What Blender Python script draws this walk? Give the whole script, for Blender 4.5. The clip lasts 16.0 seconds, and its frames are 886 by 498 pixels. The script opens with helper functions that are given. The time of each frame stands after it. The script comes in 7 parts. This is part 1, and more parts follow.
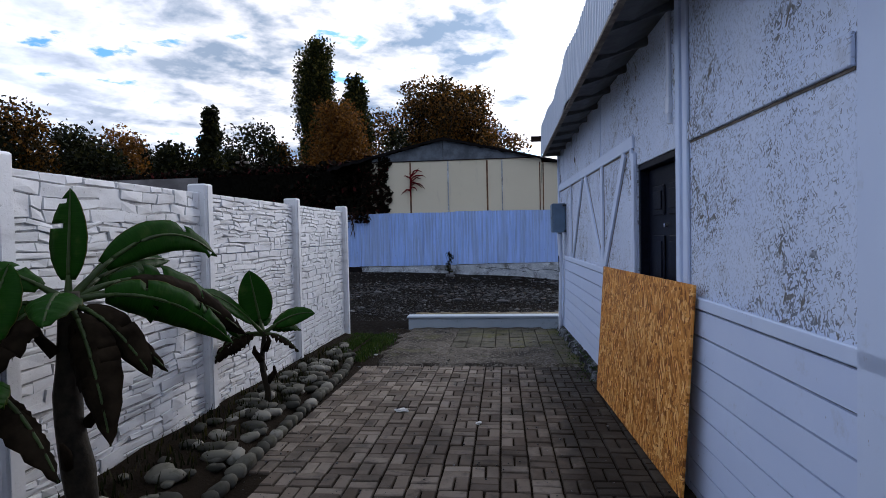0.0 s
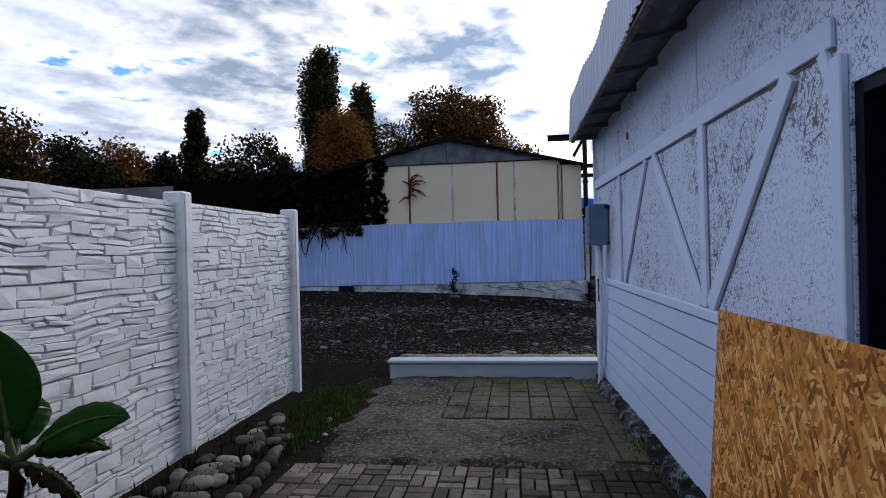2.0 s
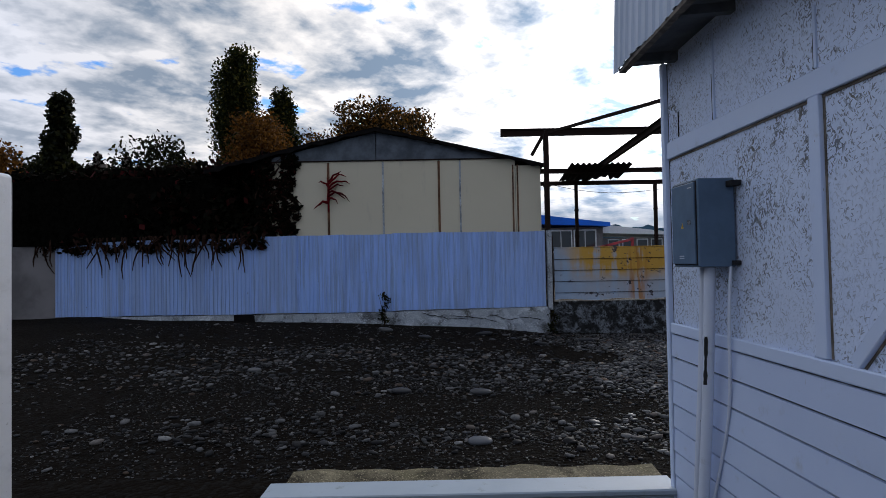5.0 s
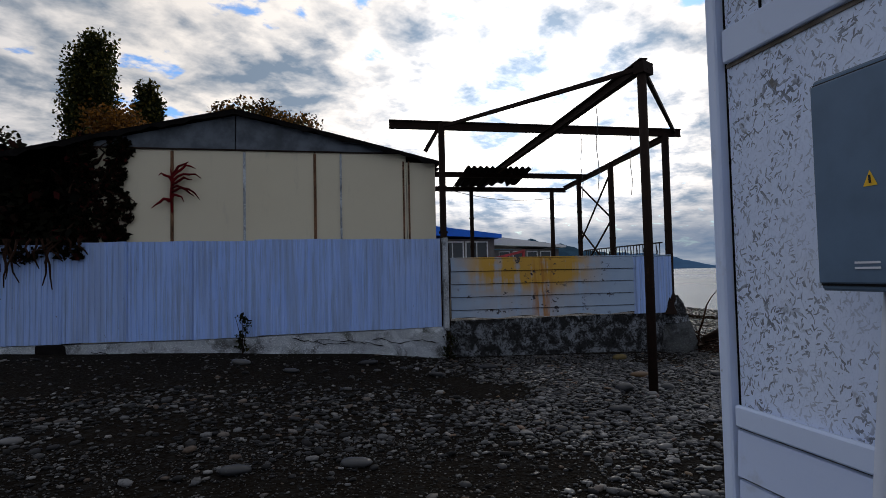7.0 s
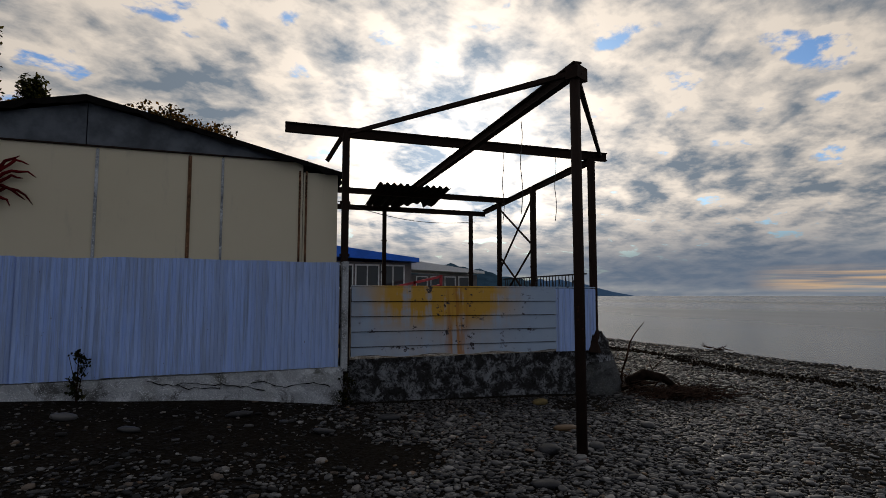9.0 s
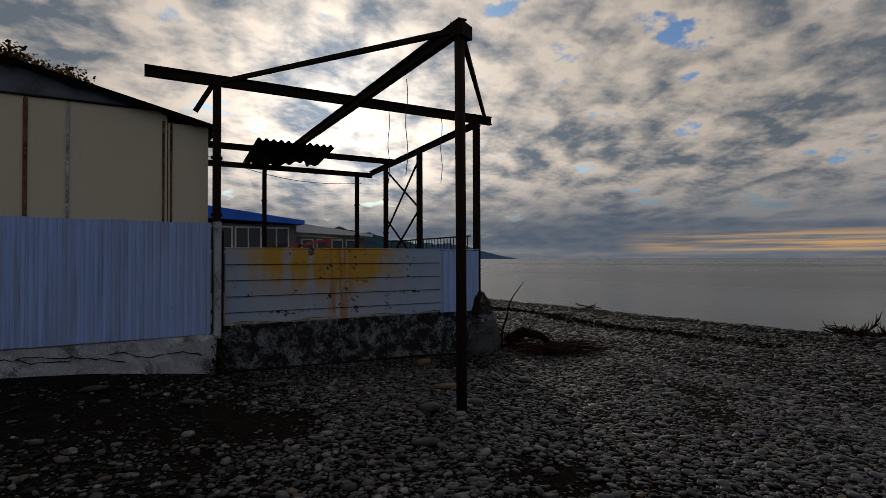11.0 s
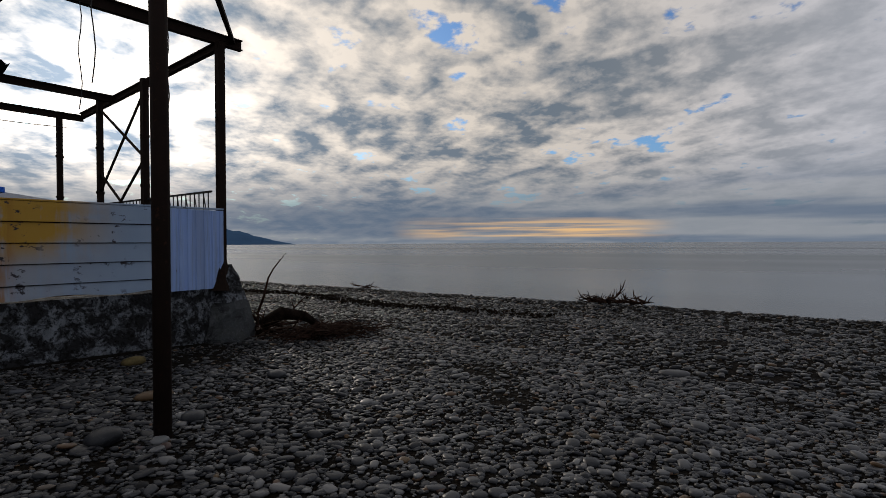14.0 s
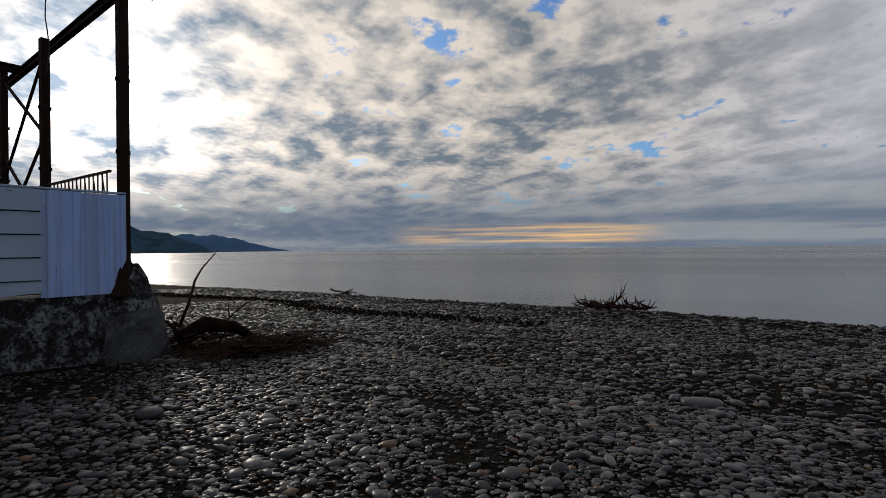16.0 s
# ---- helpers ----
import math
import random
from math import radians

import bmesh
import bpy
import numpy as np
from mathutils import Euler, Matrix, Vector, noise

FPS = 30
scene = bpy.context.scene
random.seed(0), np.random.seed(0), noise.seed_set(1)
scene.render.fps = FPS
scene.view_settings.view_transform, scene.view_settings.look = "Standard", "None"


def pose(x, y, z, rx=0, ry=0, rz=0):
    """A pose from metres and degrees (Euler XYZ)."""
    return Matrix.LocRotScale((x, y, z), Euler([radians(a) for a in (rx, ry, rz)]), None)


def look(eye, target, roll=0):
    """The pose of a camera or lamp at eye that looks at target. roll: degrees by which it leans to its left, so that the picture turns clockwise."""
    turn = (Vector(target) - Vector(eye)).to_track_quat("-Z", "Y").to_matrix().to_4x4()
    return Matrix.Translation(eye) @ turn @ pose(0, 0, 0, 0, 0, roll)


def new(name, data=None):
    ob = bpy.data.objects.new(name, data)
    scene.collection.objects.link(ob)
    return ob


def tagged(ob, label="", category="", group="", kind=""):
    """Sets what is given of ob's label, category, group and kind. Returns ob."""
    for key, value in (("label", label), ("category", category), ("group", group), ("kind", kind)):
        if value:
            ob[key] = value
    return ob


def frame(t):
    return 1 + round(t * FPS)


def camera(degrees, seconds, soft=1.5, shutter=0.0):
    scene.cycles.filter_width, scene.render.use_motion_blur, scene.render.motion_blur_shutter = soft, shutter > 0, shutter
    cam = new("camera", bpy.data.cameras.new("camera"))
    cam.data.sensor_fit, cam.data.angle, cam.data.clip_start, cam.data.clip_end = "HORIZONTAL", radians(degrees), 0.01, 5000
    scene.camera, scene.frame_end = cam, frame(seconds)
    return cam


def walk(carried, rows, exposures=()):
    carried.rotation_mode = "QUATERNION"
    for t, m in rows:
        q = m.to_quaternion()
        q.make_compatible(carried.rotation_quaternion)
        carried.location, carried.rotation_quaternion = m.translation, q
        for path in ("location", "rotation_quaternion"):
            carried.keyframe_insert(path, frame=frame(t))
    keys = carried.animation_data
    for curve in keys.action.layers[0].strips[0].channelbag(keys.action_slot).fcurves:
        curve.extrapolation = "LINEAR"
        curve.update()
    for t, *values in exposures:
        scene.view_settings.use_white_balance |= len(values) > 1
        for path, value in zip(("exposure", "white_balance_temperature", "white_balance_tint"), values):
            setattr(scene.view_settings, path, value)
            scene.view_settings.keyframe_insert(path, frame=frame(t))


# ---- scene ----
cam = camera(76.6, 16.0, soft=0.75)
PATH = [
    (0, (0.011, 0.254, 1.577), (-0.202, 2.242, 1.52), -1.2),
    (0.5, (0.056, 0.885, 1.579), (-0.163, 2.873, 1.538), -1.3),
    (1, (0.031, 1.494, 1.583), (-0.202, 3.48, 1.56), -1.2),
    (1.5, (0.036, 2.136, 1.58), (-0.209, 4.121, 1.566), -1.4),
    (2, (-0.036, 2.74, 1.572), (-0.287, 4.724, 1.565), -1.4),
    (2.5, (-0.096, 3.351, 1.571), (-0.332, 5.337, 1.574), -1.4),
    (3, (-0.214, 3.934, 1.573), (-0.436, 5.922, 1.591), -1.3),
    (3.2, (-0.263, 4.13, 1.567), (-0.471, 6.119, 1.58), -1.3),
    (5.3, (-0.489, 6.361, 1.598), (-0.421, 8.359, 1.65), -1.2),
    (5.5, (-0.466, 6.581, 1.596), (-0.355, 8.577, 1.649), -1.3),
    (6, (-0.466, 7.082, 1.572), (-0.23, 9.067, 1.633), -1.2),
    (6.5, (-0.345, 7.564, 1.575), (-0.01, 9.534, 1.654), -1.2),
    (7, (-0.23, 8.009, 1.602), (0.169, 9.967, 1.687), -1.2),
    (7.5, (-0.044, 8.435, 1.589), (0.425, 10.376, 1.696), -1.1),
    (8, (0.116, 8.85, 1.69), (0.687, 10.763, 1.815), -1.1),
    (8.2, (0.199, 9.03, 1.688), (0.787, 10.935, 1.84), -1.0),
    (10.3, (0.456, 9.46, 1.819), (1.329, 11.255, 1.943), 0.0),
    (10.5, (0.476, 9.433, 1.809), (1.384, 11.212, 1.904), -0.3),
    (11, (0.519, 9.469, 1.705), (1.547, 11.185, 1.739), -0.2),
    (11.5, (0.64, 9.599, 1.6), (1.777, 11.244, 1.598), -0.2),
    (12, (0.717, 9.856, 1.374), (1.94, 11.439, 1.355), -0.1),
    (12.5, (0.978, 10.181, 1.356), (2.328, 11.656, 1.321), -0.1),
    (13, (1.221, 10.476, 1.332), (2.696, 11.826, 1.304), -0.2),
    (13.5, (1.595, 10.663, 1.324), (3.15, 11.921, 1.301), -0.2),
    (14, (2.005, 10.857, 1.339), (3.607, 12.054, 1.318), -0.3),
    (14.5, (2.455, 11.073, 1.312), (4.057, 12.27, 1.292), -0.3),
    (15, (2.884, 11.231, 1.267), (4.496, 12.414, 1.247), -0.5),
    (15.5, (3.24, 11.413, 1.199), (4.85, 12.599, 1.193), -0.5),
    (16, (3.706, 11.578, 1.158), (5.317, 12.764, 1.158), -0.6),
]
SUN_AZ, SUN_EL = 21.0, 14.0
walk(cam, [(t, look(eye, target, roll)) for t, eye, target, roll in PATH],
     exposures=[(0.0, 0.92, 5900, 15), (3.2, 0.62, 5900, 14), (5.3, 0.3, 6100, 13), (6.5, 0.16, 6250, 13), (8.2, 0.0, 6850, 13), (10.3, -0.78, 7150, 15), (11.0, -0.82, 7150, 15), (12.5, -0.36, 6850, 13), (16.0, -0.26, 6850, 13)])


# ---- node helpers ----
class Nodes:
    """Short names for building node trees."""

    def __init__(self, tree):
        self.t = tree

    def node(self, kind):
        return self.t.nodes.new(kind)

    def put(self, sock, value):
        if isinstance(value, bpy.types.NodeSocket):
            self.t.links.new(value, sock)
        elif isinstance(value, (tuple, list)) and len(value) == 3 and sock.type == "RGBA":
            sock.default_value = (*value, 1)
        else:
            sock.default_value = value

    def math(self, op, a, b=0.0, c=0.0, clamp=False):
        n = self.node("ShaderNodeMath")
        n.operation, n.use_clamp = op, clamp
        for s, v in zip(n.inputs, (a, b, c)):
            self.put(s, v)
        return n.outputs[0]

    def vmath(self, op, a, b=(0, 0, 0), scale=None):
        n = self.node("ShaderNodeVectorMath")
        n.operation = op
        self.put(n.inputs[0], a)
        self.put(n.inputs[1], b)
        if scale is not None:
            self.put(n.inputs["Scale"], scale)
        return n.outputs["Value"] if op in ("DOT_PRODUCT", "LENGTH") else n.outputs[0]

    def sep(self, v):
        n = self.node("ShaderNodeSeparateXYZ")
        self.put(n.inputs[0], v)
        return n.outputs

    def comb(self, x, y, z):
        n = self.node("ShaderNodeCombineXYZ")
        for s, v in zip(n.inputs, (x, y, z)):
            self.put(s, v)
        return n.outputs[0]

    def mix(self, f, a, b, blend="MIX"):
        n = self.node("ShaderNodeMix")
        n.data_type, n.blend_type, n.clamp_factor = "RGBA", blend, True
        self.put(n.inputs["Factor"], f)
        self.put(n.inputs[6], a)
        self.put(n.inputs[7], b)
        return n.outputs[2]

    def step(self, v, lo, hi, a=0.0, b=1.0):
        n = self.node("ShaderNodeMapRange")
        n.interpolation_type = "SMOOTHSTEP"
        for s, x in zip(n.inputs, (v, lo, hi, a, b)):
            self.put(s, x)
        return n.outputs[0]

    def coord(self, kind="Object"):
        return self.node("ShaderNodeTexCoord").outputs[kind]

    def place(self):
        return self.node("ShaderNodeNewGeometry").outputs["Position"]

    def island(self):
        return self.node("ShaderNodeNewGeometry").outputs["Random Per Island"]

    def rand(self):
        return self.node("ShaderNodeObjectInfo").outputs["Random"]

    def scaled(self, v, s, rot=(0, 0, 0)):
        if any(rot):
            turn = self.node("ShaderNodeMapping")
            self.put(turn.inputs["Vector"], v)
            turn.inputs["Rotation"].default_value = rot
            v = turn.outputs[0]
        n = self.node("ShaderNodeMapping")
        self.put(n.inputs["Vector"], v)
        n.inputs["Scale"].default_value = s if isinstance(s, (tuple, list)) else (s, s, s)
        return n.outputs[0]

    def noise(self, v, scale=5.0, detail=4.0, rough=0.55, dist=0.0):
        n = self.node("ShaderNodeTexNoise")
        self.put(n.inputs["Vector"], v)
        n.inputs["Scale"].default_value, n.inputs["Detail"].default_value = scale, detail
        n.inputs["Roughness"].default_value, n.inputs["Distortion"].default_value = rough, dist
        return n.outputs["Fac"]

    def voro(self, v, scale=5.0, feature="F1", out="Distance"):
        n = self.node("ShaderNodeTexVoronoi")
        n.feature = feature
        self.put(n.inputs["Vector"], v)
        n.inputs["Scale"].default_value = scale
        return n.outputs[out]

    def ramp(self, f, stops):
        n = self.node("ShaderNodeValToRGB")
        self.put(n.inputs[0], f)
        e = n.color_ramp.elements
        while len(e) < len(stops):
            e.new(0.5)
        for el, (pos, col) in zip(e, stops):
            el.position, el.color = pos, (*col, 1)
        return n.outputs[0]


def material(name, build, bump=0.0, distance=0.01):
    """A Principled material: build(N) gives a dict of inputs, with 'height' for the relief."""
    m = bpy.data.materials.new(name)
    m.use_nodes = True
    n = Nodes(m.node_tree)
    bsdf = m.node_tree.nodes["Principled BSDF"]
    got = build(n)
    bsdf.inputs["Specular IOR Level"].default_value = got.pop("gloss", 0.25)
    thin = got.pop("thin", 0.0)
    height = got.pop("height", None)
    for key, value in got.items():
        n.put(bsdf.inputs[key], value)
    if height is not None and bump:
        b = n.node("ShaderNodeBump")
        b.inputs["Strength"].default_value, b.inputs["Distance"].default_value = bump, distance
        n.put(b.inputs["Height"], height)
        n.put(bsdf.inputs["Normal"], b.outputs[0])
    if thin:
        # light that comes through a leaf
        glow = n.node("ShaderNodeBsdfTranslucent")
        n.put(glow.inputs["Color"], got["Base Color"])
        both = n.node("ShaderNodeMixShader")
        both.inputs[0].default_value = thin
        n.put(both.inputs[1], bsdf.outputs[0])
        n.put(both.inputs[2], glow.outputs[0])
        n.put(m.node_tree.nodes["Material Output"].inputs["Surface"], both.outputs[0])
    return m


# ---- world: broken cloud with the low sun behind it ----
def make_world():
    world = bpy.data.worlds.new("sky")
    scene.world = world
    world.use_nodes = True
    n = Nodes(world.node_tree)
    back = world.node_tree.nodes["Background"]
    d = n.coord("Generated")
    x, y, z = n.sep(d)
    sky = n.node("ShaderNodeTexSky")
    sky.sky_type, sky.sun_disc = "NISHITA", False
    sky.sun_elevation, sky.sun_rotation = radians(SUN_EL), radians(SUN_AZ)
    blue = n.mix(1.0, sky.outputs[0], (0.055, 0.095, 0.155), "MULTIPLY")
    el, az = radians(SUN_EL), radians(SUN_AZ)
    sun = (math.sin(az) * math.cos(el), math.cos(az) * math.cos(el), math.sin(el))
    g = n.math("MAXIMUM", n.vmath("DOT_PRODUCT", d, sun), 0.0)
    g40, g6 = n.math("POWER", g, 60.0), n.math("POWER", g, 7.0)
    up = n.math("MAXIMUM", z, 0.0)
    inv = n.math("DIVIDE", 1.0, n.math("ADD", up, 0.19))
    p = n.comb(n.math("MULTIPLY", x, inv), n.math("MULTIPLY", y, inv), 0.0)
    # rolls of cloud lying across the wind, and the same field seen a step nearer the sun
    wind = n.scaled(p, (1.0, 1.1, 1.0), (0, 0, radians(-35)))
    big = n.noise(wind, 1.3, 3.0, 0.5, 0.1)
    mid = n.noise(n.vmath("ADD", wind, (7.3, 2.1, 0.4)), 6.2, 8.0, 0.56, 0.15)
    step_sun = n.scaled(n.vmath("ADD", p, (0.055 * math.sin(az), 0.055 * math.cos(az), 0.0)), (1.0, 1.1, 1.0), (0, 0, radians(-35)))
    mid_sun = n.noise(n.vmath("ADD", step_sun, (7.3, 2.1, 0.4)), 6.2, 8.0, 0.56, 0.15)
    curl = n.vmath("SCALE", n.comb(n.noise(p, 6.0, 3.0), n.noise(n.vmath("ADD", p, (3, 9, 1)), 6.0, 3.0), 0.0), scale=0.16)
    puff = n.math("SUBTRACT", 0.92, n.voro(n.vmath("ADD", wind, curl), 4.6))
    cov = n.math("ADD", n.math("MULTIPLY", big, 0.34), n.math("ADD", n.math("MULTIPLY", mid, 0.56), n.math("MULTIPLY", puff, 0.10)))
    rim = n.math("MULTIPLY", n.math("SUBTRACT", mid, mid_sun), 2.4)
    mask = n.step(cov, 0.36, 0.42)
    thick = n.math("SUBTRACT", n.step(cov, 0.42, 0.58), rim, clamp=True)
    lit = n.math("ADD", 0.66, n.math("ADD", n.math("MULTIPLY", g40, 1.5), n.math("MULTIPLY", g6, 0.5)))
    bright = n.mix(n.step(g, 0.3, 0.85), (0.90, 0.96, 1.08), (1.06, 1.0, 0.91))
    bright = n.vmath("SCALE", bright, scale=lit)
    shade = n.math("ADD", 0.215, n.math("ADD", n.math("MULTIPLY", g40, 0.45), n.math("MULTIPLY", g6, 0.14)))
    dark = n.vmath("SCALE", (0.73, 0.96, 1.23), scale=shade)
    # away from the sun the undersides are lighter
    cloud = n.mix(n.math("MULTIPLY", thick, n.step(g, 0.25, 0.78, 0.34, 1.0)), bright, dark)
    col = n.mix(mask, blue, cloud)
    # the unseen sky away from the sun is dimmed to deepen ground shade
    col = n.vmath("SCALE", col, scale=n.step(n.vmath("DOT_PRODUCT", d, sun), -0.45, 0.45, 0.66, 1.0))
    # layered haze near the horizon with a lit gap in it
    layer = n.noise(n.comb(n.math("MULTIPLY", x, 2.2), n.math("MULTIPLY", y, 2.2), n.math("MULTIPLY", z, 34.0)), 1.0, 4.0, 0.5)
    haze = n.mix(n.step(layer, 0.38, 0.62), (0.13, 0.19, 0.28), (0.29, 0.335, 0.39))
    col = n.mix(n.step(z, 0.04, 0.17, 0.92, 0.0), col, haze)
    seaward = n.vmath("DOT_PRODUCT", d, (math.sin(radians(62)), math.cos(radians(62)), 0.0))
    gap = n.math("MULTIPLY", n.step(z, 0.004, 0.016), n.step(z, 0.05, 0.026))
    gap = n.math("MULTIPLY", gap, n.step(seaward, 0.968, 0.996))
    streak = n.noise(n.comb(n.math("MULTIPLY", x, 3.0), n.math("MULTIPLY", y, 3.0), n.math("MULTIPLY", z, 95.0)), 1.0, 3.0, 0.55)
    gap = n.math("MULTIPLY", gap, n.step(streak, 0.36, 0.58))
    col = n.mix(gap, col, (0.95, 0.62, 0.30))
    col = n.mix(n.step(z, -0.02, 0.0), (0.16, 0.18, 0.21), col)
    n.put(back.inputs["Color"], col)
    back.inputs["Strength"].default_value = 1.0


make_world()
sun_data = bpy.data.lights.new("sun", "SUN")
sun_data.energy, sun_data.angle, sun_data.color = 1.2, radians(12), (1.0, 0.93, 0.82)
sun_ob = new("sun", sun_data)
sun_ob.matrix_world = look((math.sin(radians(SUN_AZ)) * 50, math.cos(radians(SUN_AZ)) * 50, 50 * math.tan(radians(SUN_EL))), (0, 0, 0))


# ---- materials ----
def flakes(n, v, scale, lo):
    """Masks of short strands lying at several angles."""
    out = None
    for i, rot in enumerate((0.3, 1.2, 2.2)):
        for axes in ((1.0, 3.6),):
            q = n.scaled(v, (scale * axes[0], scale * axes[0], scale * axes[1]), (rot, 0, 0))
            r = n.voro(n.vmath("ADD", q, (i * 3.1, 0, i)), 1.0, "F1", "Color")
            s = n.step(n.sep(r)[0], lo, lo + 0.02)
            out = s if out is None else n.math("MAXIMUM", out, s)
    return out


def m_wall(n):
    v = n.coord()
    patch = n.noise(v, 1.3, 3.0, 0.6)
    wob = n.vmath("ADD", v, n.vmath("SCALE", n.comb(n.noise(v, 40.0, 2.0), n.noise(v, 47.0, 2.0), n.noise(v, 53.0, 2.0)), scale=0.012))
    worn = n.math("ADD", n.math("MULTIPLY", patch, 0.6), n.math("MULTIPLY", n.noise(v, 7.0, 4.0, 0.6), 0.4))
    fine = n.math("MULTIPLY", flakes(n, wob, 60.0, 0.925), n.step(worn, 0.42, 0.56, 0.3, 1.0))
    dense = n.math("MULTIPLY", flakes(n, n.vmath("ADD", wob, (0.3, 0.7, 0.2)), 34.0, 0.89), n.step(worn, 0.52, 0.585))
    bald = n.math("MULTIPLY", flakes(n, wob, 19.0, 0.965), n.step(worn, 0.53, 0.58))
    spots = n.math("MAXIMUM", fine, dense)
    rel = None
    for i, rot in enumerate((0.3, 1.25, 2.3)):
        one = n.sep(n.voro(n.vmath("ADD", n.scaled(wob, (26, 26, 88), (rot, 0, 0)), (i * 2.0, 0, i)), 1.0, "F1", "Color"))[0]
        rel = one if rel is None else n.math("ADD", rel, one)
    base = n.mix(n.noise(v, 3.0, 4.0), (0.62, 0.72, 0.95), (0.74, 0.82, 0.97))
    bare = n.mix(n.noise(v, 30.0), (0.035, 0.04, 0.055), (0.13, 0.135, 0.16))
    wood = n.mix(n.noise(n.scaled(v, (40, 40, 150)), 1.0, 3.0), (0.10, 0.10, 0.108), (0.25, 0.242, 0.236))
    low = n.math("MULTIPLY", n.step(n.noise(v, 2.1, 5.0, 0.7), 0.6, 0.72), 0.35)
    base = n.mix(low, base, (0.42, 0.43, 0.46))
    c = n.mix(n.math("MULTIPLY", spots, 0.8), base, bare)
    c = n.mix(bald, c, wood)
    return {"Base Color": c, "Roughness": 0.62,
            "height": n.math("SUBTRACT", n.math("MULTIPLY", rel, 0.6), n.math("MULTIPLY", n.math("MAXIMUM", spots, bald), 0.8))}


def m_paint(a, b, rough=0.55, dirt=(0.35, 0.36, 0.38), amount=0.4):
    def build(n):
        v = n.coord()
        c = n.mix(n.noise(v, 2.5, 5.0), a, b)
        c = n.mix(n.math("MULTIPLY", n.step(n.noise(v, 6.0, 6.0, 0.7), 0.58, 0.75), amount), c, dirt)
        chips = n.step(n.noise(n.scaled(v, (60, 60, 25)), 1.0, 3.0, 0.6), 0.72, 0.75)
        c = n.mix(n.math("MULTIPLY", chips, 0.7), c, (0.2, 0.18, 0.17))
        c = n.mix(n.math("MULTIPLY", n.rand(), 0.12), c, dirt)
        return {"Base Color": c, "Roughness": rough, "height": n.noise(v, 40.0, 4.0)}
    return build


def m_stone_white(n):
    v = n.place()
    c = n.mix(n.noise(v, 5.0, 5.0), (0.62, 0.63, 0.66), (0.78, 0.78, 0.78))
    c = n.mix(n.math("MULTIPLY", n.step(n.noise(n.scaled(v, (1.2, 1.2, 3.0)), 1.6, 5.0, 0.65), 0.5, 0.72), 0.5), c, (0.36, 0.36, 0.36))
    c = n.mix(n.step(n.noise(v, 45.0, 3.0), 0.66, 0.72, 0.0, 0.5), c, (0.3, 0.29, 0.28))
    return {"Base Color": c, "Roughness": 0.8, "height": n.noise(v, 28.0, 6.0, 0.62)}


def m_paver(n):
    v = n.place()
    r = n.math("FRACT", n.math("ADD", n.rand(), n.math("MULTIPLY", n.island(), 3.7)))
    c = n.ramp(r, [(0.0, (0.066, 0.049, 0.036)), (0.35, (0.118, 0.092, 0.070)), (0.7, (0.165, 0.133, 0.104)), (1.0, (0.22, 0.182, 0.145))])
    c = n.mix(n.step(n.noise(v, 1.6, 5.0, 0.65), 0.48, 0.66, 0.0, 0.6), c, (0.03, 0.025, 0.020))
    c = n.mix(n.math("MULTIPLY", n.step(n.noise(v, 9.0, 5.0, 0.7), 0.5, 0.7), 0.6), c, (0.03, 0.027, 0.024))
    # a darker strip along the wall, its edge broken by noise
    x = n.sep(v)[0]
    darker = n.step(n.math("ADD", x, n.math("MULTIPLY", n.noise(v, 2.6, 5.0, 0.65), 0.9)), 0.62, 0.98, 0.0, 0.88)
    c = n.mix(darker, c, (0.014, 0.011, 0.008))
    return {"Base Color": c, "Roughness": n.step(n.noise(v, 4.0), 0.3, 0.7, 0.6, 0.9), "gloss": 0.15, "height": n.noise(v, 60.0, 5.0, 0.65)}


def m_concrete(a, b, moss=0.0, dark=(0.05, 0.05, 0.045), spread=0.5):
    def build(n):
        v = n.place()
        c = n.mix(n.noise(v, 6.0, 6.0, 0.6), a, b)
        c = n.mix(n.math("MULTIPLY", n.step(n.noise(v, 2.3, 7.0, 0.72, 0.4), 0.6 - spread * 0.2, 0.74 - spread * 0.16), 0.85), c, dark)
        c = n.mix(n.step(n.noise(n.vmath("ADD", v, (2, 8, 3)), 1.9, 8.0, 0.7), 0.56, 0.63, 0.0, 0.7), c, tuple(k * 1.5 for k in b))
        c = n.mix(n.math("MULTIPLY", n.step(n.noise(n.vmath("ADD", v, (9, 3, 1)), 2.4, 4.0), 0.5, 0.68), moss), c, (0.085, 0.085, 0.028))
        c = n.mix(n.step(n.noise(v, 55.0, 4.0, 0.7), 0.5, 0.68, 0.0, 0.6), c, tuple(k * 0.4 for k in a))
        c = n.mix(n.step(n.noise(n.vmath("ADD", v, (5, 1, 0)), 80.0, 2.0), 0.58, 0.66, 0.0, 0.7), c, tuple(k * 1.9 for k in b))
        return {"Base Color": c, "Roughness": 0.9, "gloss": 0.08, "height": n.noise(v, 25.0, 8.0, 0.7)}
    return build


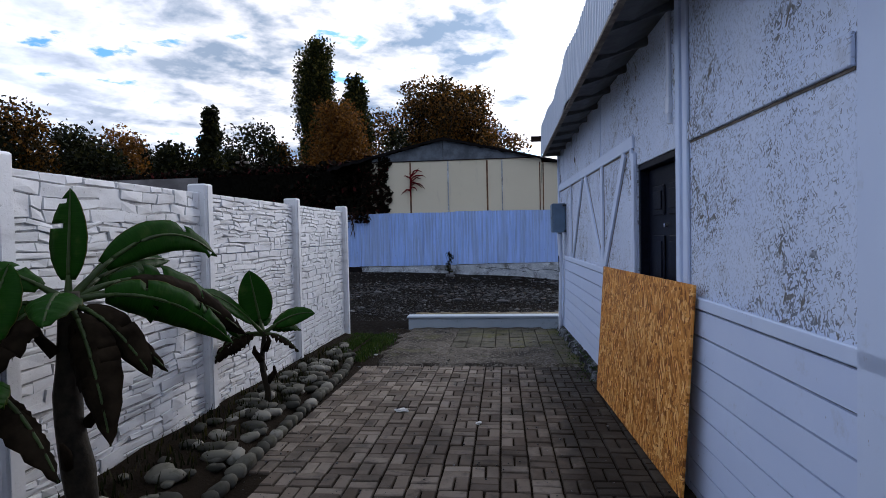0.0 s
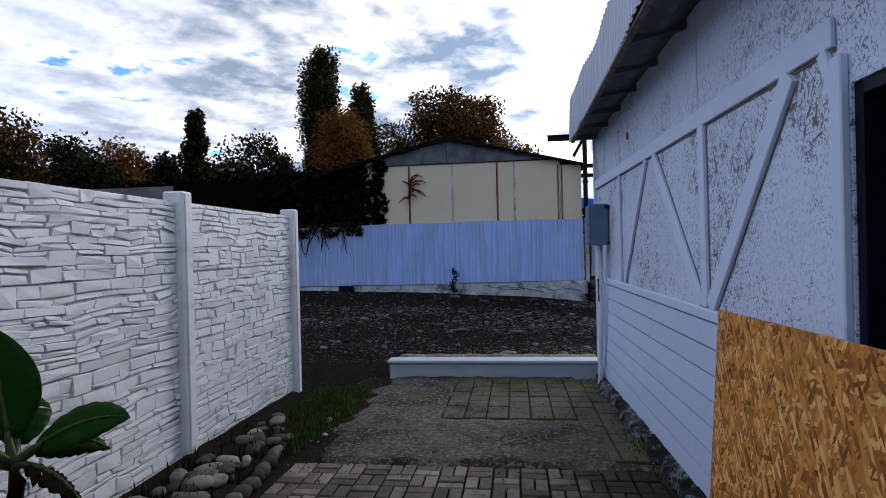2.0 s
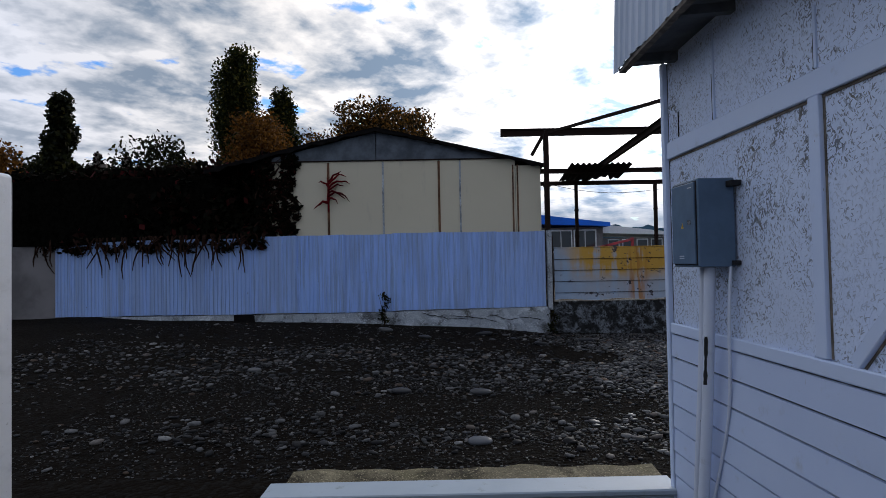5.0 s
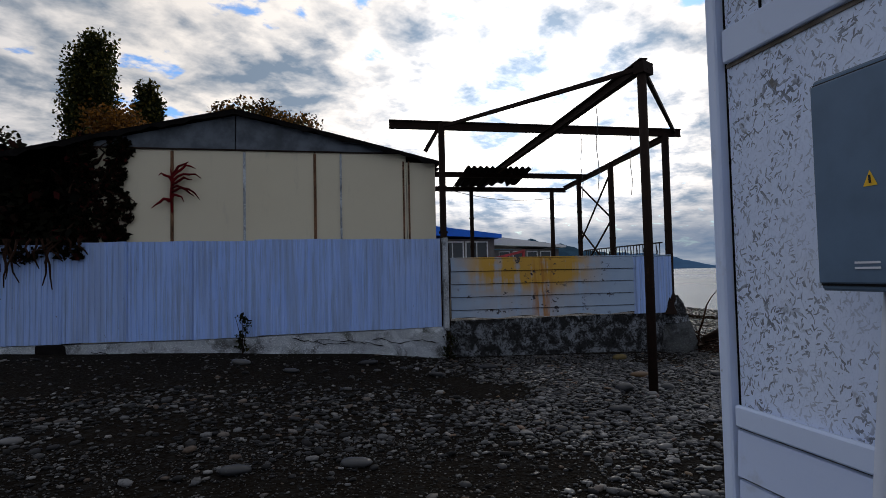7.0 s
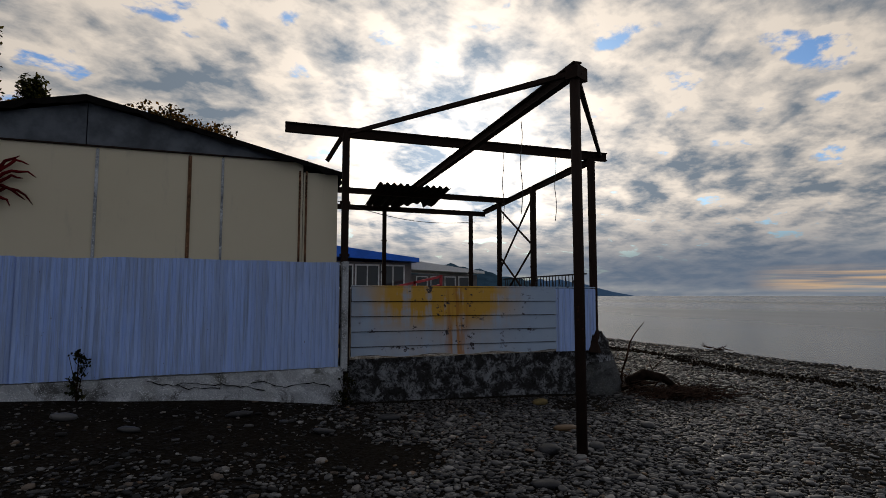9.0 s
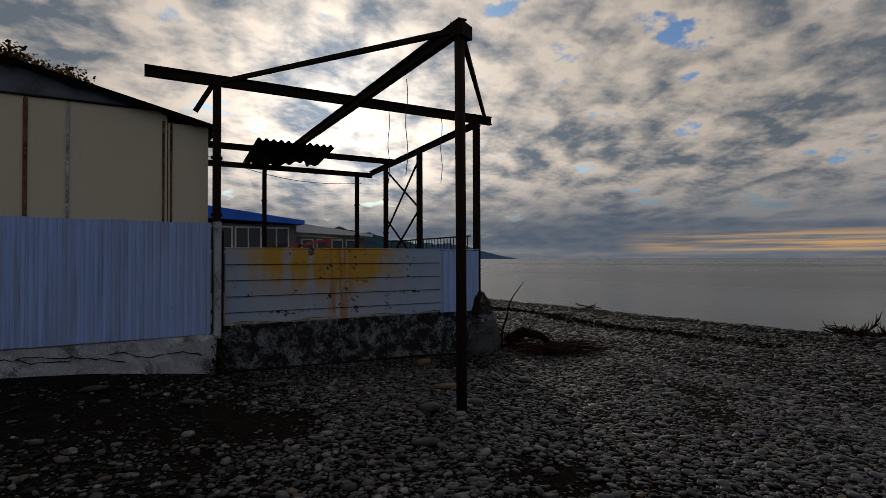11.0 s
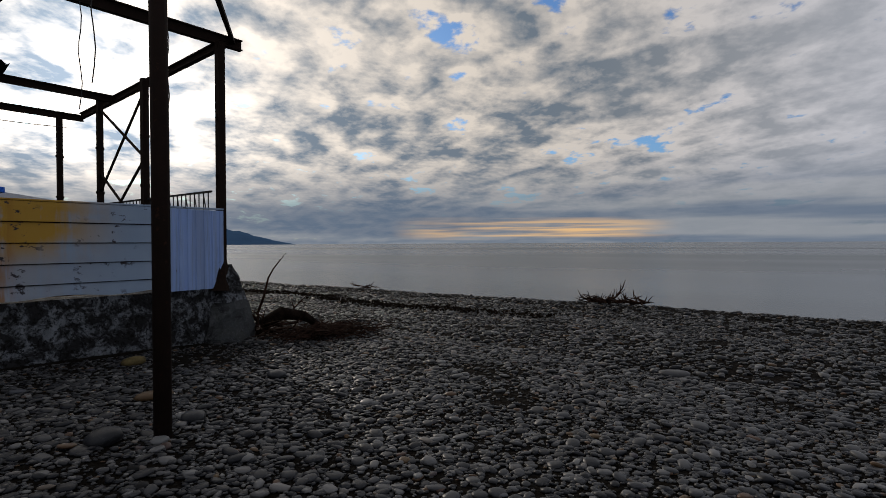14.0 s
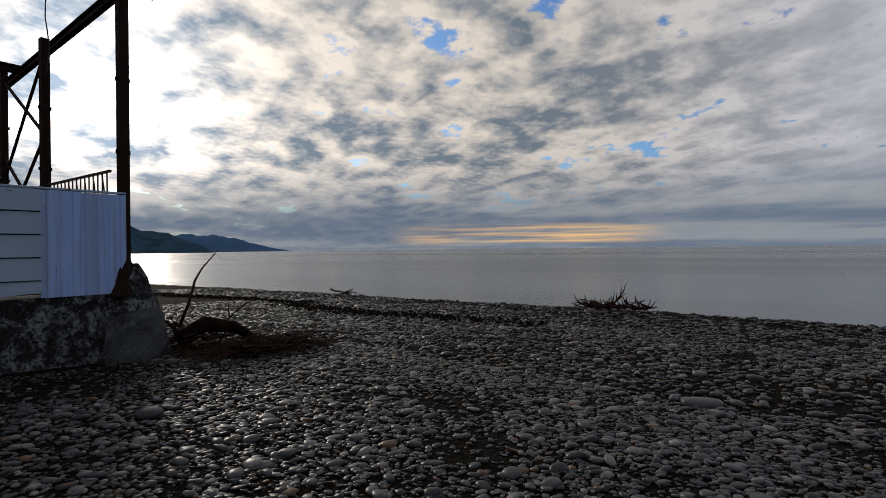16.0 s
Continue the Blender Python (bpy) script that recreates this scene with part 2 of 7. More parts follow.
def m_apron(n):
    """Trodden mortar: aggregate showing through a damp brown film."""
    v = n.place()
    c = n.mix(n.noise(v, 3.0, 9.0, 0.75), (0.022, 0.018, 0.014), (0.15, 0.13, 0.105))
    darker = n.step(n.noise(n.vmath("ADD", v, (3, 1, 7)), 1.3, 6.0, 0.65, 0.5), 0.46, 0.60, 0.0, 0.8)
    c = n.mix(darker, c, (0.016, 0.012, 0.009))
    cell = n.sep(n.voro(v, 48.0, "F1", "Color"))[0]
    c = n.mix(n.step(cell, 0.62, 0.9, 0.0, 0.7), c, (0.19, 0.175, 0.15))
    c = n.mix(n.step(n.noise(v, 30.0, 5.0, 0.7), 0.5, 0.6, 0.0, 0.6), c, (0.014, 0.012, 0.010))
    c = n.mix(n.step(n.noise(n.vmath("ADD", v, (9, 3, 1)), 2.4, 4.0), 0.56, 0.7, 0.0, 0.5), c, (0.07, 0.07, 0.022))
    return {"Base Color": c, "Roughness": 0.85, "gloss": 0.1, "height": n.math("ADD", n.noise(v, 25.0, 8.0, 0.75), n.math("MULTIPLY", cell, 0.3))}


def m_stained(n):
    """Sea-worn concrete: pale scabs left on a black crust."""
    v = n.place()
    c = n.mix(n.noise(v, 9.0, 5.0), (0.11, 0.125, 0.14), (0.28, 0.30, 0.33))
    crust = n.step(n.noise(v, 4.2, 9.0, 0.74, 0.4), 0.45, 0.60)
    pits = n.step(n.noise(v, 24.0, 4.0, 0.7), 0.52, 0.6, 0.0, 0.85)
    c = n.mix(crust, (0.026, 0.026, 0.027), c)
    c = n.mix(pits, c, (0.014, 0.013, 0.012))
    return {"Base Color": c, "Roughness": 0.92, "gloss": 0.05, "height": n.math("SUBTRACT", n.noise(v, 18.0, 8.0, 0.7), pits)}


def m_bed_stone(n):
    v = n.place()
    c = n.ramp(n.rand(), [(0.0, (0.025, 0.025, 0.02)), (0.4, (0.055, 0.053, 0.043)), (0.75, (0.115, 0.11, 0.088)), (1.0, (0.25, 0.24, 0.205))])
    c = n.mix(n.step(n.noise(v, 14.0, 5.0, 0.65), 0.52, 0.68, 0.0, 0.6), c, (0.03, 0.034, 0.014))
    return {"Base Color": c, "Roughness": 0.8, "gloss": 0.12, "height": n.noise(v, 50.0, 4.0)}


def m_pebble(n):
    v = n.place()
    r = n.math("FRACT", n.math("ADD", n.island(), n.rand()))
    c = n.ramp(r, [(0.0, (0.010, 0.011, 0.014)), (0.3, (0.016, 0.017, 0.020)), (0.55, (0.036, 0.037, 0.039)), (0.8, (0.072, 0.072, 0.074)),
                   (0.93, (0.16, 0.158, 0.155)), (0.95, (0.10, 0.062, 0.03)), (0.975, (0.08, 0.042, 0.026)), (0.985, (0.035, 0.042, 0.06)), (1.0, (0.20, 0.20, 0.19))])
    vein = n.step(n.noise(n.scaled(v, (30, 30, 60)), 1.0, 4.0, 0.6, 1.0), 0.55, 0.75, 0.0, 0.3)
    c = n.mix(vein, c, (0.14, 0.136, 0.13))
    return {"Base Color": c, "Roughness": 0.42, "gloss": 0.26, "height": n.noise(v, 90.0, 3.0)}


def m_gravel(n):
    """Stones half coated with dark soil."""
    v = n.place()
    r = n.math("FRACT", n.math("ADD", n.island(), n.rand()))
    c = n.ramp(r, [(0.0, (0.008, 0.008, 0.008)), (0.35, (0.016, 0.016, 0.017)), (0.6, (0.055, 0.055, 0.056)), (0.85, (0.14, 0.14, 0.14)), (0.9, (0.07, 0.045, 0.028)), (1.0, (0.24, 0.24, 0.235))])
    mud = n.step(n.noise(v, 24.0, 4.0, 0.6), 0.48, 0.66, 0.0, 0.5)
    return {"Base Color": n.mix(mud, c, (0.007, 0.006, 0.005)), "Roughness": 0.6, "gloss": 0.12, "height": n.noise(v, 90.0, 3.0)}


def m_ground(n):
    v = n.place()
    # soil taken nearly to black, so the shade between stones is in its colour
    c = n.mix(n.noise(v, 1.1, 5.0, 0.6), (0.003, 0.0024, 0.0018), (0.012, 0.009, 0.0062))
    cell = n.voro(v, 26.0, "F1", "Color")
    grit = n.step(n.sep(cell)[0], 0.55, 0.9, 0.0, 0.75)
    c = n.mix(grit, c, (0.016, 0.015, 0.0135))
    h = n.math("ADD", n.math("MULTIPLY", n.voro(v, 26.0), -1.0), n.math("MULTIPLY", n.noise(v, 60.0, 4.0), 0.4))
    return {"Base Color": c, "Roughness": 0.95, "gloss": 0.03, "height": h}


def m_soil(n):
    v = n.place()
    c = n.mix(n.noise(v, 9.0, 6.0, 0.65), (0.008, 0.006, 0.004), (0.026, 0.019, 0.013))
    return {"Base Color": c, "Roughness": 0.95, "gloss": 0.03, "height": n.noise(v, 35.0, 6.0, 0.7)}


def m_corrugated(n):
    v = n.coord()
    c = n.mix(n.noise(v, 1.5, 4.0), (0.26, 0.43, 0.86), (0.40, 0.56, 0.94))
    streak = n.step(n.noise(n.scaled(v, (13.0, 13.0, 0.6)), 1.0, 5.0, 0.7), 0.44, 0.66)
    c = n.mix(n.math("MULTIPLY", streak, 0.6), c, (0.20, 0.25, 0.36))
    wide = n.step(n.noise(n.scaled(v, (3.2, 3.2, 0.22)), 1.0, 4.0, 0.6), 0.47, 0.62, 0.0, 0.6)
    c = n.mix(wide, c, (0.27, 0.36, 0.58))
    c = n.mix(n.math("MULTIPLY", n.rand(), 0.4), c, (0.3, 0.37, 0.52))
    chips = n.step(n.noise(n.scaled(v, (22, 22, 12)), 1.0, 3.0, 0.6), 0.72, 0.74)
    c = n.mix(n.math("MULTIPLY", chips, 0.8), c, (0.12, 0.11, 0.12))
    return {"Base Color": c, "Roughness": 0.5, "height": n.noise(v, 12.0, 3.0)}


def m_rust_panel(n):
    v = n.place()
    x, y, z = n.sep(v)
    c = n.mix(n.noise(v, 2.5, 4.0), (0.22, 0.31, 0.44), (0.34, 0.43, 0.55))
    runs = n.noise(n.scaled(v, (4.0, 1.0, 0.35)), 1.0, 5.0, 0.62)
    smear = n.noise(n.scaled(v, (1.1, 1.0, 3.2)), 1.0, 4.0, 0.6)
    top = n.step(z, 1.0, 1.6, 0.15, 1.0)
    centre = n.step(n.math("ABSOLUTE", n.math("SUBTRACT", x, 3.75)), 1.9, 0.4)
    rust = n.math("MULTIPLY", n.step(n.math("ADD", n.math("MULTIPLY", runs, 0.6), n.math("MULTIPLY", smear, 0.4)), 0.33, 0.52), n.math("MULTIPLY", top, centre))
    drip = n.step(n.math("ABSOLUTE", n.math("SUBTRACT", x, n.math("ADD", 3.9, n.math("MULTIPLY", n.noise(v, 3.0), 0.25)))), 0.34, 0.04)
    strong = n.math("MULTIPLY", drip, n.step(n.noise(n.scaled(v, (15, 1, 1.1)), 1.0, 4.0), 0.40, 0.58))
    c = n.mix(n.math("MULTIPLY", rust, 1.5), c, (0.46, 0.26, 0.035))
    c = n.mix(n.math("MULTIPLY", strong, 0.9), c, (0.33, 0.14, 0.02))
    off = n.step(n.noise(n.scaled(v, (5, 5, 8)), 1.0, 6.0, 0.68), 0.60, 0.615)
    off = n.math("MULTIPLY", off, n.step(n.noise(n.vmath("ADD", v, (4, 0, 2)), 1.1), 0.47, 0.58))
    c = n.mix(off, c, (0.035, 0.03, 0.035))
    return {"Base Color": c, "Roughness": 0.55, "height": n.math("SUBTRACT", n.noise(v, 14.0), off)}


def m_osb(n):
    v = n.coord()
    col, h = None, None
    for i, rot in enumerate((0.2, 1.15, 2.1)):
        q = n.vmath("ADD", n.scaled(v, (17, 17, 62), (rot, 0, 0)), (i * 5.0, 0, i * 2.0))
        r = n.sep(n.voro(q, 1.0, "F1", "Color"))[1]
        k = n.ramp(r, [(0.0, (0.17, 0.052, 0.008)), (0.3, (0.42, 0.16, 0.027)), (0.7, (0.66, 0.285, 0.055)), (1.0, (0.86, 0.52, 0.19))])
        sel = n.step(n.sep(n.voro(q, 1.0, "F1", "Color"))[2], 0.5, 0.55)
        col = k if col is None else n.mix(sel, col, k)
        h = r if h is None else n.math("ADD", h, r)
    col = n.mix(n.step(n.noise(v, 1.4, 3.0), 0.5, 0.72, 0.0, 0.22), col, (0.12, 0.05, 0.015))
    return {"Base Color": col, "Roughness": 0.6, "height": h}


def m_steel(n):
    v = n.place()
    c = n.mix(n.noise(v, 7.0, 6.0, 0.65), (0.010, 0.008, 0.007), (0.026, 0.014, 0.010))
    c = n.mix(n.step(n.noise(v, 22.0, 4.0), 0.6, 0.75, 0.0, 0.6), c, (0.06, 0.026, 0.015))
    return {"Base Color": c, "Roughness": 0.8, "gloss": 0.08, "height": n.noise(v, 50.0, 4.0)}


def m_zinc(n):
    v = n.coord()
    c = n.mix(n.noise(n.scaled(v, (6, 6, 1.0)), 1.0, 5.0, 0.6), (0.34, 0.40, 0.50), (0.56, 0.62, 0.72))
    return {"Base Color": c, "Roughness": 0.5, "Metallic": 0.25, "height": n.noise(v, 20.0)}


def m_cream(n):
    v = n.place()
    c = n.mix(n.noise(v, 0.9, 4.0), (0.52, 0.47, 0.345), (0.62, 0.57, 0.43))
    c = n.mix(n.step(n.noise(n.scaled(v, (4, 4, 0.8)), 1.0, 6.0, 0.68), 0.56, 0.75, 0.0, 0.45), c, (0.30, 0.28, 0.24))
    c = n.mix(n.math("MULTIPLY", n.rand(), 0.6), c, (0.56, 0.51, 0.39))
    return {"Base Color": c, "Roughness": 0.7, "height": n.noise(v, 10.0)}


def leafy(stops, rough=0.6, thin=0.4, gloss=0.1):
    def build(n):
        r = n.math("FRACT", n.math("ADD", n.island(), n.rand()))
        return {"Base Color": n.ramp(r, stops), "Roughness": rough, "thin": thin, "gloss": gloss}
    return build


def m_banana(n):
    v = n.coord("UV")
    x, y, _ = n.sep(v)
    veins = n.noise(n.comb(n.math("MULTIPLY", x, 1.5), n.math("MULTIPLY", y, 70.0), 0.0), 1.0, 2.0)
    c = n.mix(veins, (0.004, 0.028, 0.002), (0.017, 0.075, 0.004))
    c = n.mix(n.step(n.noise(n.place(), 9.0, 4.0), 0.55, 0.75, 0.0, 0.4), c, (0.06, 0.10, 0.02))
    rib = n.step(n.math("ABSOLUTE", n.math("SUBTRACT", x, 0.5)), 0.035, 0.015)
    c = n.mix(rib, c, (0.06, 0.11, 0.02))
    edge = n.step(n.math("ABSOLUTE", n.math("SUBTRACT", x, 0.5)), 0.475, 0.5, 0.0, 0.4)
    return {"Base Color": n.mix(edge, c, (0.18, 0.12, 0.04)), "Roughness": 0.5, "gloss": 0.06, "thin": 0.3, "height": veins}


def m_plain(col, rough=0.5, metal=0.0, vary=0.25, scale=8.0, gloss=0.2):
    def build(n):
        v = n.place()
        k = n.step(n.noise(v, scale, 5.0, 0.6), 0.3, 0.7)
        lo = tuple(c * (1 - vary) for c in col)
        hi = tuple(min(1, c * (1 + vary)) for c in col)
        return {"Base Color": n.mix(k, lo, hi), "Roughness": rough, "Metallic": metal, "gloss": gloss, "height": n.noise(v, 60.0, 3.0)}
    return build


def m_sea(n):
    v = n.place()
    w = n.noise(n.scaled(v, (0.5, 0.16, 1.0)), 1.0, 5.0, 0.6)
    w2 = n.noise(n.scaled(v, (3.0, 1.4, 1.0)), 1.0, 4.0, 0.6)
    far = n.noise(n.scaled(v, (0.012, 0.003, 1.0)), 1.0, 3.0, 0.5)
    return {"Base Color": (0.055, 0.075, 0.09), "Roughness": n.step(far, 0.35, 0.65, 0.2, 0.34), "IOR": 1.33, "gloss": 0.5,
            "height": n.math("ADD", w, n.math("MULTIPLY", w2, 0.25))}


WALL = material("painted_board", m_wall, 1.0, 0.009)
TRIM = material("painted_timber", m_paint((0.55, 0.65, 0.88), (0.66, 0.75, 0.92)), 0.15, 0.003)
SIDING = material("painted_siding", m_paint((0.52, 0.62, 0.86), (0.62, 0.71, 0.92), 0.5), 0.12, 0.003)
# backing greyer than the stones: grime and joint shadow in one colour
JOINT = material("grimy_shaded_joint", m_plain((0.40, 0.40, 0.40), 0.9, 0.0, 0.4, 12.0), 0.4, 0.004)
STONE_WHITE = material("white_cast_stone", m_stone_white, 0.5, 0.006)
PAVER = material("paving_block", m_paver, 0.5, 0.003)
APRON = material("trodden_mortar", m_apron, 1.0, 0.015)
CONCRETE = material("worn_concrete", m_concrete((0.055, 0.047, 0.038), (0.125, 0.110, 0.090), 0.3, (0.014, 0.011, 0.008), 0.75), 1.0, 0.012)
MOSSY = material("mossy_tile", m_concrete((0.06, 0.056, 0.044), (0.10, 0.094, 0.07), 0.9, (0.02, 0.018, 0.01), 0.6), 0.6, 0.005)
OLD_CONCRETE = material("stained_concrete", m_stained, 1.0, 0.02)
PALE_CONCRETE = material("whitewashed_concrete", m_concrete((0.27, 0.30, 0.34), (0.42, 0.45, 0.48), 0.25, (0.05, 0.05, 0.047), 0.6), 0.7, 0.01)
GREY_CONCRETE = material("sea_worn_concrete", m_concrete((0.035, 0.038, 0.04), (0.085, 0.09, 0.093), 0.1, (0.014, 0.014, 0.014), 0.65), 0.8, 0.015)
BED_STONE = material("mossy_cobble", m_bed_stone, 0.3, 0.004)
PEBBLE = material("beach_pebble", m_pebble, 0.25, 0.003)
GRAVEL = material("dirty_gravel", m_gravel, 0.3, 0.003)
GROUND = material("gravel_ground", m_ground, 1.0, 0.02)
SOIL = material("dark_soil", m_soil, 1.0, 0.015)
CORRUGATED = material("painted_sheet", m_corrugated, 0.15, 0.004)
RUST_PANEL = material("rust_stained_panel", m_rust_panel, 0.3, 0.004)
OSB = material("strand_board", m_osb, 0.35, 0.002)
STEEL = material("rusty_steel", m_steel, 0.4, 0.003)
RUST_STRIP = material("rusted_cover_strip", m_concrete((0.11, 0.055, 0.03), (0.22, 0.12, 0.07), 0.0, (0.03, 0.018, 0.012), 0.9), 0.4, 0.004)
# near-black colour standing in for the deep shade inside the creeper
SHADE = material("creeper_shade", m_plain((0.004, 0.0038, 0.003), 1.0, 0.0, 0.5, 10.0, gloss=0.0), 0.8, 0.03)
ZINC = material("galvanised_sheet", m_zinc, 0.1, 0.003)
CREAM = material("cream_panel", m_cream, 0.12, 0.004)
DOOR = material("navy_metal_door", m_plain((0.0045, 0.0065, 0.014), 0.4, 0.0, 0.3, 30.0, gloss=0.12), 0.35, 0.003)
DARK = material("dark_soffit", m_plain((0.09, 0.095, 0.10), 0.7), 0.2, 0.004)
ROOF = material("tarred_roof", m_plain((0.010, 0.009, 0.009), 0.9, gloss=0.03), 0.4, 0.01)
GREY_METAL = material("grey_gable_sheet", m_plain((0.09, 0.105, 0.125), 0.6, 0.1, 0.35, 3.0), 0.2, 0.004)
BOX = material("grey_enamel", m_plain((0.105, 0.16, 0.235), 0.42, 0.0, 0.1), 0.03, 0.001)
CHROME = material("dull_chrome", m_plain((0.55, 0.55, 0.55), 0.25, 0.9, 0.1), 0.0)
BLACK = material("black_metal", m_plain((0.02, 0.02, 0.022), 0.55), 0.1, 0.001)
YELLOW = material("yellow_sticker", m_plain((0.75, 0.45, 0.03), 0.5, 0.0, 0.08), 0.0)
PALE = material("white_print", m_plain((0.6, 0.63, 0.68), 0.5, 0.0, 0.05), 0.0)
BARE_WOOD = material("weathered_wood", m_plain((0.17, 0.145, 0.12), 0.8, 0.0, 0.4, 14.0), 0.5, 0.004)
BLUE_ROOF = material("blue_roof_sheet", m_plain((0.02, 0.15, 0.72), 0.45, 0.0, 0.12, 1.0), 0.05)
FAR_WALL = material("shaded_render", m_plain((0.16, 0.15, 0.15), 0.8, 0.0, 0.3, 1.0), 0.1)
FAR_WHITE = material("white_frame_paint", m_plain((0.72, 0.73, 0.74), 0.5, 0.0, 0.05), 0.0)
RED = material("faded_red_paint", m_plain((0.40, 0.05, 0.06), 0.6, 0.0, 0.3, 2.0), 0.0)
GLASS = material("dark_window_glass", lambda n: {"Base Color": (0.02, 0.025, 0.03), "Roughness": 0.06, "IOR": 1.5, "gloss": 0.5})
BANANA = material("banana_leaf", m_banana, 0.3, 0.004)
STALK = material("banana_stem", m_plain((0.018, 0.014, 0.008), 0.7, 0.0, 0.5, 20.0), 0.5, 0.006)
LEAF_STALK = material("leaf_stalk", m_plain((0.03, 0.05, 0.012), 0.5, 0.0, 0.3, 10.0), 0.1)
DRY_LEAF = material("dry_leaf", m_plain((0.014, 0.010, 0.006), 0.9, 0.0, 0.5, 10.0, gloss=0.03), 0.3, 0.004)
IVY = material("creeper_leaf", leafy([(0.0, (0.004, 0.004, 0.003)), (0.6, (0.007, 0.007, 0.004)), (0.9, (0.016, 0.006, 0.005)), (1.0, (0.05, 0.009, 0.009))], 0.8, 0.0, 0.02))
IVY_RED = material("red_creeper", leafy([(0.0, (0.05, 0.005, 0.006)), (1.0, (0.12, 0.008, 0.010))], 0.8, 0.0, 0.02))
POPLAR = material("poplar_leaf", leafy([(0.0, (0.010, 0.015, 0.004)), (0.7, (0.032, 0.036, 0.008)), (1.0, (0.12, 0.095, 0.016))]))
AUTUMN = material("autumn_leaf", leafy([(0.0, (0.010, 0.010, 0.004)), (0.5, (0.045, 0.026, 0.006)), (1.0, (0.21, 0.09, 0.012))]))
ORANGE = material("orange_leaf", leafy([(0.0, (0.045, 0.023, 0.006)), (0.5, (0.12, 0.05, 0.008)), (1.0, (0.22, 0.095, 0.016))]))
GREEN = material("dark_green_leaf", leafy([(0.0, (0.005, 0.007, 0.003)), (0.7, (0.014, 0.017, 0.005)), (1.0, (0.045, 0.04, 0.01))]))
GRASS = material("grass_blade", leafy([(0.0, (0.012, 0.028, 0.005)), (0.8, (0.035, 0.07, 0.012)), (1.0, (0.08, 0.09, 0.025))]))
BARK = material("bark", m_plain((0.055, 0.043, 0.033), 0.9, 0.0, 0.5, 6.0), 0.8, 0.03)
TWIG = material("dry_twig", m_plain((0.026, 0.014, 0.010), 0.9, 0.0, 0.5, 9.0, gloss=0.03), 0.2)
SEA = material("calm_sea", m_sea, 0.2, 0.12)
ROTTEN = material("rotten_wood", m_plain((0.012, 0.008, 0.006), 0.95, 0.0, 0.5, 12.0, gloss=0.02), 0.9, 0.02)
# air haze is mixed into the hill colours, bluer and paler with distance
HILL_NEAR = material("wooded_hill_hazed", m_plain((0.028, 0.06, 0.09), 1.0, 0.0, 0.25, 0.03, gloss=0.0), 0.0)
HILL_FAR = material("haze_tinted_hill", m_plain((0.05, 0.105, 0.19), 1.0, 0.0, 0.1, 0.01, gloss=0.0), 0.0)
RUBBER = material("white_conduit", m_paint((0.62, 0.68, 0.82), (0.72, 0.77, 0.88), 0.4, (0.25, 0.25, 0.27), 0.5), 0.05, 0.002)
MOSSY_SAND = material("mossy_sand", m_concrete((0.10, 0.086, 0.055), (0.22, 0.19, 0.125), 0.4, (0.02, 0.017, 0.012), 0.65), 0.8, 0.012)
STEP_PAINT = material("grimy_white_paint", m_paint((0.32, 0.38, 0.44), (0.45, 0.51, 0.57), 0.6, (0.16, 0.18, 0.15), 0.6), 0.3, 0.004)
PAPER = material("pale_litter", m_plain((0.65, 0.65, 0.63), 0.8, 0.0, 0.1), 0.2, 0.002)


# ---- mesh helpers ----
def link(name, bm, mat, parent=None, label="", smooth=False):
    me = bpy.data.meshes.new(name)
    bm.normal_update()
    bm.to_mesh(me)
    bm.free()
    me.materials.append(mat)
    if smooth:
        me.shade_smooth()
    ob = new(name, me)
    if parent:
        ob.parent = parent
    if label:
        ob["label"] = label
    return ob


def part(name, bm, mat, parent, label="", smooth=False):
    return link(name, bm, mat, parent, label, smooth)


def thing(name, label, category, at=(0, 0, 0), rz=0.0, group="", kind=""):
    ob = new(name)
    ob.matrix_world = pose(*at, 0, 0, rz)
    return tagged(ob, label, category, group, kind)


def arrays(name, verts, faces, mat, parent=None, smooth=False, uv=None):
    """A mesh from numpy arrays, all faces with the same number of corners."""
    me = bpy.data.meshes.new(name)
    k = faces.shape[1]
    me.vertices.add(len(verts))
    me.vertices.foreach_set("co", np.ascontiguousarray(verts, dtype=np.float32).ravel())
    me.loops.add(faces.size)
    me.loops.foreach_set("vertex_index", np.ascontiguousarray(faces, dtype=np.int32).ravel())
    me.polygons.add(len(faces))
    me.polygons.foreach_set("loop_start", np.arange(0, faces.size, k, dtype=np.int32))
    me.polygons.foreach_set("loop_total", np.full(len(faces), k, dtype=np.int32))
    if uv is not None:
        layer = me.uv_layers.new(name="UVMap")
        layer.data.foreach_set("uv", np.ascontiguousarray(uv[faces.ravel()], dtype=np.float32).ravel())
    me.materials.append(mat)
    me.update(calc_edges=True)
    if smooth:
        me.shade_smooth()
    ob = new(name, me)
    if parent:
        ob.parent = parent
    return ob


def box(bm, x0, x1, y0, y1, z0, z1, bevel=0.0):
    vs = [bm.verts.new(p) for p in ((x0, y0, z0), (x1, y0, z0), (x1, y1, z0), (x0, y1, z0), (x0, y0, z1), (x1, y0, z1), (x1, y1, z1), (x0, y1, z1))]
    fs = [bm.faces.new([vs[i] for i in f]) for f in ((3, 2, 1, 0), (4, 5, 6, 7), (0, 1, 5, 4), (1, 2, 6, 5), (2, 3, 7, 6), (3, 0, 4, 7))]
    if bevel:
        bmesh.ops.bevel(bm, geom=list({e for f in fs for e in f.edges}), offset=bevel, segments=1, affect="EDGES", profile=0.5)
    return bm


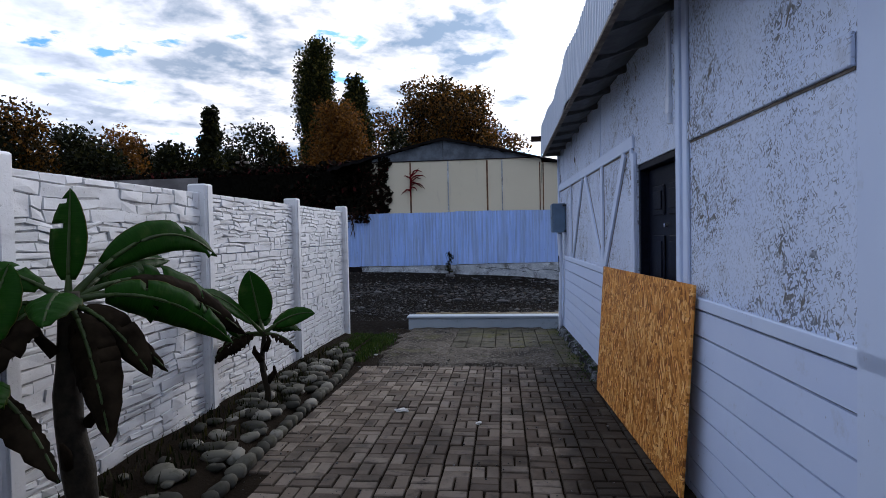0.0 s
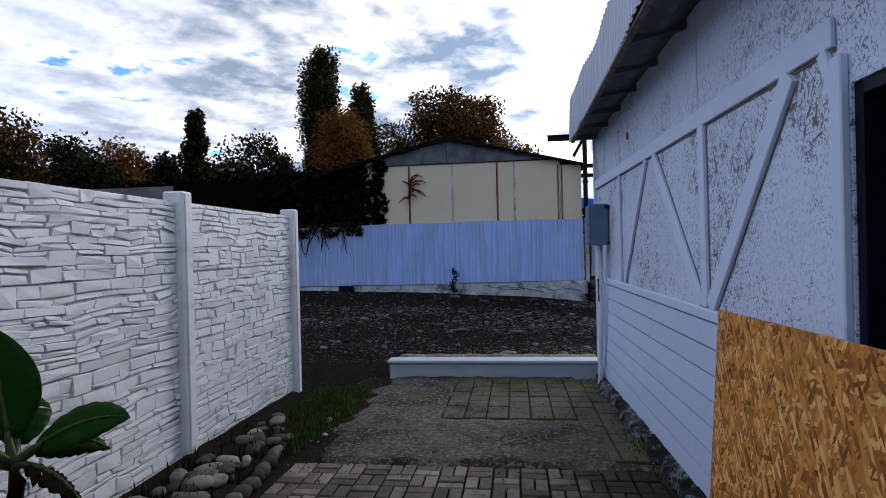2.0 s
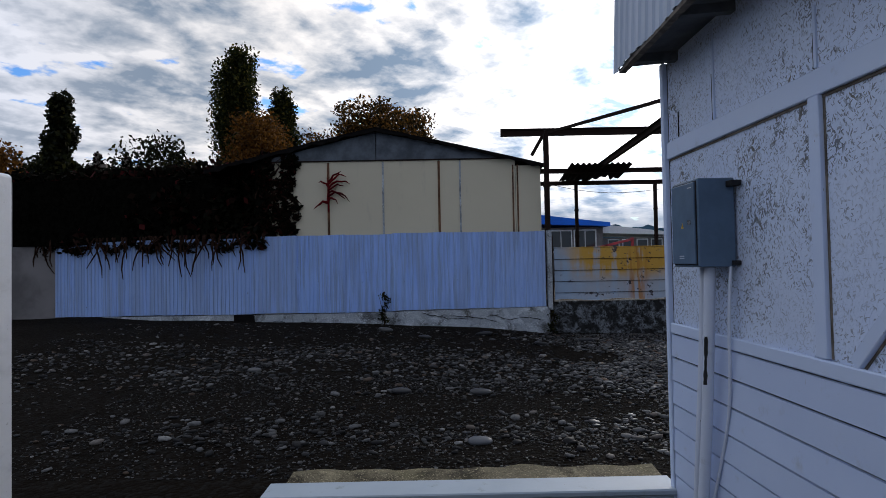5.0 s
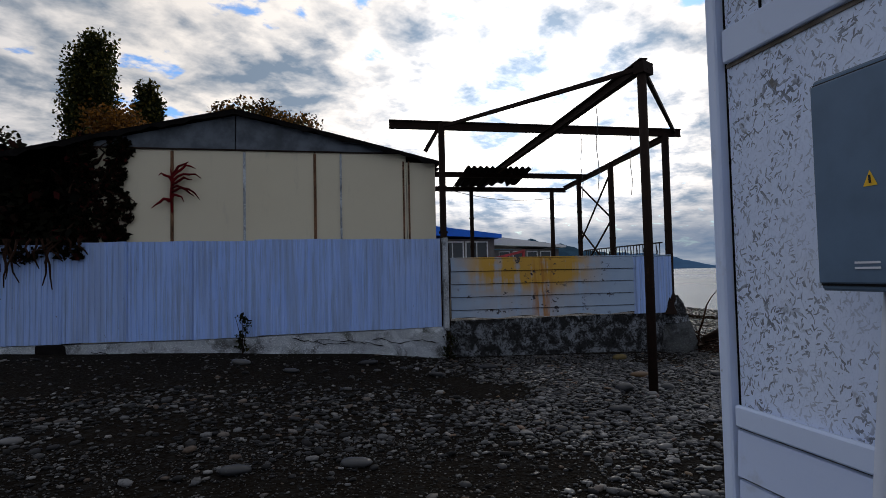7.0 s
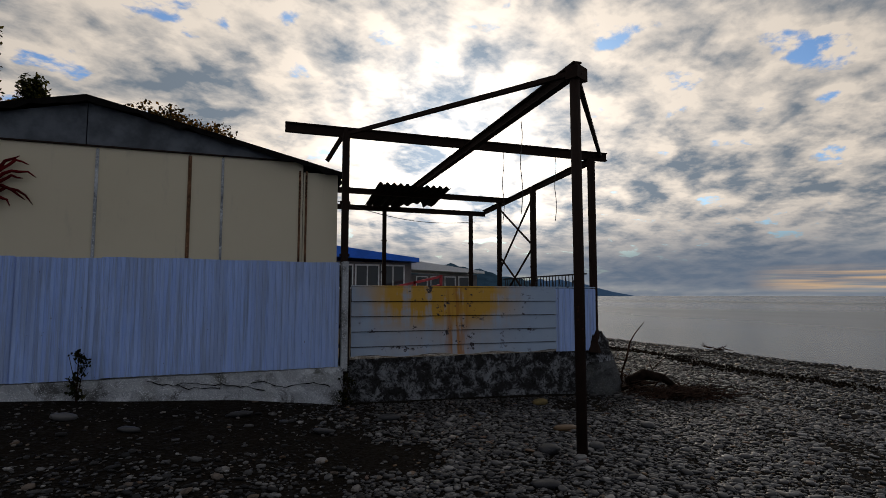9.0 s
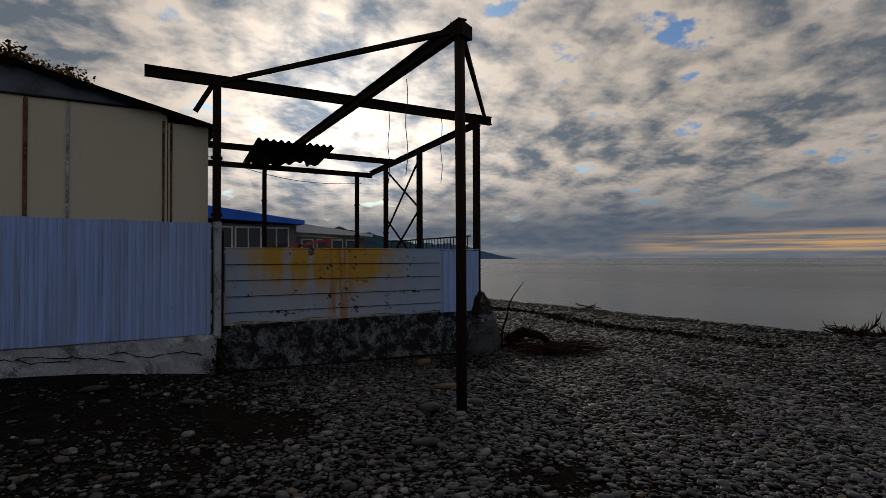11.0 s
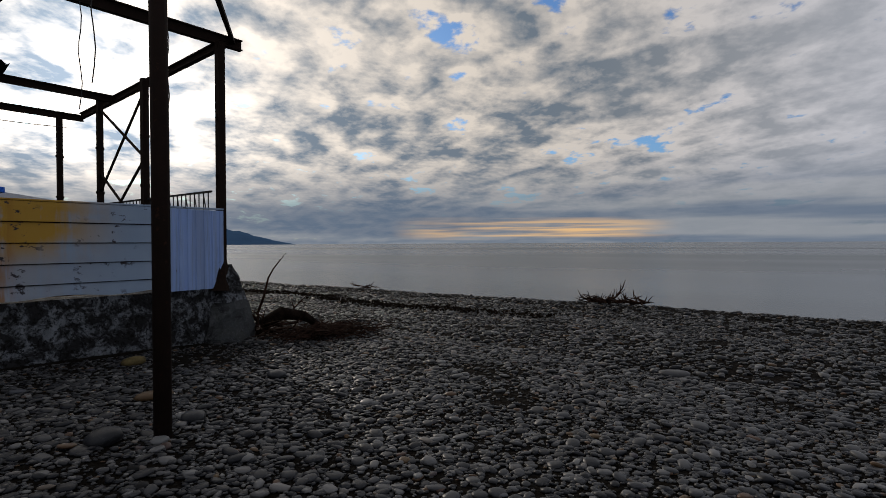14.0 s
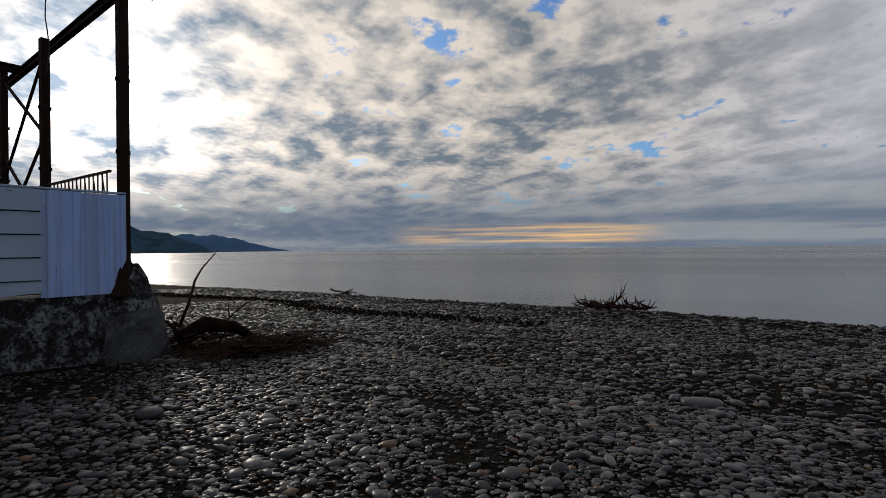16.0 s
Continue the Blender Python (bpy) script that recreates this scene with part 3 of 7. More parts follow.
def boxed(*a, bevel=0.004):
    return box(bmesh.new(), *a, bevel=bevel)


def bar(bm, a, b, w, h, up=(0, 0, 1), bevel=0.0):
    """A square bar from a to b: w wide, h high."""
    a, b = Vector(a), Vector(b)
    d = (b - a)
    side = d.cross(Vector(up))
    if side.length < 1e-6:
        side = d.cross(Vector((1, 0, 0)))
    side.normalize()
    top = side.cross(d).normalized()
    vs = []
    for p in (a, b):
        for s, t in ((-1, -1), (1, -1), (1, 1), (-1, 1)):
            vs.append(bm.verts.new(p + side * (s * w / 2) + top * (t * h / 2)))
    fs = [bm.faces.new([vs[i] for i in f]) for f in ((0, 1, 2, 3), (7, 6, 5, 4), (0, 4, 5, 1), (1, 5, 6, 2), (2, 6, 7, 3), (3, 7, 4, 0))]
    if bevel:
        bmesh.ops.bevel(bm, geom=list({e for f in fs for e in f.edges}), offset=bevel, segments=1, affect="EDGES", profile=0.5)
    return bm


def i_beam(bm, a, b, w, h, t=0.014):
    """A rolled I-section from a to b."""
    a, b = Vector(a), Vector(b)
    up = Vector((0, 0, 1))
    bar(bm, a, b, t, h - 2 * t)
    bar(bm, a + up * (h / 2 - t / 2), b + up * (h / 2 - t / 2), w, t)
    bar(bm, a - up * (h / 2 - t / 2), b - up * (h / 2 - t / 2), w, t)
    return bm


def tube(bm, pts, radii, sides=8):
    """A round tube through points, closed at both ends."""
    pts = [Vector(p) for p in pts]
    if not isinstance(radii, (list, tuple)):
        radii = [radii] * len(pts)
    rings = []
    ref = Vector((0.31, 0.87, 0.39))
    for i, p in enumerate(pts):
        d = (pts[min(i + 1, len(pts) - 1)] - pts[max(i - 1, 0)]).normalized()
        s = d.cross(ref).normalized()
        u = s.cross(d)
        rings.append([bm.verts.new(p + (s * math.cos(k * math.tau / sides) + u * math.sin(k * math.tau / sides)) * radii[i]) for k in range(sides)])
    for r0, r1 in zip(rings, rings[1:]):
        for k in range(sides):
            bm.faces.new((r0[k], r0[(k + 1) % sides], r1[(k + 1) % sides], r1[k]))
    bm.faces.new(rings[0][::-1])
    bm.faces.new(rings[-1])
    return bm


def ico(level):
    bm = bmesh.new()
    bmesh.ops.create_icosphere(bm, subdivisions=level, radius=1.0)
    bm.verts.ensure_lookup_table()
    v = np.array([tuple(q.co) for q in bm.verts])
    f = np.array([[q.index for q in face.verts] for face in bm.faces])
    bm.free()
    return v, f


ICO = {1: ico(1), 2: ico(2)}


def stones_mesh(name, xyz, size, mat, level=1, parent=None, rng=None):
    """Many rounded stones in one mesh: size holds length, width and height of each."""
    rng = rng or np.random.default_rng(5)
    v, f = ICO[level]
    m = len(xyz)
    p = v[None] * (1 + rng.normal(0, 0.07, (m, len(v), 1)))
    p = np.sign(p) * np.abs(p) ** 0.82
    p = p * size[:, None] * 0.5
    tilt = rng.normal(0, 0.12, (m, 2))
    p[..., 2] += p[..., 0] * tilt[:, :1] + p[..., 1] * tilt[:, 1:]
    a = rng.uniform(0, math.tau, m)[:, None]
    x = p[..., 0] * np.cos(a) - p[..., 1] * np.sin(a)
    y = p[..., 0] * np.sin(a) + p[..., 1] * np.cos(a)
    p = np.stack((x, y, p[..., 2]), -1) + xyz[:, None]
    faces = (f[None] + (np.arange(m) * len(v))[:, None, None]).reshape(-1, 3)
    return arrays(name, p.reshape(-1, 3), faces, mat, parent, smooth=True)


def soft(t):
    t = np.clip(t, 0, 1)
    return t * t * (3 - 2 * t)


def wave(x, y, k=1.0, s=0.0):
    """A smooth uneven field between about -1 and 1."""
    return (np.sin(1.3 * k * x + 0.7 * k * y + s) + np.sin(-0.8 * k * x + 1.7 * k * y + 2.1 * s + 1) + np.sin(2.3 * k * x - 1.1 * k * y + 0.5 * s)
            + 0.7 * np.sin(3.9 * k * x + 3.1 * k * y + s) + 0.7 * np.sin(-4.3 * k * y + 2.9 * k * x + 3 * s)) / 3.4


def court_z(y):
    """Height of the paved court, falling gently towards the beach."""
    return np.interp(y, (-4, 3.5, 9.5), (0.13, 0.12, 0.0))


def ground_z(x, y):
    x, y = np.asarray(x, float), np.asarray(y, float)
    near = np.interp(x, (-9, -1, 1, 4, 20.3, 21.2, 24, 40), (0.05, -0.02, -0.09, -0.2, -0.82, -1.0, -2.2, -6.0))
    far = np.interp(x, (-9, -7, -2, 2, 6, 9, 20.3, 21.2, 24, 40), (0.36, 0.33, 0.25, -0.02, -0.12, -0.24, -0.80, -1.0, -2.2, -6.0))
    t = soft((y - 10.0) / 8.0)
    z = near * (1 - t) + far * t
    z = z + 0.035 * wave(x, y, 0.55, 0.3) * soft((y - 9.8) / 1.5) * soft((22 - x) / 3)
    z = z + 0.10 * np.exp(-((x - 19.6) / 0.8) ** 2) * soft((x - 15) / 3)
    inside = court_z(y) - 0.05
    k = soft((9.9 - y) / 0.5) * soft((1.6 - x) / 0.3)
    return z * (1 - k) + inside * k


# ---- ground, sea and far hills ----
def build_ground():
    xs = np.unique(np.concatenate((np.geomspace(1, 700, 22) * -1 - 9, np.arange(-10, 24.01, 0.2), np.linspace(25, 60, 8))))
    ys = np.unique(np.concatenate((-np.geomspace(1, 700, 18) - 4, np.arange(-5, 32.01, 0.2), np.geomspace(33, 3500, 30))))
    gx, gy = np.meshgrid(xs, ys)
    gz = ground_z(gx, gy)
    w = len(xs)
    i = np.arange((len(ys) - 1) * w).reshape(-1, w)[:, :-1].ravel()
    f = np.stack((i, i + 1, i + 1 + w, i + w), 1)
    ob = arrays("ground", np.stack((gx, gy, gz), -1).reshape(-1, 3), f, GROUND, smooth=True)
    tagged(ob, "dark gravel and soil yard running down to a pebble beach", "ground", kind="structure")
    bm = bmesh.new()
    q = [bm.verts.new(p) for p in ((20.5, -4500, -1.75), (4600, -4500, -1.75), (4600, 4600, -1.75), (20.5, 4600, -1.75))]
    bm.faces.new(q)
    tagged(link("water", bm, SEA), "calm grey sea under a cloudy evening sky", "sea", kind="structure")


def hill(name, az0, az1, dist, profile, mat, label):
    """A ridge seen across the bay: a row of sections with a front and a back slope."""
    bm = bmesh.new()
    rows = []
    n = 60
    for i in range(n + 1):
        t = i / n
        az = radians(az0 + (az1 - az0) * t)
        h = float(np.interp(t, *profile)) * (1 + 0.05 * math.sin(t * 47) + 0.03 * math.sin(t * 113)) + 0.3
        ring = []
        for depth, k in ((-0.12, 0.0), (-0.07, 0.55), (0.0, 1.0), (0.1, 0.6), (0.2, 0.0)):
            r = dist * (1 + depth)
            ring.append(bm.verts.new((math.sin(az) * r, math.cos(az) * r, -1.9 + k * h)))
        rows.append(ring)
    for a, b in zip(rows, rows[1:]):
        for k in range(4):
            bm.faces.new((a[k], b[k], b[k + 1], a[k + 1]))
    tagged(link(name, bm, mat, smooth=True), label, "hill", kind="structure")


build_ground()
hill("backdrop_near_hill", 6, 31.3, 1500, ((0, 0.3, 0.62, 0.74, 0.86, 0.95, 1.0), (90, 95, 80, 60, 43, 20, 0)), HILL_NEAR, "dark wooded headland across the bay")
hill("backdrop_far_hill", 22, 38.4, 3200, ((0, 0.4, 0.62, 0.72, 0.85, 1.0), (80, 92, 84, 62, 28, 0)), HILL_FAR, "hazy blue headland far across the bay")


# ---- pebbles ----
def spread_points(rng, count, x0, x1, y0, y1):
    return np.stack((rng.uniform(x0, x1, count), rng.uniform(y0, y1, count)), 1)


def in_place(p):
    """Open ground: outside the buildings, slab and fences."""
    x, y = p[:, 0], p[:, 1]
    fence = np.where(x < -2.6, 18.75 + (-2.6 - x) * 0.2, 18.6)
    ok = (y > 9.75) | (x > 6.2)
    ok &= ~((x > -1.75) & (x < 1.5) & (y < 10.28))
    ok &= ~((x < 7.5) & (y > fence - 0.02))
    ok &= ~((x > 0.8) & (x < 7.2) & (y < 9.6))
    ok &= ~((x < -1.6) & (y < 10.3))
    ok &= x < 21.5
    return ok


def bare(p):
    """How bare the soil is: wheel tracks, worn strips, damp hollows and the fence's shade."""
    x, y = p[:, 0], p[:, 1]
    track = np.exp(-((y - 12.4 - 0.05 * x) / 0.75) ** 2) + np.exp(-((y - 10.6) / 0.5) ** 2)
    track = track * soft((3.5 - x) / 2.5)
    far_side = 0.55 * soft((-1.8 - x) / 3.5)
    dark = soft((wave(x, y, 0.9, 1.7) - 0.35) / 0.4) * soft((y - 10) / 1.0) * 0.75
    # stones thinned by the fence; the black soil stands in for its shade
    strip = soft((y - 14.9 + 0.12 * x) / 1.2) * soft((3.2 - x) / 3) * 0.9
    return np.clip(track + dark + strip + far_side, 0, 0.96)


def build_pebbles():
    rng = np.random.default_rng(11)
    sets = (
        ("pebbles", 2, 14500, (0.2, 9.6, 10.2, 17.4), 0.053, 0.45),
        ("pebbles", 1, 40000, (0.2, 9.6, 9.8, 18.8), 0.038, 0.38),
        ("pebbles", 1, 18000, (9.4, 15.5, 6.5, 28.0), 0.074, 0.38),
        ("pebbles", 1, 11000, (15.3, 21.5, 6.0, 38.0), 0.1, 0.35),
        ("gravel", 1, 16000, (-7.5, 3.8, 9.8, 18.7), 0.052, 0.5),
        ("gravel", 1, 20000, (-7.5, 3.8, 9.8, 18.7), 0.03, 0.45),
        ("gravel", 1, 34000, (-4.2, 3.4, 9.8, 13.6), 0.015, 0.4),
        ("gravel", 1, 2600, (6.6, 9.6, 17.5, 28.0), 0.085, 0.4),
    )
    labels = {"pebbles": "rounded grey beach pebbles packed over dark sand", "gravel": "scattered grey stones on dark trodden soil"}
    for name, level, count, (x0, x1, y0, y1), mean, dev in sets:
        p = spread_points(rng, count, x0, x1, y0, y1)
        keep = in_place(p)
        keep &= rng.uniform(0, 1, len(p)) > bare(p) * (0.55 if mean < 0.02 else 0.9 if mean < 0.035 else 1.0)
        edge = soft((p[:, 0] - 0.5 - 0.7 * wave(p[:, 0], p[:, 1], 0.8, 2.0)) / 2.8)
        if x0 < 1:
            keep &= rng.uniform(0, 1, len(p)) < (edge if name == "pebbles" else 1 - 0.85 * edge)
        p = p[keep]
        m = len(p)
        long = mean * np.exp(rng.normal(0, dev, m))
        long = np.minimum(long, mean * 2.6)
        size = np.stack((long, long * rng.uniform(0.6, 0.92, m), long * rng.uniform(0.2, 0.4, m)), 1)
        z = ground_z(p[:, 0], p[:, 1]) + size[:, 2] * rng.uniform(0.05, 0.42, m) + 0.004
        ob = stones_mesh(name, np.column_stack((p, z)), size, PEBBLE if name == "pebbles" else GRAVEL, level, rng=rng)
        tagged(ob, labels[name], "pebbles", kind="stuff")


build_pebbles()


def single_stone(x, y, long, wide, high, turn, label="large rounded grey stone lying on the gravel", mat=PEBBLE, seed=0, z=None):
    rng = np.random.default_rng(seed + 40)
    base = float(ground_z(x, y)) if z is None else z
    v, f = ICO[2]
    high = high * 0.72
    p = v * (1 + rng.normal(0, 0.075, (len(v), 1)))
    p = np.sign(p) * np.abs(p) ** 0.8 * np.array((long, wide, high)) * 0.5
    ob = arrays("stone", p, f, mat, smooth=True)
    ob.matrix_world = pose(x, y, base + high * 0.36, rng.normal(0, 4), rng.normal(0, 4), turn)
    return tagged(ob, label, "stone", "large loose stones")


for i, (x, y, l, w, h, a) in enumerate((
        (-0.15, 11.2, 0.24, 0.16, 0.08, 10), (-0.98, 12.8, 0.26, 0.15, 0.10, 25), (-0.02, 12.88, 0.27, 0.17, 0.10, -15), (3.73, 15.15, 0.27, 0.21, 0.17, 20),
        (4.46, 15.26, 0.22, 0.19, 0.13, 50), (9.6, 12.8, 0.42, 0.24, 0.12, -70), (4.55, 16.1, 0.36, 0.16, 0.12, 5), (3.15, 14.2, 0.30, 0.17, 0.1, -10),
        (5.9, 16.1, 0.26, 0.2, 0.12, 40), (-3.1, 13.9, 0.2, 0.14, 0.09, 60), (1.4, 16.6, 0.3, 0.2, 0.1, 15), (0.4, 17.6, 0.36, 0.2, 0.12, 5),
        (2.4, 17.3, 0.34, 0.22, 0.12, -20), (-1.6, 17.4, 0.3, 0.2, 0.13, 35), (-0.8, 16.8, 0.26, 0.16, 0.1, -30), (7.3, 12.0, 0.24, 0.16, 0.08, 15))):
    single_stone(x, y, l, w, h, a, seed=i)


# ---- paved court ----
def block_mesh(name, w, d, h):
    bm = bmesh.new()
    box(bm, -w / 2, w / 2, -d / 2, d / 2, -h, 0)
    top = [e for e in bm.edges if all(v.co.z > -1e-6 for v in e.verts)]
    bmesh.ops.bevel(bm, geom=top, offset=0.006, segments=1, affect="EDGES", profile=0.5)
    me = bpy.data.meshes.new(name)
    bm.to_mesh(me)
    bm.free()
    return me


def merged(bm, me, m):
    start = len(bm.verts)
    bm.from_mesh(me)
    bm.verts.ensure_lookup_table()
    for v in bm.verts[start:]:
        v.co = m @ v.co


BED_EDGE = lambda y: -1.62 - 0.04 * (y - 4.0)


def build_court():
    rng = random.Random(3)
    base = bmesh.new()
    cols = 10
    for i in range(cols):
        y0, y1 = -5 + i * 1.45, -5 + (i + 1) * 1.45
        z0, z1 = float(court_z(y0)) - 0.022, float(court_z(y1)) - 0.022
        q = [base.verts.new(p) for p in ((-1.9, y0, z0), (1.6, y0, z0), (1.6, y1, z1), (-1.9, y1, z1))]
        base.faces.new(q)
    bmesh.ops.remove_doubles(base, verts=base.verts, dist=0.001)
    paving = tagged(link("paving", base, SOIL), "grey-brown concrete block paving in a basket weave with soil-filled joints", "paving", kind="structure")
    me = block_mesh("paver", 0.164, 0.077, 0.05)
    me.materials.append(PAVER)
    rest = bmesh.new()
    made = 0
    ny = 51
    for j in range(ny):
        for i in range(16):
            cx, cy = -1.72 + i * 0.178, 6.5 - j * 0.178
            if cx < BED_EDGE(cy) + 0.06 or cx > 1.08:
                continue
            turned = (i + j) % 2
            for k in (-1, 1):
                x, y = (cx + k * 0.0445, cy) if turned else (cx, cy + k * 0.0445)
                m = pose(x, y, float(court_z(y)) - 0.004 + rng.uniform(-0.006, 0.005), rng.uniform(-0.9, 0.9), rng.uniform(-0.9, 0.9), (90 if turned else 0) + rng.uniform(-1.4, 1.4))
                if made < 300 and cy < 6.6 and cy > 3.2 and abs(cx + 0.1) < 1.05:
                    ob = new("paver", me)
                    ob.parent = paving
                    ob.matrix_world = m
                    made += 1
                else:
                    merged(rest, me, m)
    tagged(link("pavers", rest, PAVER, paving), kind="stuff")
    # mortar-covered apron between the blocks and the step, with a worn strip of square tiles left open
    bm = bmesh.new()
    nx, nyy = 34, 34
    grid = {}
    for i in range(nx + 1):
        for j in range(nyy + 1):
            x = -1.55 + 2.6 * i / nx
            y = 6.58 + 2.85 * j / nyy
            if i == 0:
                x += 0.12 * math.sin(j * 1.1) + 0.1 * math.sin(j * 0.43)
            if j == 0:
                y += 0.06 * math.sin(i * 0.9)
            z = float(court_z(y)) + 0.012 + 0.006 * math.sin(i * 1.3 + j) - (0.05 if i == 0 or j == 0 else 0)
            if (-0.74 < x < 0.98 and 7.72 < y + 0.03 * math.sin(i * 1.1) < 9.34) or (0.62 < x and y > 6.7):
                z -= 0.05
            grid[i, j] = bm.verts.new((x, y, z))
    for i in range(nx):
        for j in range(nyy):
            bm.faces.new((grid[i, j], grid[i + 1, j], grid[i + 1, j + 1], grid[i, j + 1]))
    apron = tagged(link("concrete_apron", bm, APRON, smooth=True), "rough worn mortar apron with damp stains", "paving", kind="structure")
    tile = block_mesh("tile", 0.19, 0.186, 0.04)
    tile.materials.append(MOSSY)
    for i in range(9):
        for j in range(13):
            x, y = -0.62 + i * 0.2, 6.85 + j * 0.2
            if y > 9.3 or (y < 7.7 and x < 0.55) or x > 1.02:
                continue
            ob = new("tile", tile)
            ob.parent = apron
            ob.matrix_world = pose(x, y, float(court_z(y)) + 0.004 + rng.uniform(-0.008, 0.004), rng.uniform(-1, 1), rng.uniform(-1, 1), rng.uniform(-1, 1))
    # rough concrete kerb along the wall foot
    bm = bmesh.new()
    rows = []
    for j in range(30):
        y = 5.9 + j * 0.122
        e = 0.11 + 0.03 * math.sin(j * 1.7) + 0.02 * math.sin(j * 0.6)
        xw = 1.1335 - 0.021 * y
        z = float(court_z(y))
        rows.append([bm.verts.new(p) for p in ((xw - e, y, z - 0.02), (xw - e * 0.8, y, z + 0.06 + 0.015 * math.sin(j * 2.3)), (xw + 0.01, y, z + 0.10), (xw + 0.05, y, z - 0.02))])
    for a, b in zip(rows, rows[1:]):
        for k in range(3):
            bm.faces.new((a[k], b[k], b[k + 1], a[k + 1]))
    tagged(link("concrete_kerb", bm, OLD_CONCRETE), "crumbling mossy concrete kerb at the wall foot", "kerb", kind="structure")


build_court()


def build_step():
    s = thing("step", "low white-painted threshold step with a sandy worn top", "step", (0, 0, 0), kind="structure")
    part("riser", boxed(-1.58, 0.93, 9.46, 9.58, -0.04, 0.165, bevel=0.01), STEP_PAINT, s)
    part("tread", boxed(-1.60, 0.95, 9.43, 9.66, 0.167, 0.205, bevel=0.008), STEP_PAINT, s)
    bm = bmesh.new()
    rows = []
    for i in range(40):
        x = -1.5 + 2.42 * i / 39
        back = 9.98 + 0.03 * math.sin(i * 0.8) + 0.05 * math.sin(i * 0.31)
        rows.append([bm.verts.new(p) for p in ((x, 9.66, 0.195), (x, 9.85, 0.205 + 0.006 * math.sin(i)), (x, back, 0.15), (x, back + 0.3, float(ground_z(x, 10.6)) - 0.06))])
    for a, b in zip(rows, rows[1:]):
        for k in range(3):
            bm.faces.new((a[k], b[k], b[k + 1], a[k + 1]))
    part("sandy_ramp", bm, MOSSY_SAND, s, "sandy mossy concrete behind the step", smooth=True)


build_step()


# ---- cast stone fence ----
POSTS = (8.33, 6.38, 4.45, 2.62, 0.72, -1.2, -3.1)
FX = -2.35


def stone_layout(rng, w, h):
    """Courses of uneven stones over a panel, some of them two courses high."""
    out = []
    y = 0.0
    levels = []
    while y < h - 0.032:
        c = min(rng.choice((0.030, 0.034, 0.038, 0.044, 0.052, 0.068)) * rng.uniform(0.9, 1.1), h - y)
        if h - y - c < 0.032:
            c = h - y
        levels.append((y, c))
        y += c
    blocked = {k: [] for k in range(len(levels))}
    for k, (y, c) in enumerate(levels):
        x = 0.0
        while x < w - 0.01:
            hit = [b for b in blocked[k] if b[0] - 1e-6 <= x < b[1] - 1e-6]
            if hit:
                x = hit[0][1]
                continue
            nxt = min([b[0] for b in blocked[k] if b[0] > x] + [w])
            l = min(rng.uniform(0.08, 0.22) + 0.12 * rng.random() ** 3, nxt - x)
            if nxt - x - l < 0.06:
                l = nxt - x
            hh = c
            if l < 0.2 and k + 1 < len(levels) and rng.random() < 0.16:
                hh = c + levels[k + 1][1]
                blocked[k + 1].append((x, x + l))
            out.append((x, y, l, hh))
            x += l
    return out


def waver(y, z, z0):
    """The courses of the casting waver; they stay straight at the edges of a panel."""
    t = min(1.0, max(0.0, (z - z0) / 0.49))
    k = math.sin(math.pi * t) ** 0.6
    dz = 0.012 * math.sin(y * 9.1 + z * 5) + 0.009 * math.sin(y * 23.7 + z * 17 + 1)
    dy = 0.010 * math.sin(z * 31 + y * 6.3) + 0.007 * math.sin(z * 57 + y * 15)
    return y + dy * k, z + dz * k


def stone_bm(bm, y0, z0, l, h, rng, x_face, base):
    """One cast stone: a slanted face with chamfered, wavering edges."""
    g = 0.0016
    a, b, c, d = y0 + g, y0 + l - g, z0 + g, z0 + h - g
    dep = rng.uniform(0.007, 0.017)
    j = lambda s: rng.uniform(-s, s)
    q = min(0.006, h * 0.1)
    foot = [(x_face - 0.004, a + j(.004), c + j(q)), (x_face - 0.004, b + j(.004), c + j(q)), (x_face - 0.004, b + j(.004), d + j(q)), (x_face - 0.004, a + j(.004), d + j(q))]
    foot = [(p[0], *waver(p[1], p[2], base)) for p in foot]
    k = 0.0042
    face = [(x_face + dep + j(.006), p[1] + (k if i in (0, 3) else -k), p[2] + (k if i < 2 else -k)) for i, p in enumerate(foot)]
    cy, cz = waver((a + b) / 2 + j(l * .2), (c + d) / 2 + j(h * .2), base)
    vs = [bm.verts.new(p) for p in foot + face + [(x_face + dep + 0.0015 + j(.0025), cy, cz)]]
    for i in range(4):
        bm.faces.new((vs[i], vs[(i + 1) % 4], vs[4 + (i + 1) % 4], vs[4 + i]))
        bm.faces.new((vs[4 + i], vs[4 + (i + 1) % 4], vs[8]))


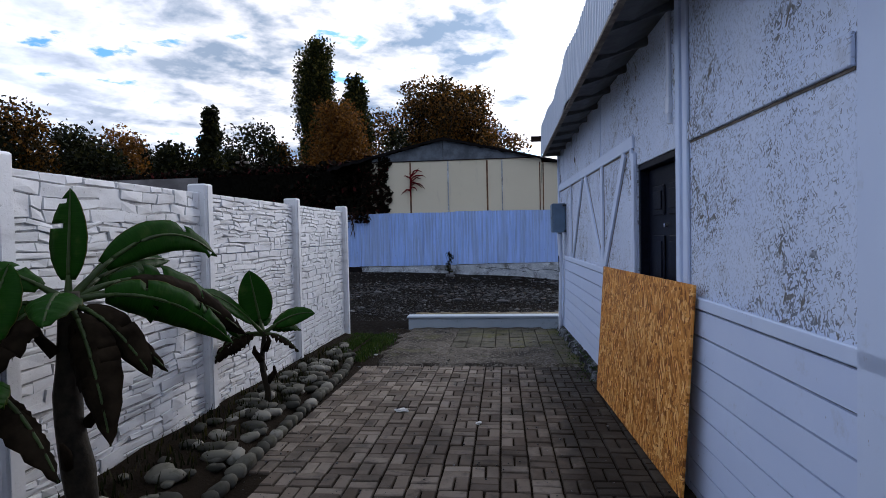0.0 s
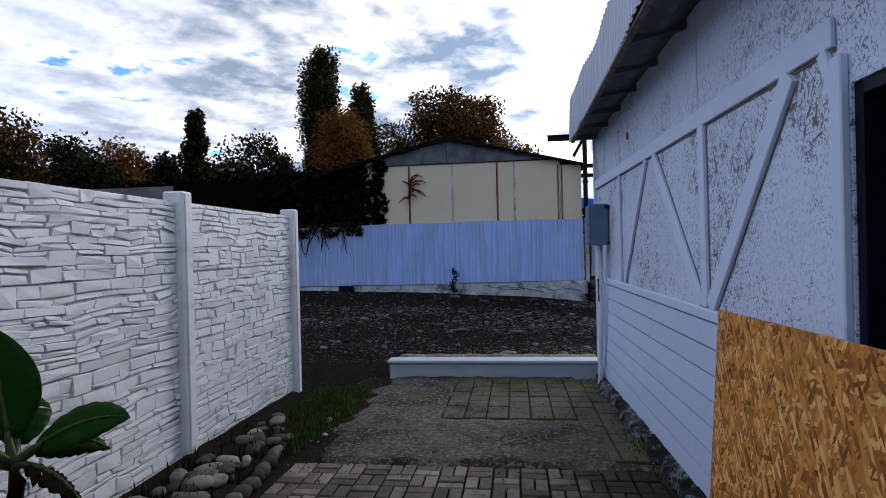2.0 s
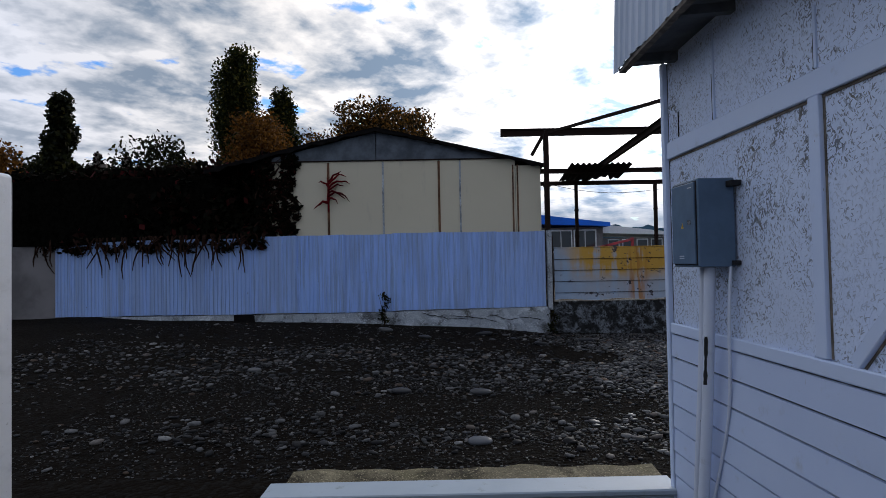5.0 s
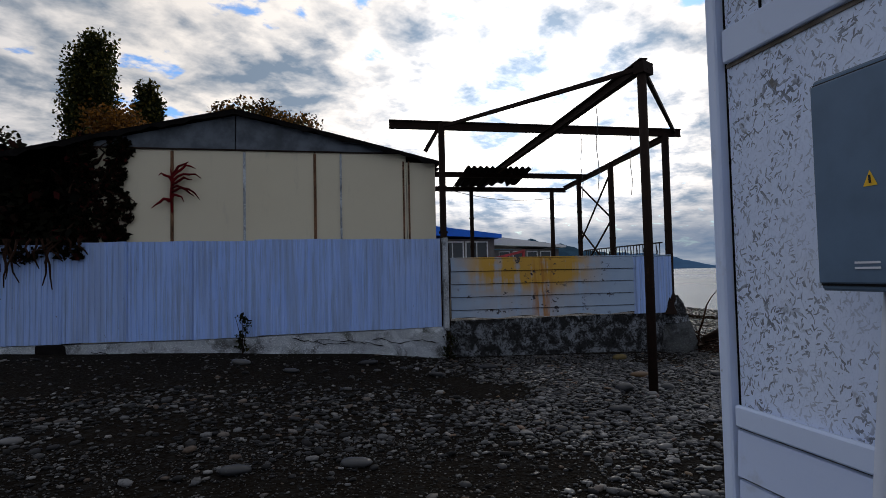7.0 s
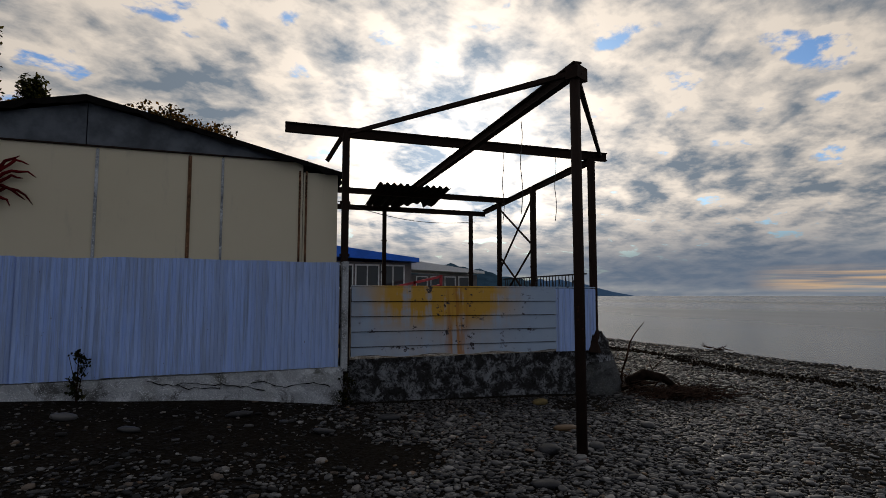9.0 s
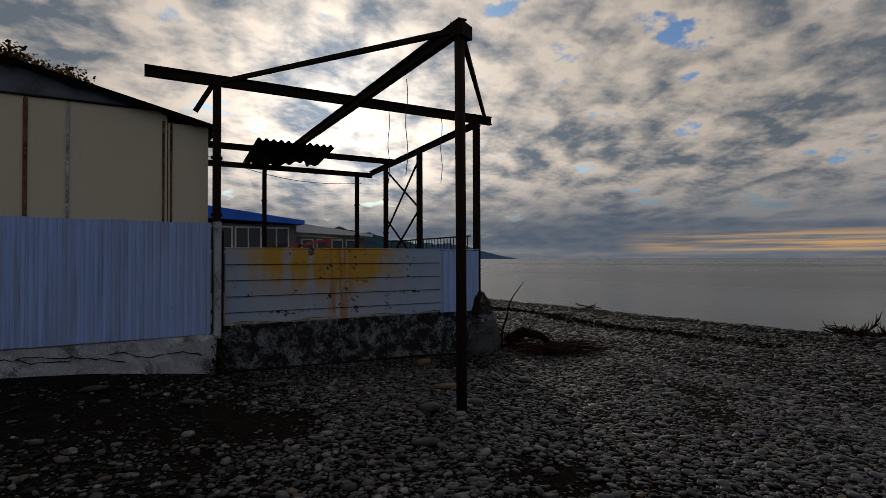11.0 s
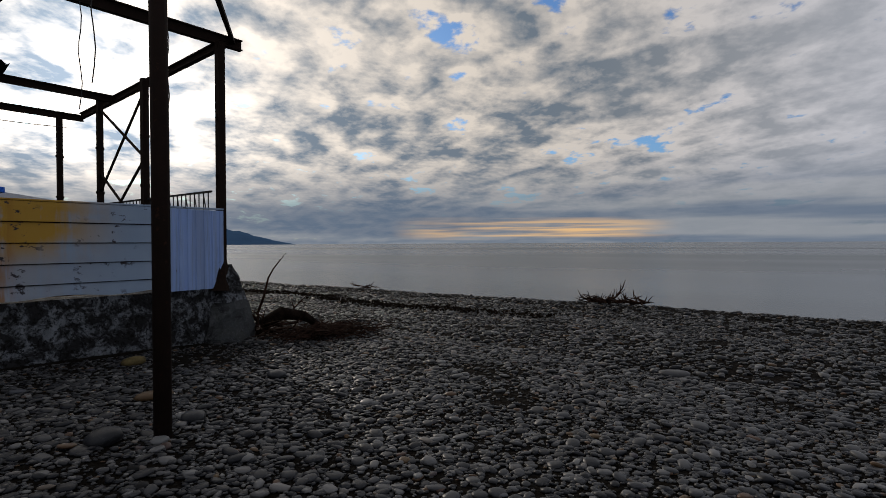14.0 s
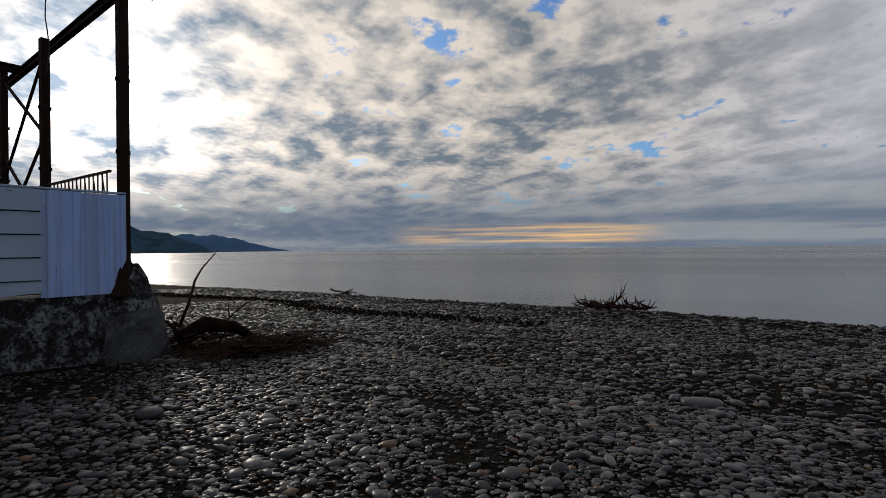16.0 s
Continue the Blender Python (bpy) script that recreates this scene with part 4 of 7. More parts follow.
def build_cast_fence():
    rng = random.Random(21)
    fence = thing("cast_stone_fence", "white-painted precast concrete fence with a dry-stone relief", "fence", (0, 0, 0), kind="structure")
    for y in POSTS:
        bm = bmesh.new()
        box(bm, FX - 0.075, FX + 0.075, y - 0.062, y + 0.062, -0.1, 2.0, 0.012)
        box(bm, FX + 0.0755, FX + 0.083, y - 0.035, y + 0.035, -0.1, 1.985, 0.003)
        part("post", bm, STONE_WHITE, fence)
    made = 0
    for (ya, yb) in zip(POSTS[1:], POSTS):
        w = yb - ya - 0.124
        rest = bmesh.new()
        for k in range(4):
            z0 = -0.045 + k * 0.495
            part("panel", boxed(FX - 0.03, FX + 0.012, ya + 0.062, yb - 0.062, z0 + 0.002, z0 + 0.493, bevel=0.003), JOINT, fence)
            for x, y, l, h in stone_layout(rng, w, 0.49):
                if made < 300 and ya > 4.0:
                    bm = bmesh.new()
                    stone_bm(bm, ya + 0.062 + x, z0 + 0.002 + y, l, h, rng, FX + 0.012, z0)
                    part("stone_face", bm, STONE_WHITE, fence)
                    made += 1
                else:
                    stone_bm(rest, ya + 0.062 + x, z0 + 0.002 + y, l, h, rng, FX + 0.012, z0)
        if len(rest.verts):
            tagged(part("stone_faces", rest, STONE_WHITE, fence), kind="stuff")
        else:
            rest.free()


build_cast_fence()


# ---- planting bed ----
def build_bed():
    rng = np.random.default_rng(8)
    bm = bmesh.new()
    rows = []
    for j in range(46):
        y = -4 + j * 0.27
        if y > 8.4:
            break
        e = BED_EDGE(y) - 0.02
        z = float(court_z(y))
        row = []
        for k, t in enumerate((0, 0.12, 0.3, 0.55, 0.8, 1.0)):
            x = e + (FX + 0.06 - e) * t
            row.append(bm.verts.new((x, y, z - 0.04 + 0.11 * min(1, t * 3) + 0.06 * t + 0.02 * float(wave(x * 4, y * 4)))))
        rows.append(row)
    for a, b in zip(rows, rows[1:]):
        for k in range(5):
            bm.faces.new((a[k], b[k], b[k + 1], a[k + 1]))
    tagged(link("planting_bed", bm, SOIL, smooth=True), "dark soil planting bed along the white fence", "flower bed", kind="structure")
    # edging stones set on end
    y = 2.4
    i = 0
    while y < 7.1:
        l = rng.uniform(0.10, 0.2)
        x = BED_EDGE(y) - 0.03 + (0.12 * ((y - 6.2) if y > 6.2 else 0)) * -1
        single = single_stone(x, y, l, rng.uniform(0.08, 0.11), rng.uniform(0.10, 0.14), 90 + rng.uniform(-18, 18), "rounded grey stone edging the planting bed", BED_STONE, seed=100 + i, z=float(court_z(y)) - 0.01)
        single["group"] = "stones edging the bed"
        y += l * 0.86
        i += 1
    # loose cobbles on the bed
    for i in range(150):
        y = rng.uniform(2.4, 7.3)
        x = rng.uniform(FX + 0.2, BED_EDGE(y) - 0.12)
        l = rng.uniform(0.08, 0.21)
        s = single_stone(x, y, l, l * rng.uniform(0.55, 0.8), l * rng.uniform(0.42, 0.6), rng.uniform(0, 180), "rounded river cobble lying in the planting bed", BED_STONE, seed=200 + i, z=bed_z(x, y) - 0.005)
        s["group"] = "cobbles in the bed"


def bed_z(x, y):
    e = BED_EDGE(y) - 0.02
    t = (x - e) / (FX + 0.06 - e)
    return float(court_z(y)) - 0.04 + 0.11 * min(1, t * 3) + 0.06 * t


build_bed()


def blades(name, count, region, height, mat, label, lean=0.5, width=0.012, seed=1, zf=None):
    """A patch of bent grass blades, each of two quads."""
    rng = np.random.default_rng(seed)
    x, y = region(rng, count)
    z = np.array([zf(a, b) for a, b in zip(x, y)]) if zf else ground_z(x, y)
    h = height * rng.uniform(0.5, 1.2, count)
    a = rng.uniform(0, math.tau, count)
    dx, dy = np.cos(a), np.sin(a)
    b = rng.uniform(0, lean, count) * h
    w = width
    vs = []
    for t, k in ((0, 1.0), (0.55, 0.8), (1.0, 0.1)):
        off = b * t * t
        for s in (-1, 1):
            vs.append(np.stack((x + dx * off - dy * s * w * k * 0.5, y + dy * off + dx * s * w * k * 0.5, z + h * t), 1))
    v = np.stack(vs, 1).reshape(-1, 3)
    base = (np.arange(count) * 6)[:, None]
    f = np.concatenate((base + np.array([[0, 1, 3, 2]]), base + np.array([[2, 3, 5, 4]])), 0)
    return tagged(arrays(name, v, f, mat), label, "grass", kind="stuff")


def grass_strip(rng, n):
    y = rng.uniform(6.7, 8.9, n)
    x = FX + 0.1 + rng.beta(1.2, 2.0, n) * (0.75 - 0.1 * np.abs(y - 7.8))
    return x, y


blades("grass", 6500, grass_strip, 0.05, GRASS, "low green grass at the foot of the white fence", seed=4, zf=lambda x, y: float(court_z(y)) - 0.01 + (0.08 if y < 8.3 else -0.03) * (1 if x < -1.9 else 0.3))
blades("weeds", 900, lambda r, n: (r.uniform(FX + 0.1, -1.8, n), r.uniform(2.5, 7.0, n)), 0.07, GREEN, "sparse weeds among the cobbles of the bed", seed=6, zf=bed_z)


# ---- banana plants ----
def banana_leaf(parent, base, yaw, length, width, rise, droop, torn, rng, twist=0.0, mat=None):
    """A blade on an arching stalk: stalk part and leaf part, the blade split into torn strips."""
    pts = []
    n = 22
    stalk = 0.22
    for i in range(n + 1):
        t = i / n
        r = length * (t * math.cos(radians(rise)) * (1 - 0.12 * t))
        z = length * (t * math.sin(radians(rise)) - droop * t * t)
        pts.append(Vector((base[0] + math.cos(radians(yaw)) * r, base[1] + math.sin(radians(yaw)) * r, base[2] + z)))
    k0 = int(n * stalk)
    bm = bmesh.new()
    tube(bm, pts[:k0 + 2], [0.022 - 0.009 * i / k0 for i in range(k0 + 2)], 7)
    tube(bm, pts[k0 + 1:], [0.012 - 0.009 * i / (n - k0) for i in range(len(pts[k0 + 1:]))], 5)
    part("leaf_stalk", bm, LEAF_STALK, parent, smooth=True)
    vs, uv, fs = [], [], []
    m = n - k0
    cols = 7
    for i in range(m + 1):
        t = i / m
        p = pts[k0 + i]
        d = (pts[min(k0 + i + 1, n)] - pts[max(k0 + i - 1, 0)]).normalized()
        side = d.cross(Vector((0, 0, 1)))
        side = side.normalized() if side.length > 1e-3 else Vector((math.sin(radians(yaw)), -math.cos(radians(yaw)), 0))
        up = side.cross(d)
        tw = radians(twist)
        side, up = side * math.cos(tw) + up * math.sin(tw), up * math.cos(tw) - side * math.sin(tw)
        wv = width * 0.5 * max(0.0, math.sin(math.pi * min(1, t * 0.95 + 0.05) ** 0.85)) ** 0.72
        for c in range(cols):
            s = (c / (cols - 1)) * 2 - 1
            fold = abs(s)
            q = p + side * (s * wv) + up * (0.16 * wv * fold - torn * 0.85 * wv * fold ** 2) + up * (0.012 * torn * math.sin(i * 2.1 + c))
            q.z -= torn * 0.06 * wv * fold * (0.5 + 0.5 * math.sin(i * 1.7 + (3 if s > 0 else 0)))
            vs.append(tuple(q))
            uv.append((c / (cols - 1), t))
    gaps = {(i, s) for i in range(2, m - 1) for s in (0, 1) if rng.random() < torn * 0.14}
    extra = {}
    for i in range(m):
        for c in range(cols - 1):
            ids = [i * cols + c, i * cols + c + 1, (i + 1) * cols + c + 1, (i + 1) * cols + c]
            s = 0 if c < cols // 2 else 1
            outer = (c < 2) if s == 0 else (c > cols - 4)
            if (i, s) in gaps and outer:
                # a torn strip pulls away from its neighbour
                new_ids = []
                for q in ids:
                    if q // cols == i + 1:
                        key = (q, i)
                        if key not in extra:
                            a, b = np.array(vs[q]), np.array(vs[q - cols])
                            vs.append(tuple(a * 0.72 + b * 0.28 - np.array((0, 0, 0.02))))
                            uv.append(uv[q])
                            extra[key] = len(vs) - 1
                        new_ids.append(extra[key])
                    else:
                        new_ids.append(q)
                ids = new_ids
            fs.append(ids)
    ob = arrays("leaf", np.array(vs), np.array(fs), mat or BANANA, parent, smooth=True, uv=np.array(uv))
    solid = ob.modifiers.new("thickness", "SOLIDIFY")
    solid.thickness = 0.003
    return ob


def banana(x, y, z, stem_h, stem_r, leaves, label, seed):
    rng = random.Random(seed)
    plant = thing("banana_plant", label, "banana plant", (x, y, z), group="banana plants in the bed")
    bm = bmesh.new()
    n = 10
    tube(bm, [(0.02 * math.sin(i * 0.7), 0.015 * math.sin(i), -0.05 + (stem_h + 0.05) * i / n) for i in range(n + 1)],
         [stem_r * (1.15 - 0.5 * i / n) * (1 + 0.06 * math.sin(i * 2.4)) for i in range(n + 1)], 12)
    part("stem", bm, STALK, plant, smooth=True)
    for k in range(4):
        a = k * 1.7 + seed
        bm = bmesh.new()
        h0 = stem_h * (0.3 + 0.15 * k)
        tube(bm, [(math.cos(a) * stem_r * 0.8, math.sin(a) * stem_r * 0.8, h0), (math.cos(a) * (stem_r + 0.06), math.sin(a) * (stem_r + 0.03), h0 + 0.08),
                  (math.cos(a) * (stem_r + 0.05), math.sin(a) * (stem_r + 0.05), h0 + 0.13)], [0.03, 0.022, 0.008], 6)
        part("old_leaf_base", bm, DRY_LEAF, plant, "withered leaf base", smooth=True)
    for yaw, length, width, rise, droop, torn, twist, dry in leaves:
        banana_leaf(plant, (0, 0, stem_h * 0.96), yaw, length, width, rise, droop, torn, rng, twist, DRY_LEAF if dry else None)
    return plant


banana(-2.0, 2.65, 0.2, 1.14, 0.068, (
    (100, 0.56, 0.21, 84, 0.05, 0.1, 15, False), (70, 1.42, 0.19, 46, 0.60, 0.4, -72, False), (66, 1.22, 0.19, 26, 0.72, 0.7, -80, False),
    (44, 0.86, 0.20, 12, 0.55, 0.9, -84, False), (86, 0.95, 0.16, 30, 0.34, 0.5, -50, False), (6, 0.45, 0.16, -18, 0.5, 0.9, -70, True), (56, 1.05, 0.21, 14, 0.52, 0.9, -82, True), (-30, 0.5, 0.2, -30, 0.7, 0.9, -40, True), (205, 0.75, 0.22, 38, 0.35, 0.4, 30, False),
    (-60, 0.62, 0.2, 25, 0.5, 0.6, 0, False), (225, 0.7, 0.2, 8, 0.4, 0.7, 20, False), (255, 0.6, 0.2, 5, 0.8, 0.9, 0, True),
    (30, 0.52, 0.10, -28, 0.25, 0.9, -60, True), (200, 0.5, 0.14, -15, 0.7, 0.9, 0, True)),
    "tall banana plant with torn dark green leaves growing in the bed", 5)
banana(-2.1, 2.25, 0.2, 0.85, 0.042, (
    (100, 0.7, 0.2, 66, 0.25, 0.4, 0, False), (-40, 0.6, 0.2, 25, 0.5, 0.6, 0, False), (190, 0.6, 0.2, 35, 0.4, 0.6, 0, False),
    (-10, 0.5, 0.16, 0, 0.7, 0.9, 0, True)),
    "young banana plant with drooping leaves crowding the taller one", 9)
banana(-1.96, 4.66, 0.2, 0.60, 0.026, (
    (160, 0.58, 0.27, 74, 0.06, 0.08, 35, False), (236, 0.92, 0.22, 50, 0.33, 0.25, 40, False), (18, 0.62, 0.18, 40, 0.40, 0.3, -45, False),
    (40, 0.45, 0.15, 36, 0.6, 0.5, -30, False), (215, 0.5, 0.18, 20, 0.75, 0.9, 30, True), (190, 0.42, 0.16, 5, 0.6, 0.9, 0, True), (120, 0.5, 0.18, 48, 0.35, 0.4, 0, False),
    (0, 0.34, 0.10, 10, 0.6, 0.8, 0, True)),
    "small banana plant with one upright leaf growing among cobbles", 13)


# ---- white building ----
house = thing("beach_house", "low house clad in pale blue-white painted strand board and siding", "house", (1.1335, 0, 0), 1.203, kind="structure")
END, START, TOP = 9.45, -4.0, 2.97


def wall_opening():
    """The long wall as one board skin with the doorway cut through it."""
    d0, d1, dz = 3.70, 4.67, 2.06
    for a, b, z0, z1 in ((START, d0, 1.2, TOP), (d1, END, 1.2, TOP), (d0, d1, dz, TOP), (START, d0, -0.1, 1.2), (d1, END, -0.1, 1.2)):
        part("wall_board", boxed(0.0, 0.16, a, b, z0, z1, bevel=0), WALL, house)
    for a, b in ((START, d0 - 0.08), (d1 + 0.07, END)):
        z, k = 1.134, 0
        part("sill_board", boxed(-0.026, -0.004, a, b, 1.142, 1.205, bevel=0.006), TRIM, house)
        # black sheet added behind the siding to draw dark lines at its joints
        part("building_paper", boxed(-0.0036, -0.0006, a, b, 0.0, 1.19, bevel=0), ROOF, house, "black backing seen in the siding joints")
        while z > 0.0:
            h = 0.1365
            bm = bmesh.new()
            z0 = z - h
            vs = [bm.verts.new(p) for p in ((-0.022, a, z0 + 0.006), (-0.022, b, z0 + 0.006), (-0.016, b, z - 0.002), (-0.016, a, z - 0.002), (-0.004, a, z0), (-0.004, b, z0), (-0.004, b, z), (-0.004, a, z))]
            for f in ((0, 1, 2, 3)[::-1], (0, 4, 5, 1)[::-1], (3, 2, 6, 7)[::-1], (1, 5, 6, 2)[::-1], (0, 3, 7, 4)[::-1]):
                bm.faces.new([vs[i] for i in f])
            part("siding_board", bm, SIDING, house)
            z -= h + 0.0055
            k += 1
    # back, ends and roof that close the house
    part("end_wall", boxed(0.16, 6.0, END - 0.16, END, -0.2, TOP), SIDING, house)
    part("rear_wall", boxed(5.84, 6.0, START, END - 0.16, -0.2, TOP), SIDING, house)
    part("south_wall", boxed(0.16, 5.84, START, START + 0.16, -0.2, TOP), SIDING, house)
    part("roof", boxed(-0.25, 6.2, START - 0.2, END + 0.08, 3.14, 3.22), ROOF, house)


wall_opening()


def strip(y0, z0, y1, z1, w=0.085, name="batten"):
    """A flat painted batten nailed on the wall from one point to another."""
    bm = bmesh.new()
    bar(bm, (-0.012, y0, z0), (-0.012, y1, z1), w, 0.022, up=(1, 0, 0), bevel=0.003)
    # a thin dark strip laid on the wall draws the batten's shadow gap
    if name == "batten":
        gap = bmesh.new()
        d = Vector((0, y1 - y0, z1 - z0)).normalized()
        off = Vector((0, d.z, -d.y)) * -(w / 2 + 0.005)
        bar(gap, Vector((-0.002, y0, z0)) + off, Vector((-0.002, y1, z1)) + off, 0.009, 0.003, up=(1, 0, 0))
        part("open_joint", gap, BARE_WOOD, house, "thin dark strip drawn as the shadow gap beside the batten")
    return part(name, bm, TRIM, house)


def build_trim():
    part("corner_board", boxed(-0.03, 0.17, END + 0.008, END + 0.05, -0.15, 2.80, bevel=0.005), TRIM, house)
    part("open_joint", boxed(0.0, 0.1, END - 0.001, END + 0.008, -0.1, 2.79, bevel=0), ROOF, house, "dark open joint behind the corner board")
    part("band_board", boxed(-0.02, -0.001, 4.74, END - 0.004, 2.20, 2.30, bevel=0.004), TRIM, house)
    part("band_board", boxed(-0.02, -0.001, 2.10, 3.52, 2.06, 2.165, bevel=0.004), WALL, house)
    part("band_board", boxed(-0.02, -0.001, START, 1.9, 2.06, 2.165, bevel=0.004), WALL, house)
    for a in ((8.14, 1.21, 8.14, 2.20, 0.06), (7.98, 1.215, 7.16, 2.195, 0.05), (6.02, 1.215, 6.95, 2.195, 0.085), (5.96, 1.21, 5.97, 2.20, 0.085), (5.88, 1.215, 5.02, 2.195, 0.1)):
        strip(*a)
    for y, z1 in ((8.14, 2.55), (6.05, 2.96), (8.9, 2.80)):
        bm = bmesh.new()
        bar(bm, (-0.004, y, 2.31), (-0.004, y, z1), 0.014, 0.008, up=(1, 0, 0))
        part("joint_strip", bm, TRIM, house)
    part("corner_post", boxed(-0.026, -0.001, 1.92, 2.06, -0.1, 2.9, bevel=0.006), TRIM, house)
    # dark open joints under the band boards and around the panels
    for y0, y1, z in ((4.74, END - 0.004, 2.1935), (2.10, 3.52, 2.0535), (START, 1.9, 2.0535)):
        part("open_joint", boxed(-0.005, -0.0006, y0, y1, z - 0.006, z + 0.0055, bevel=0), BARE_WOOD, house, "dark open joint below the band board")
    for y, z0, z1 in ((8.905, 2.31, 2.55), (9.30, 2.31, 2.46), (8.14, 2.31, 2.45), (6.05, 2.31, 2.9)):
        part("open_joint", boxed(-0.0042, -0.0006, y + 0.009, y + 0.016, z0, z1, bevel=0), ROOF, house, "dark open joint between two boards")
    # a round vent hole
    bm = bmesh.new()
    tube(bm, [(-0.006, 7.8, 2.50), (0.01, 7.8, 2.50)], 0.035, 16)
    part("vent_hole", bm, BLACK, house, "small dark round vent hole")
    # raked piece beside the doorway
    strip(4.80, 2.20, 4.72, 2.02, 0.05)


build_trim()


def build_door():
    door = thing("door_1", "closed dark navy panelled metal door", "door", (1.1335, 0, 0), 1.203, kind="structure")
    a, b, top, low = 3.74, 4.63, 2.03, 0.10
    part("door_leaf", boxed(0.075, 0.12, a, b, low, top - 0.02, bevel=0.004), DOOR, door)
    for lab, y0, y1, z0, z1, x0 in (("jamb", a - 0.045, a - 0.002, low, top + 0.03, 0.01), ("jamb", b + 0.002, b + 0.045, low, top + 0.03, 0.01), ("head", a, b, top - 0.015, top + 0.03, 0.01)):
        part(lab, boxed(x0, 0.125, y0, y1, z0, z1, bevel=0.004), DOOR, door)
    for ya, yb in ((a + 0.14, a + 0.40), (b - 0.40, b - 0.14)):
        for z0, z1 in ((0.28, 0.85), (1.0, 1.53), (1.67, 1.88)):
            bm = bmesh.new()
            box(bm, 0.062, 0.0745, ya, yb, z0, z1, 0.006)
            box(bm, 0.054, 0.0615, ya + 0.04, yb - 0.04, z0 + 0.04, z1 - 0.04, 0.003)
            part("door_panel", bm, DOOR, door)
    bm = bmesh.new()
    tube(bm, [(0.074, 4.185, 1.60), (0.05, 4.185, 1.60)], [0.014, 0.014], 12)
    part("peephole", bm, CHROME, door, "small chrome peephole")
    bm = bmesh.new()
    tube(bm, [(0.074, 3.83, 1.02), (0.03, 3.83, 1.02), (0.03, 3.95, 1.02)], 0.012, 8)
    part("door_handle", bm, CHROME, door, "chrome lever handle")
    # painted casing
    case = thing("door_casing", "white painted timber casing around the dark door", "door frame", (1.1335, 0, 0), 1.203, kind="structure")
    part("casing_side", boxed(-0.03, -0.001, 4.675, 4.735, 0.05, 2.16, bevel=0.005), TRIM, case)
    part("casing_side", boxed(-0.03, -0.001, 3.63, 3.695, 0.05, 2.95, bevel=0.005), TRIM, case)
    part("casing_side", boxed(-0.022, -0.001, 3.53, 3.60, 0.05, 2.95, bevel=0.005), TRIM, case)
    part("doorstep", boxed(-0.05, 0.12, 3.70, 4.67, -0.05, 0.095, bevel=0.01), CONCRETE, case, "grey concrete doorstep")
    # conduit and junction beside the doorway
    bm = bmesh.new()
    tube(bm, [(-0.045, 3.76, 2.93), (-0.045, 3.75, 2.55), (-0.045, 3.74, 2.2)], 0.016, 8)
    part("conduit", bm, RUBBER, case)
    part("junction_box", boxed(-0.06, -0.032, 3.72, 3.78, 2.26, 2.36, bevel=0.005), RUBBER, case)


build_door()


def OVER(y):
    """How far the fascia stands out from the wall: it runs square to the court, not to the wall."""
    return -0.25 - 0.0265 * (END - y)


def build_eaves():
    # ribbed fascia hanging out over the wall, soffit boards and rafters beneath
    bm = bmesh.new()
    y = START - 0.2
    prev = None
    while y < END + 0.1:
        for dy, dx in ((0.0, 0.0), (0.05, 0.0), (0.062, -0.012), (0.088, -0.012)):
            yy = y + dy
            s = 0.012 * math.sin(yy * 1.9) + 0.008 * math.sin(yy * 5.1)
            o = OVER(yy) - 0.01
            a = [bm.verts.new(p) for p in ((o + dx + s, yy, 2.785 + 0.008 * math.sin(yy * 9)), (o + 0.02 + dx + s, yy, 3.29 + 0.015 * math.sin(yy * 2.3)))]
            if prev:
                bm.faces.new((prev[0], prev[1], a[1], a[0]))
            prev = a
        y += 0.1
    ob = part("fascia", bm, ZINC, house, "weathered grey ribbed metal fascia")
    solid = ob.modifiers.new("thickness", "SOLIDIFY")
    solid.thickness, solid.offset = 0.004, 1
    bm = bmesh.new()
    vs = [bm.verts.new(p) for p in ((OVER(START), START, 2.80), (OVER(END), END + 0.07, 2.80), (0.01, END + 0.07, 2.82), (0.01, START, 3.1), (OVER(START), START, 2.82), (OVER(END), END + 0.07, 2.82), (0.01, END + 0.07, 2.84), (0.01, START, 3.12))]
    for f in ((0, 1, 2, 3), (7, 6, 5, 4), (0, 4, 5, 1), (1, 5, 6, 2), (2, 6, 7, 3), (3, 7, 4, 0)):
        bm.faces.new([vs[i] for i in f])
    part("soffit", bm, DARK, house)
    y = START + 0.3
    while y < END:
        bm = bmesh.new()
        bar(bm, (OVER(y) + 0.01, y, 2.785), (0.0, y, 2.79 + 0.0208 * (END - y)), 0.045, 0.06)
        part("rafter", bm, DARK, house)
        y += 0.62
    bm = bmesh.new()
    bar(bm, (OVER(START), START, 2.775), (OVER(END), END + 0.08, 2.775), 0.04, 0.02)
    part("drip_edge", bm, BARE_WOOD, house)
    part("end_fascia", boxed(-0.24, 5.9, END + 0.075, END + 0.085, 2.86, 3.28), ZINC, house)


build_eaves()


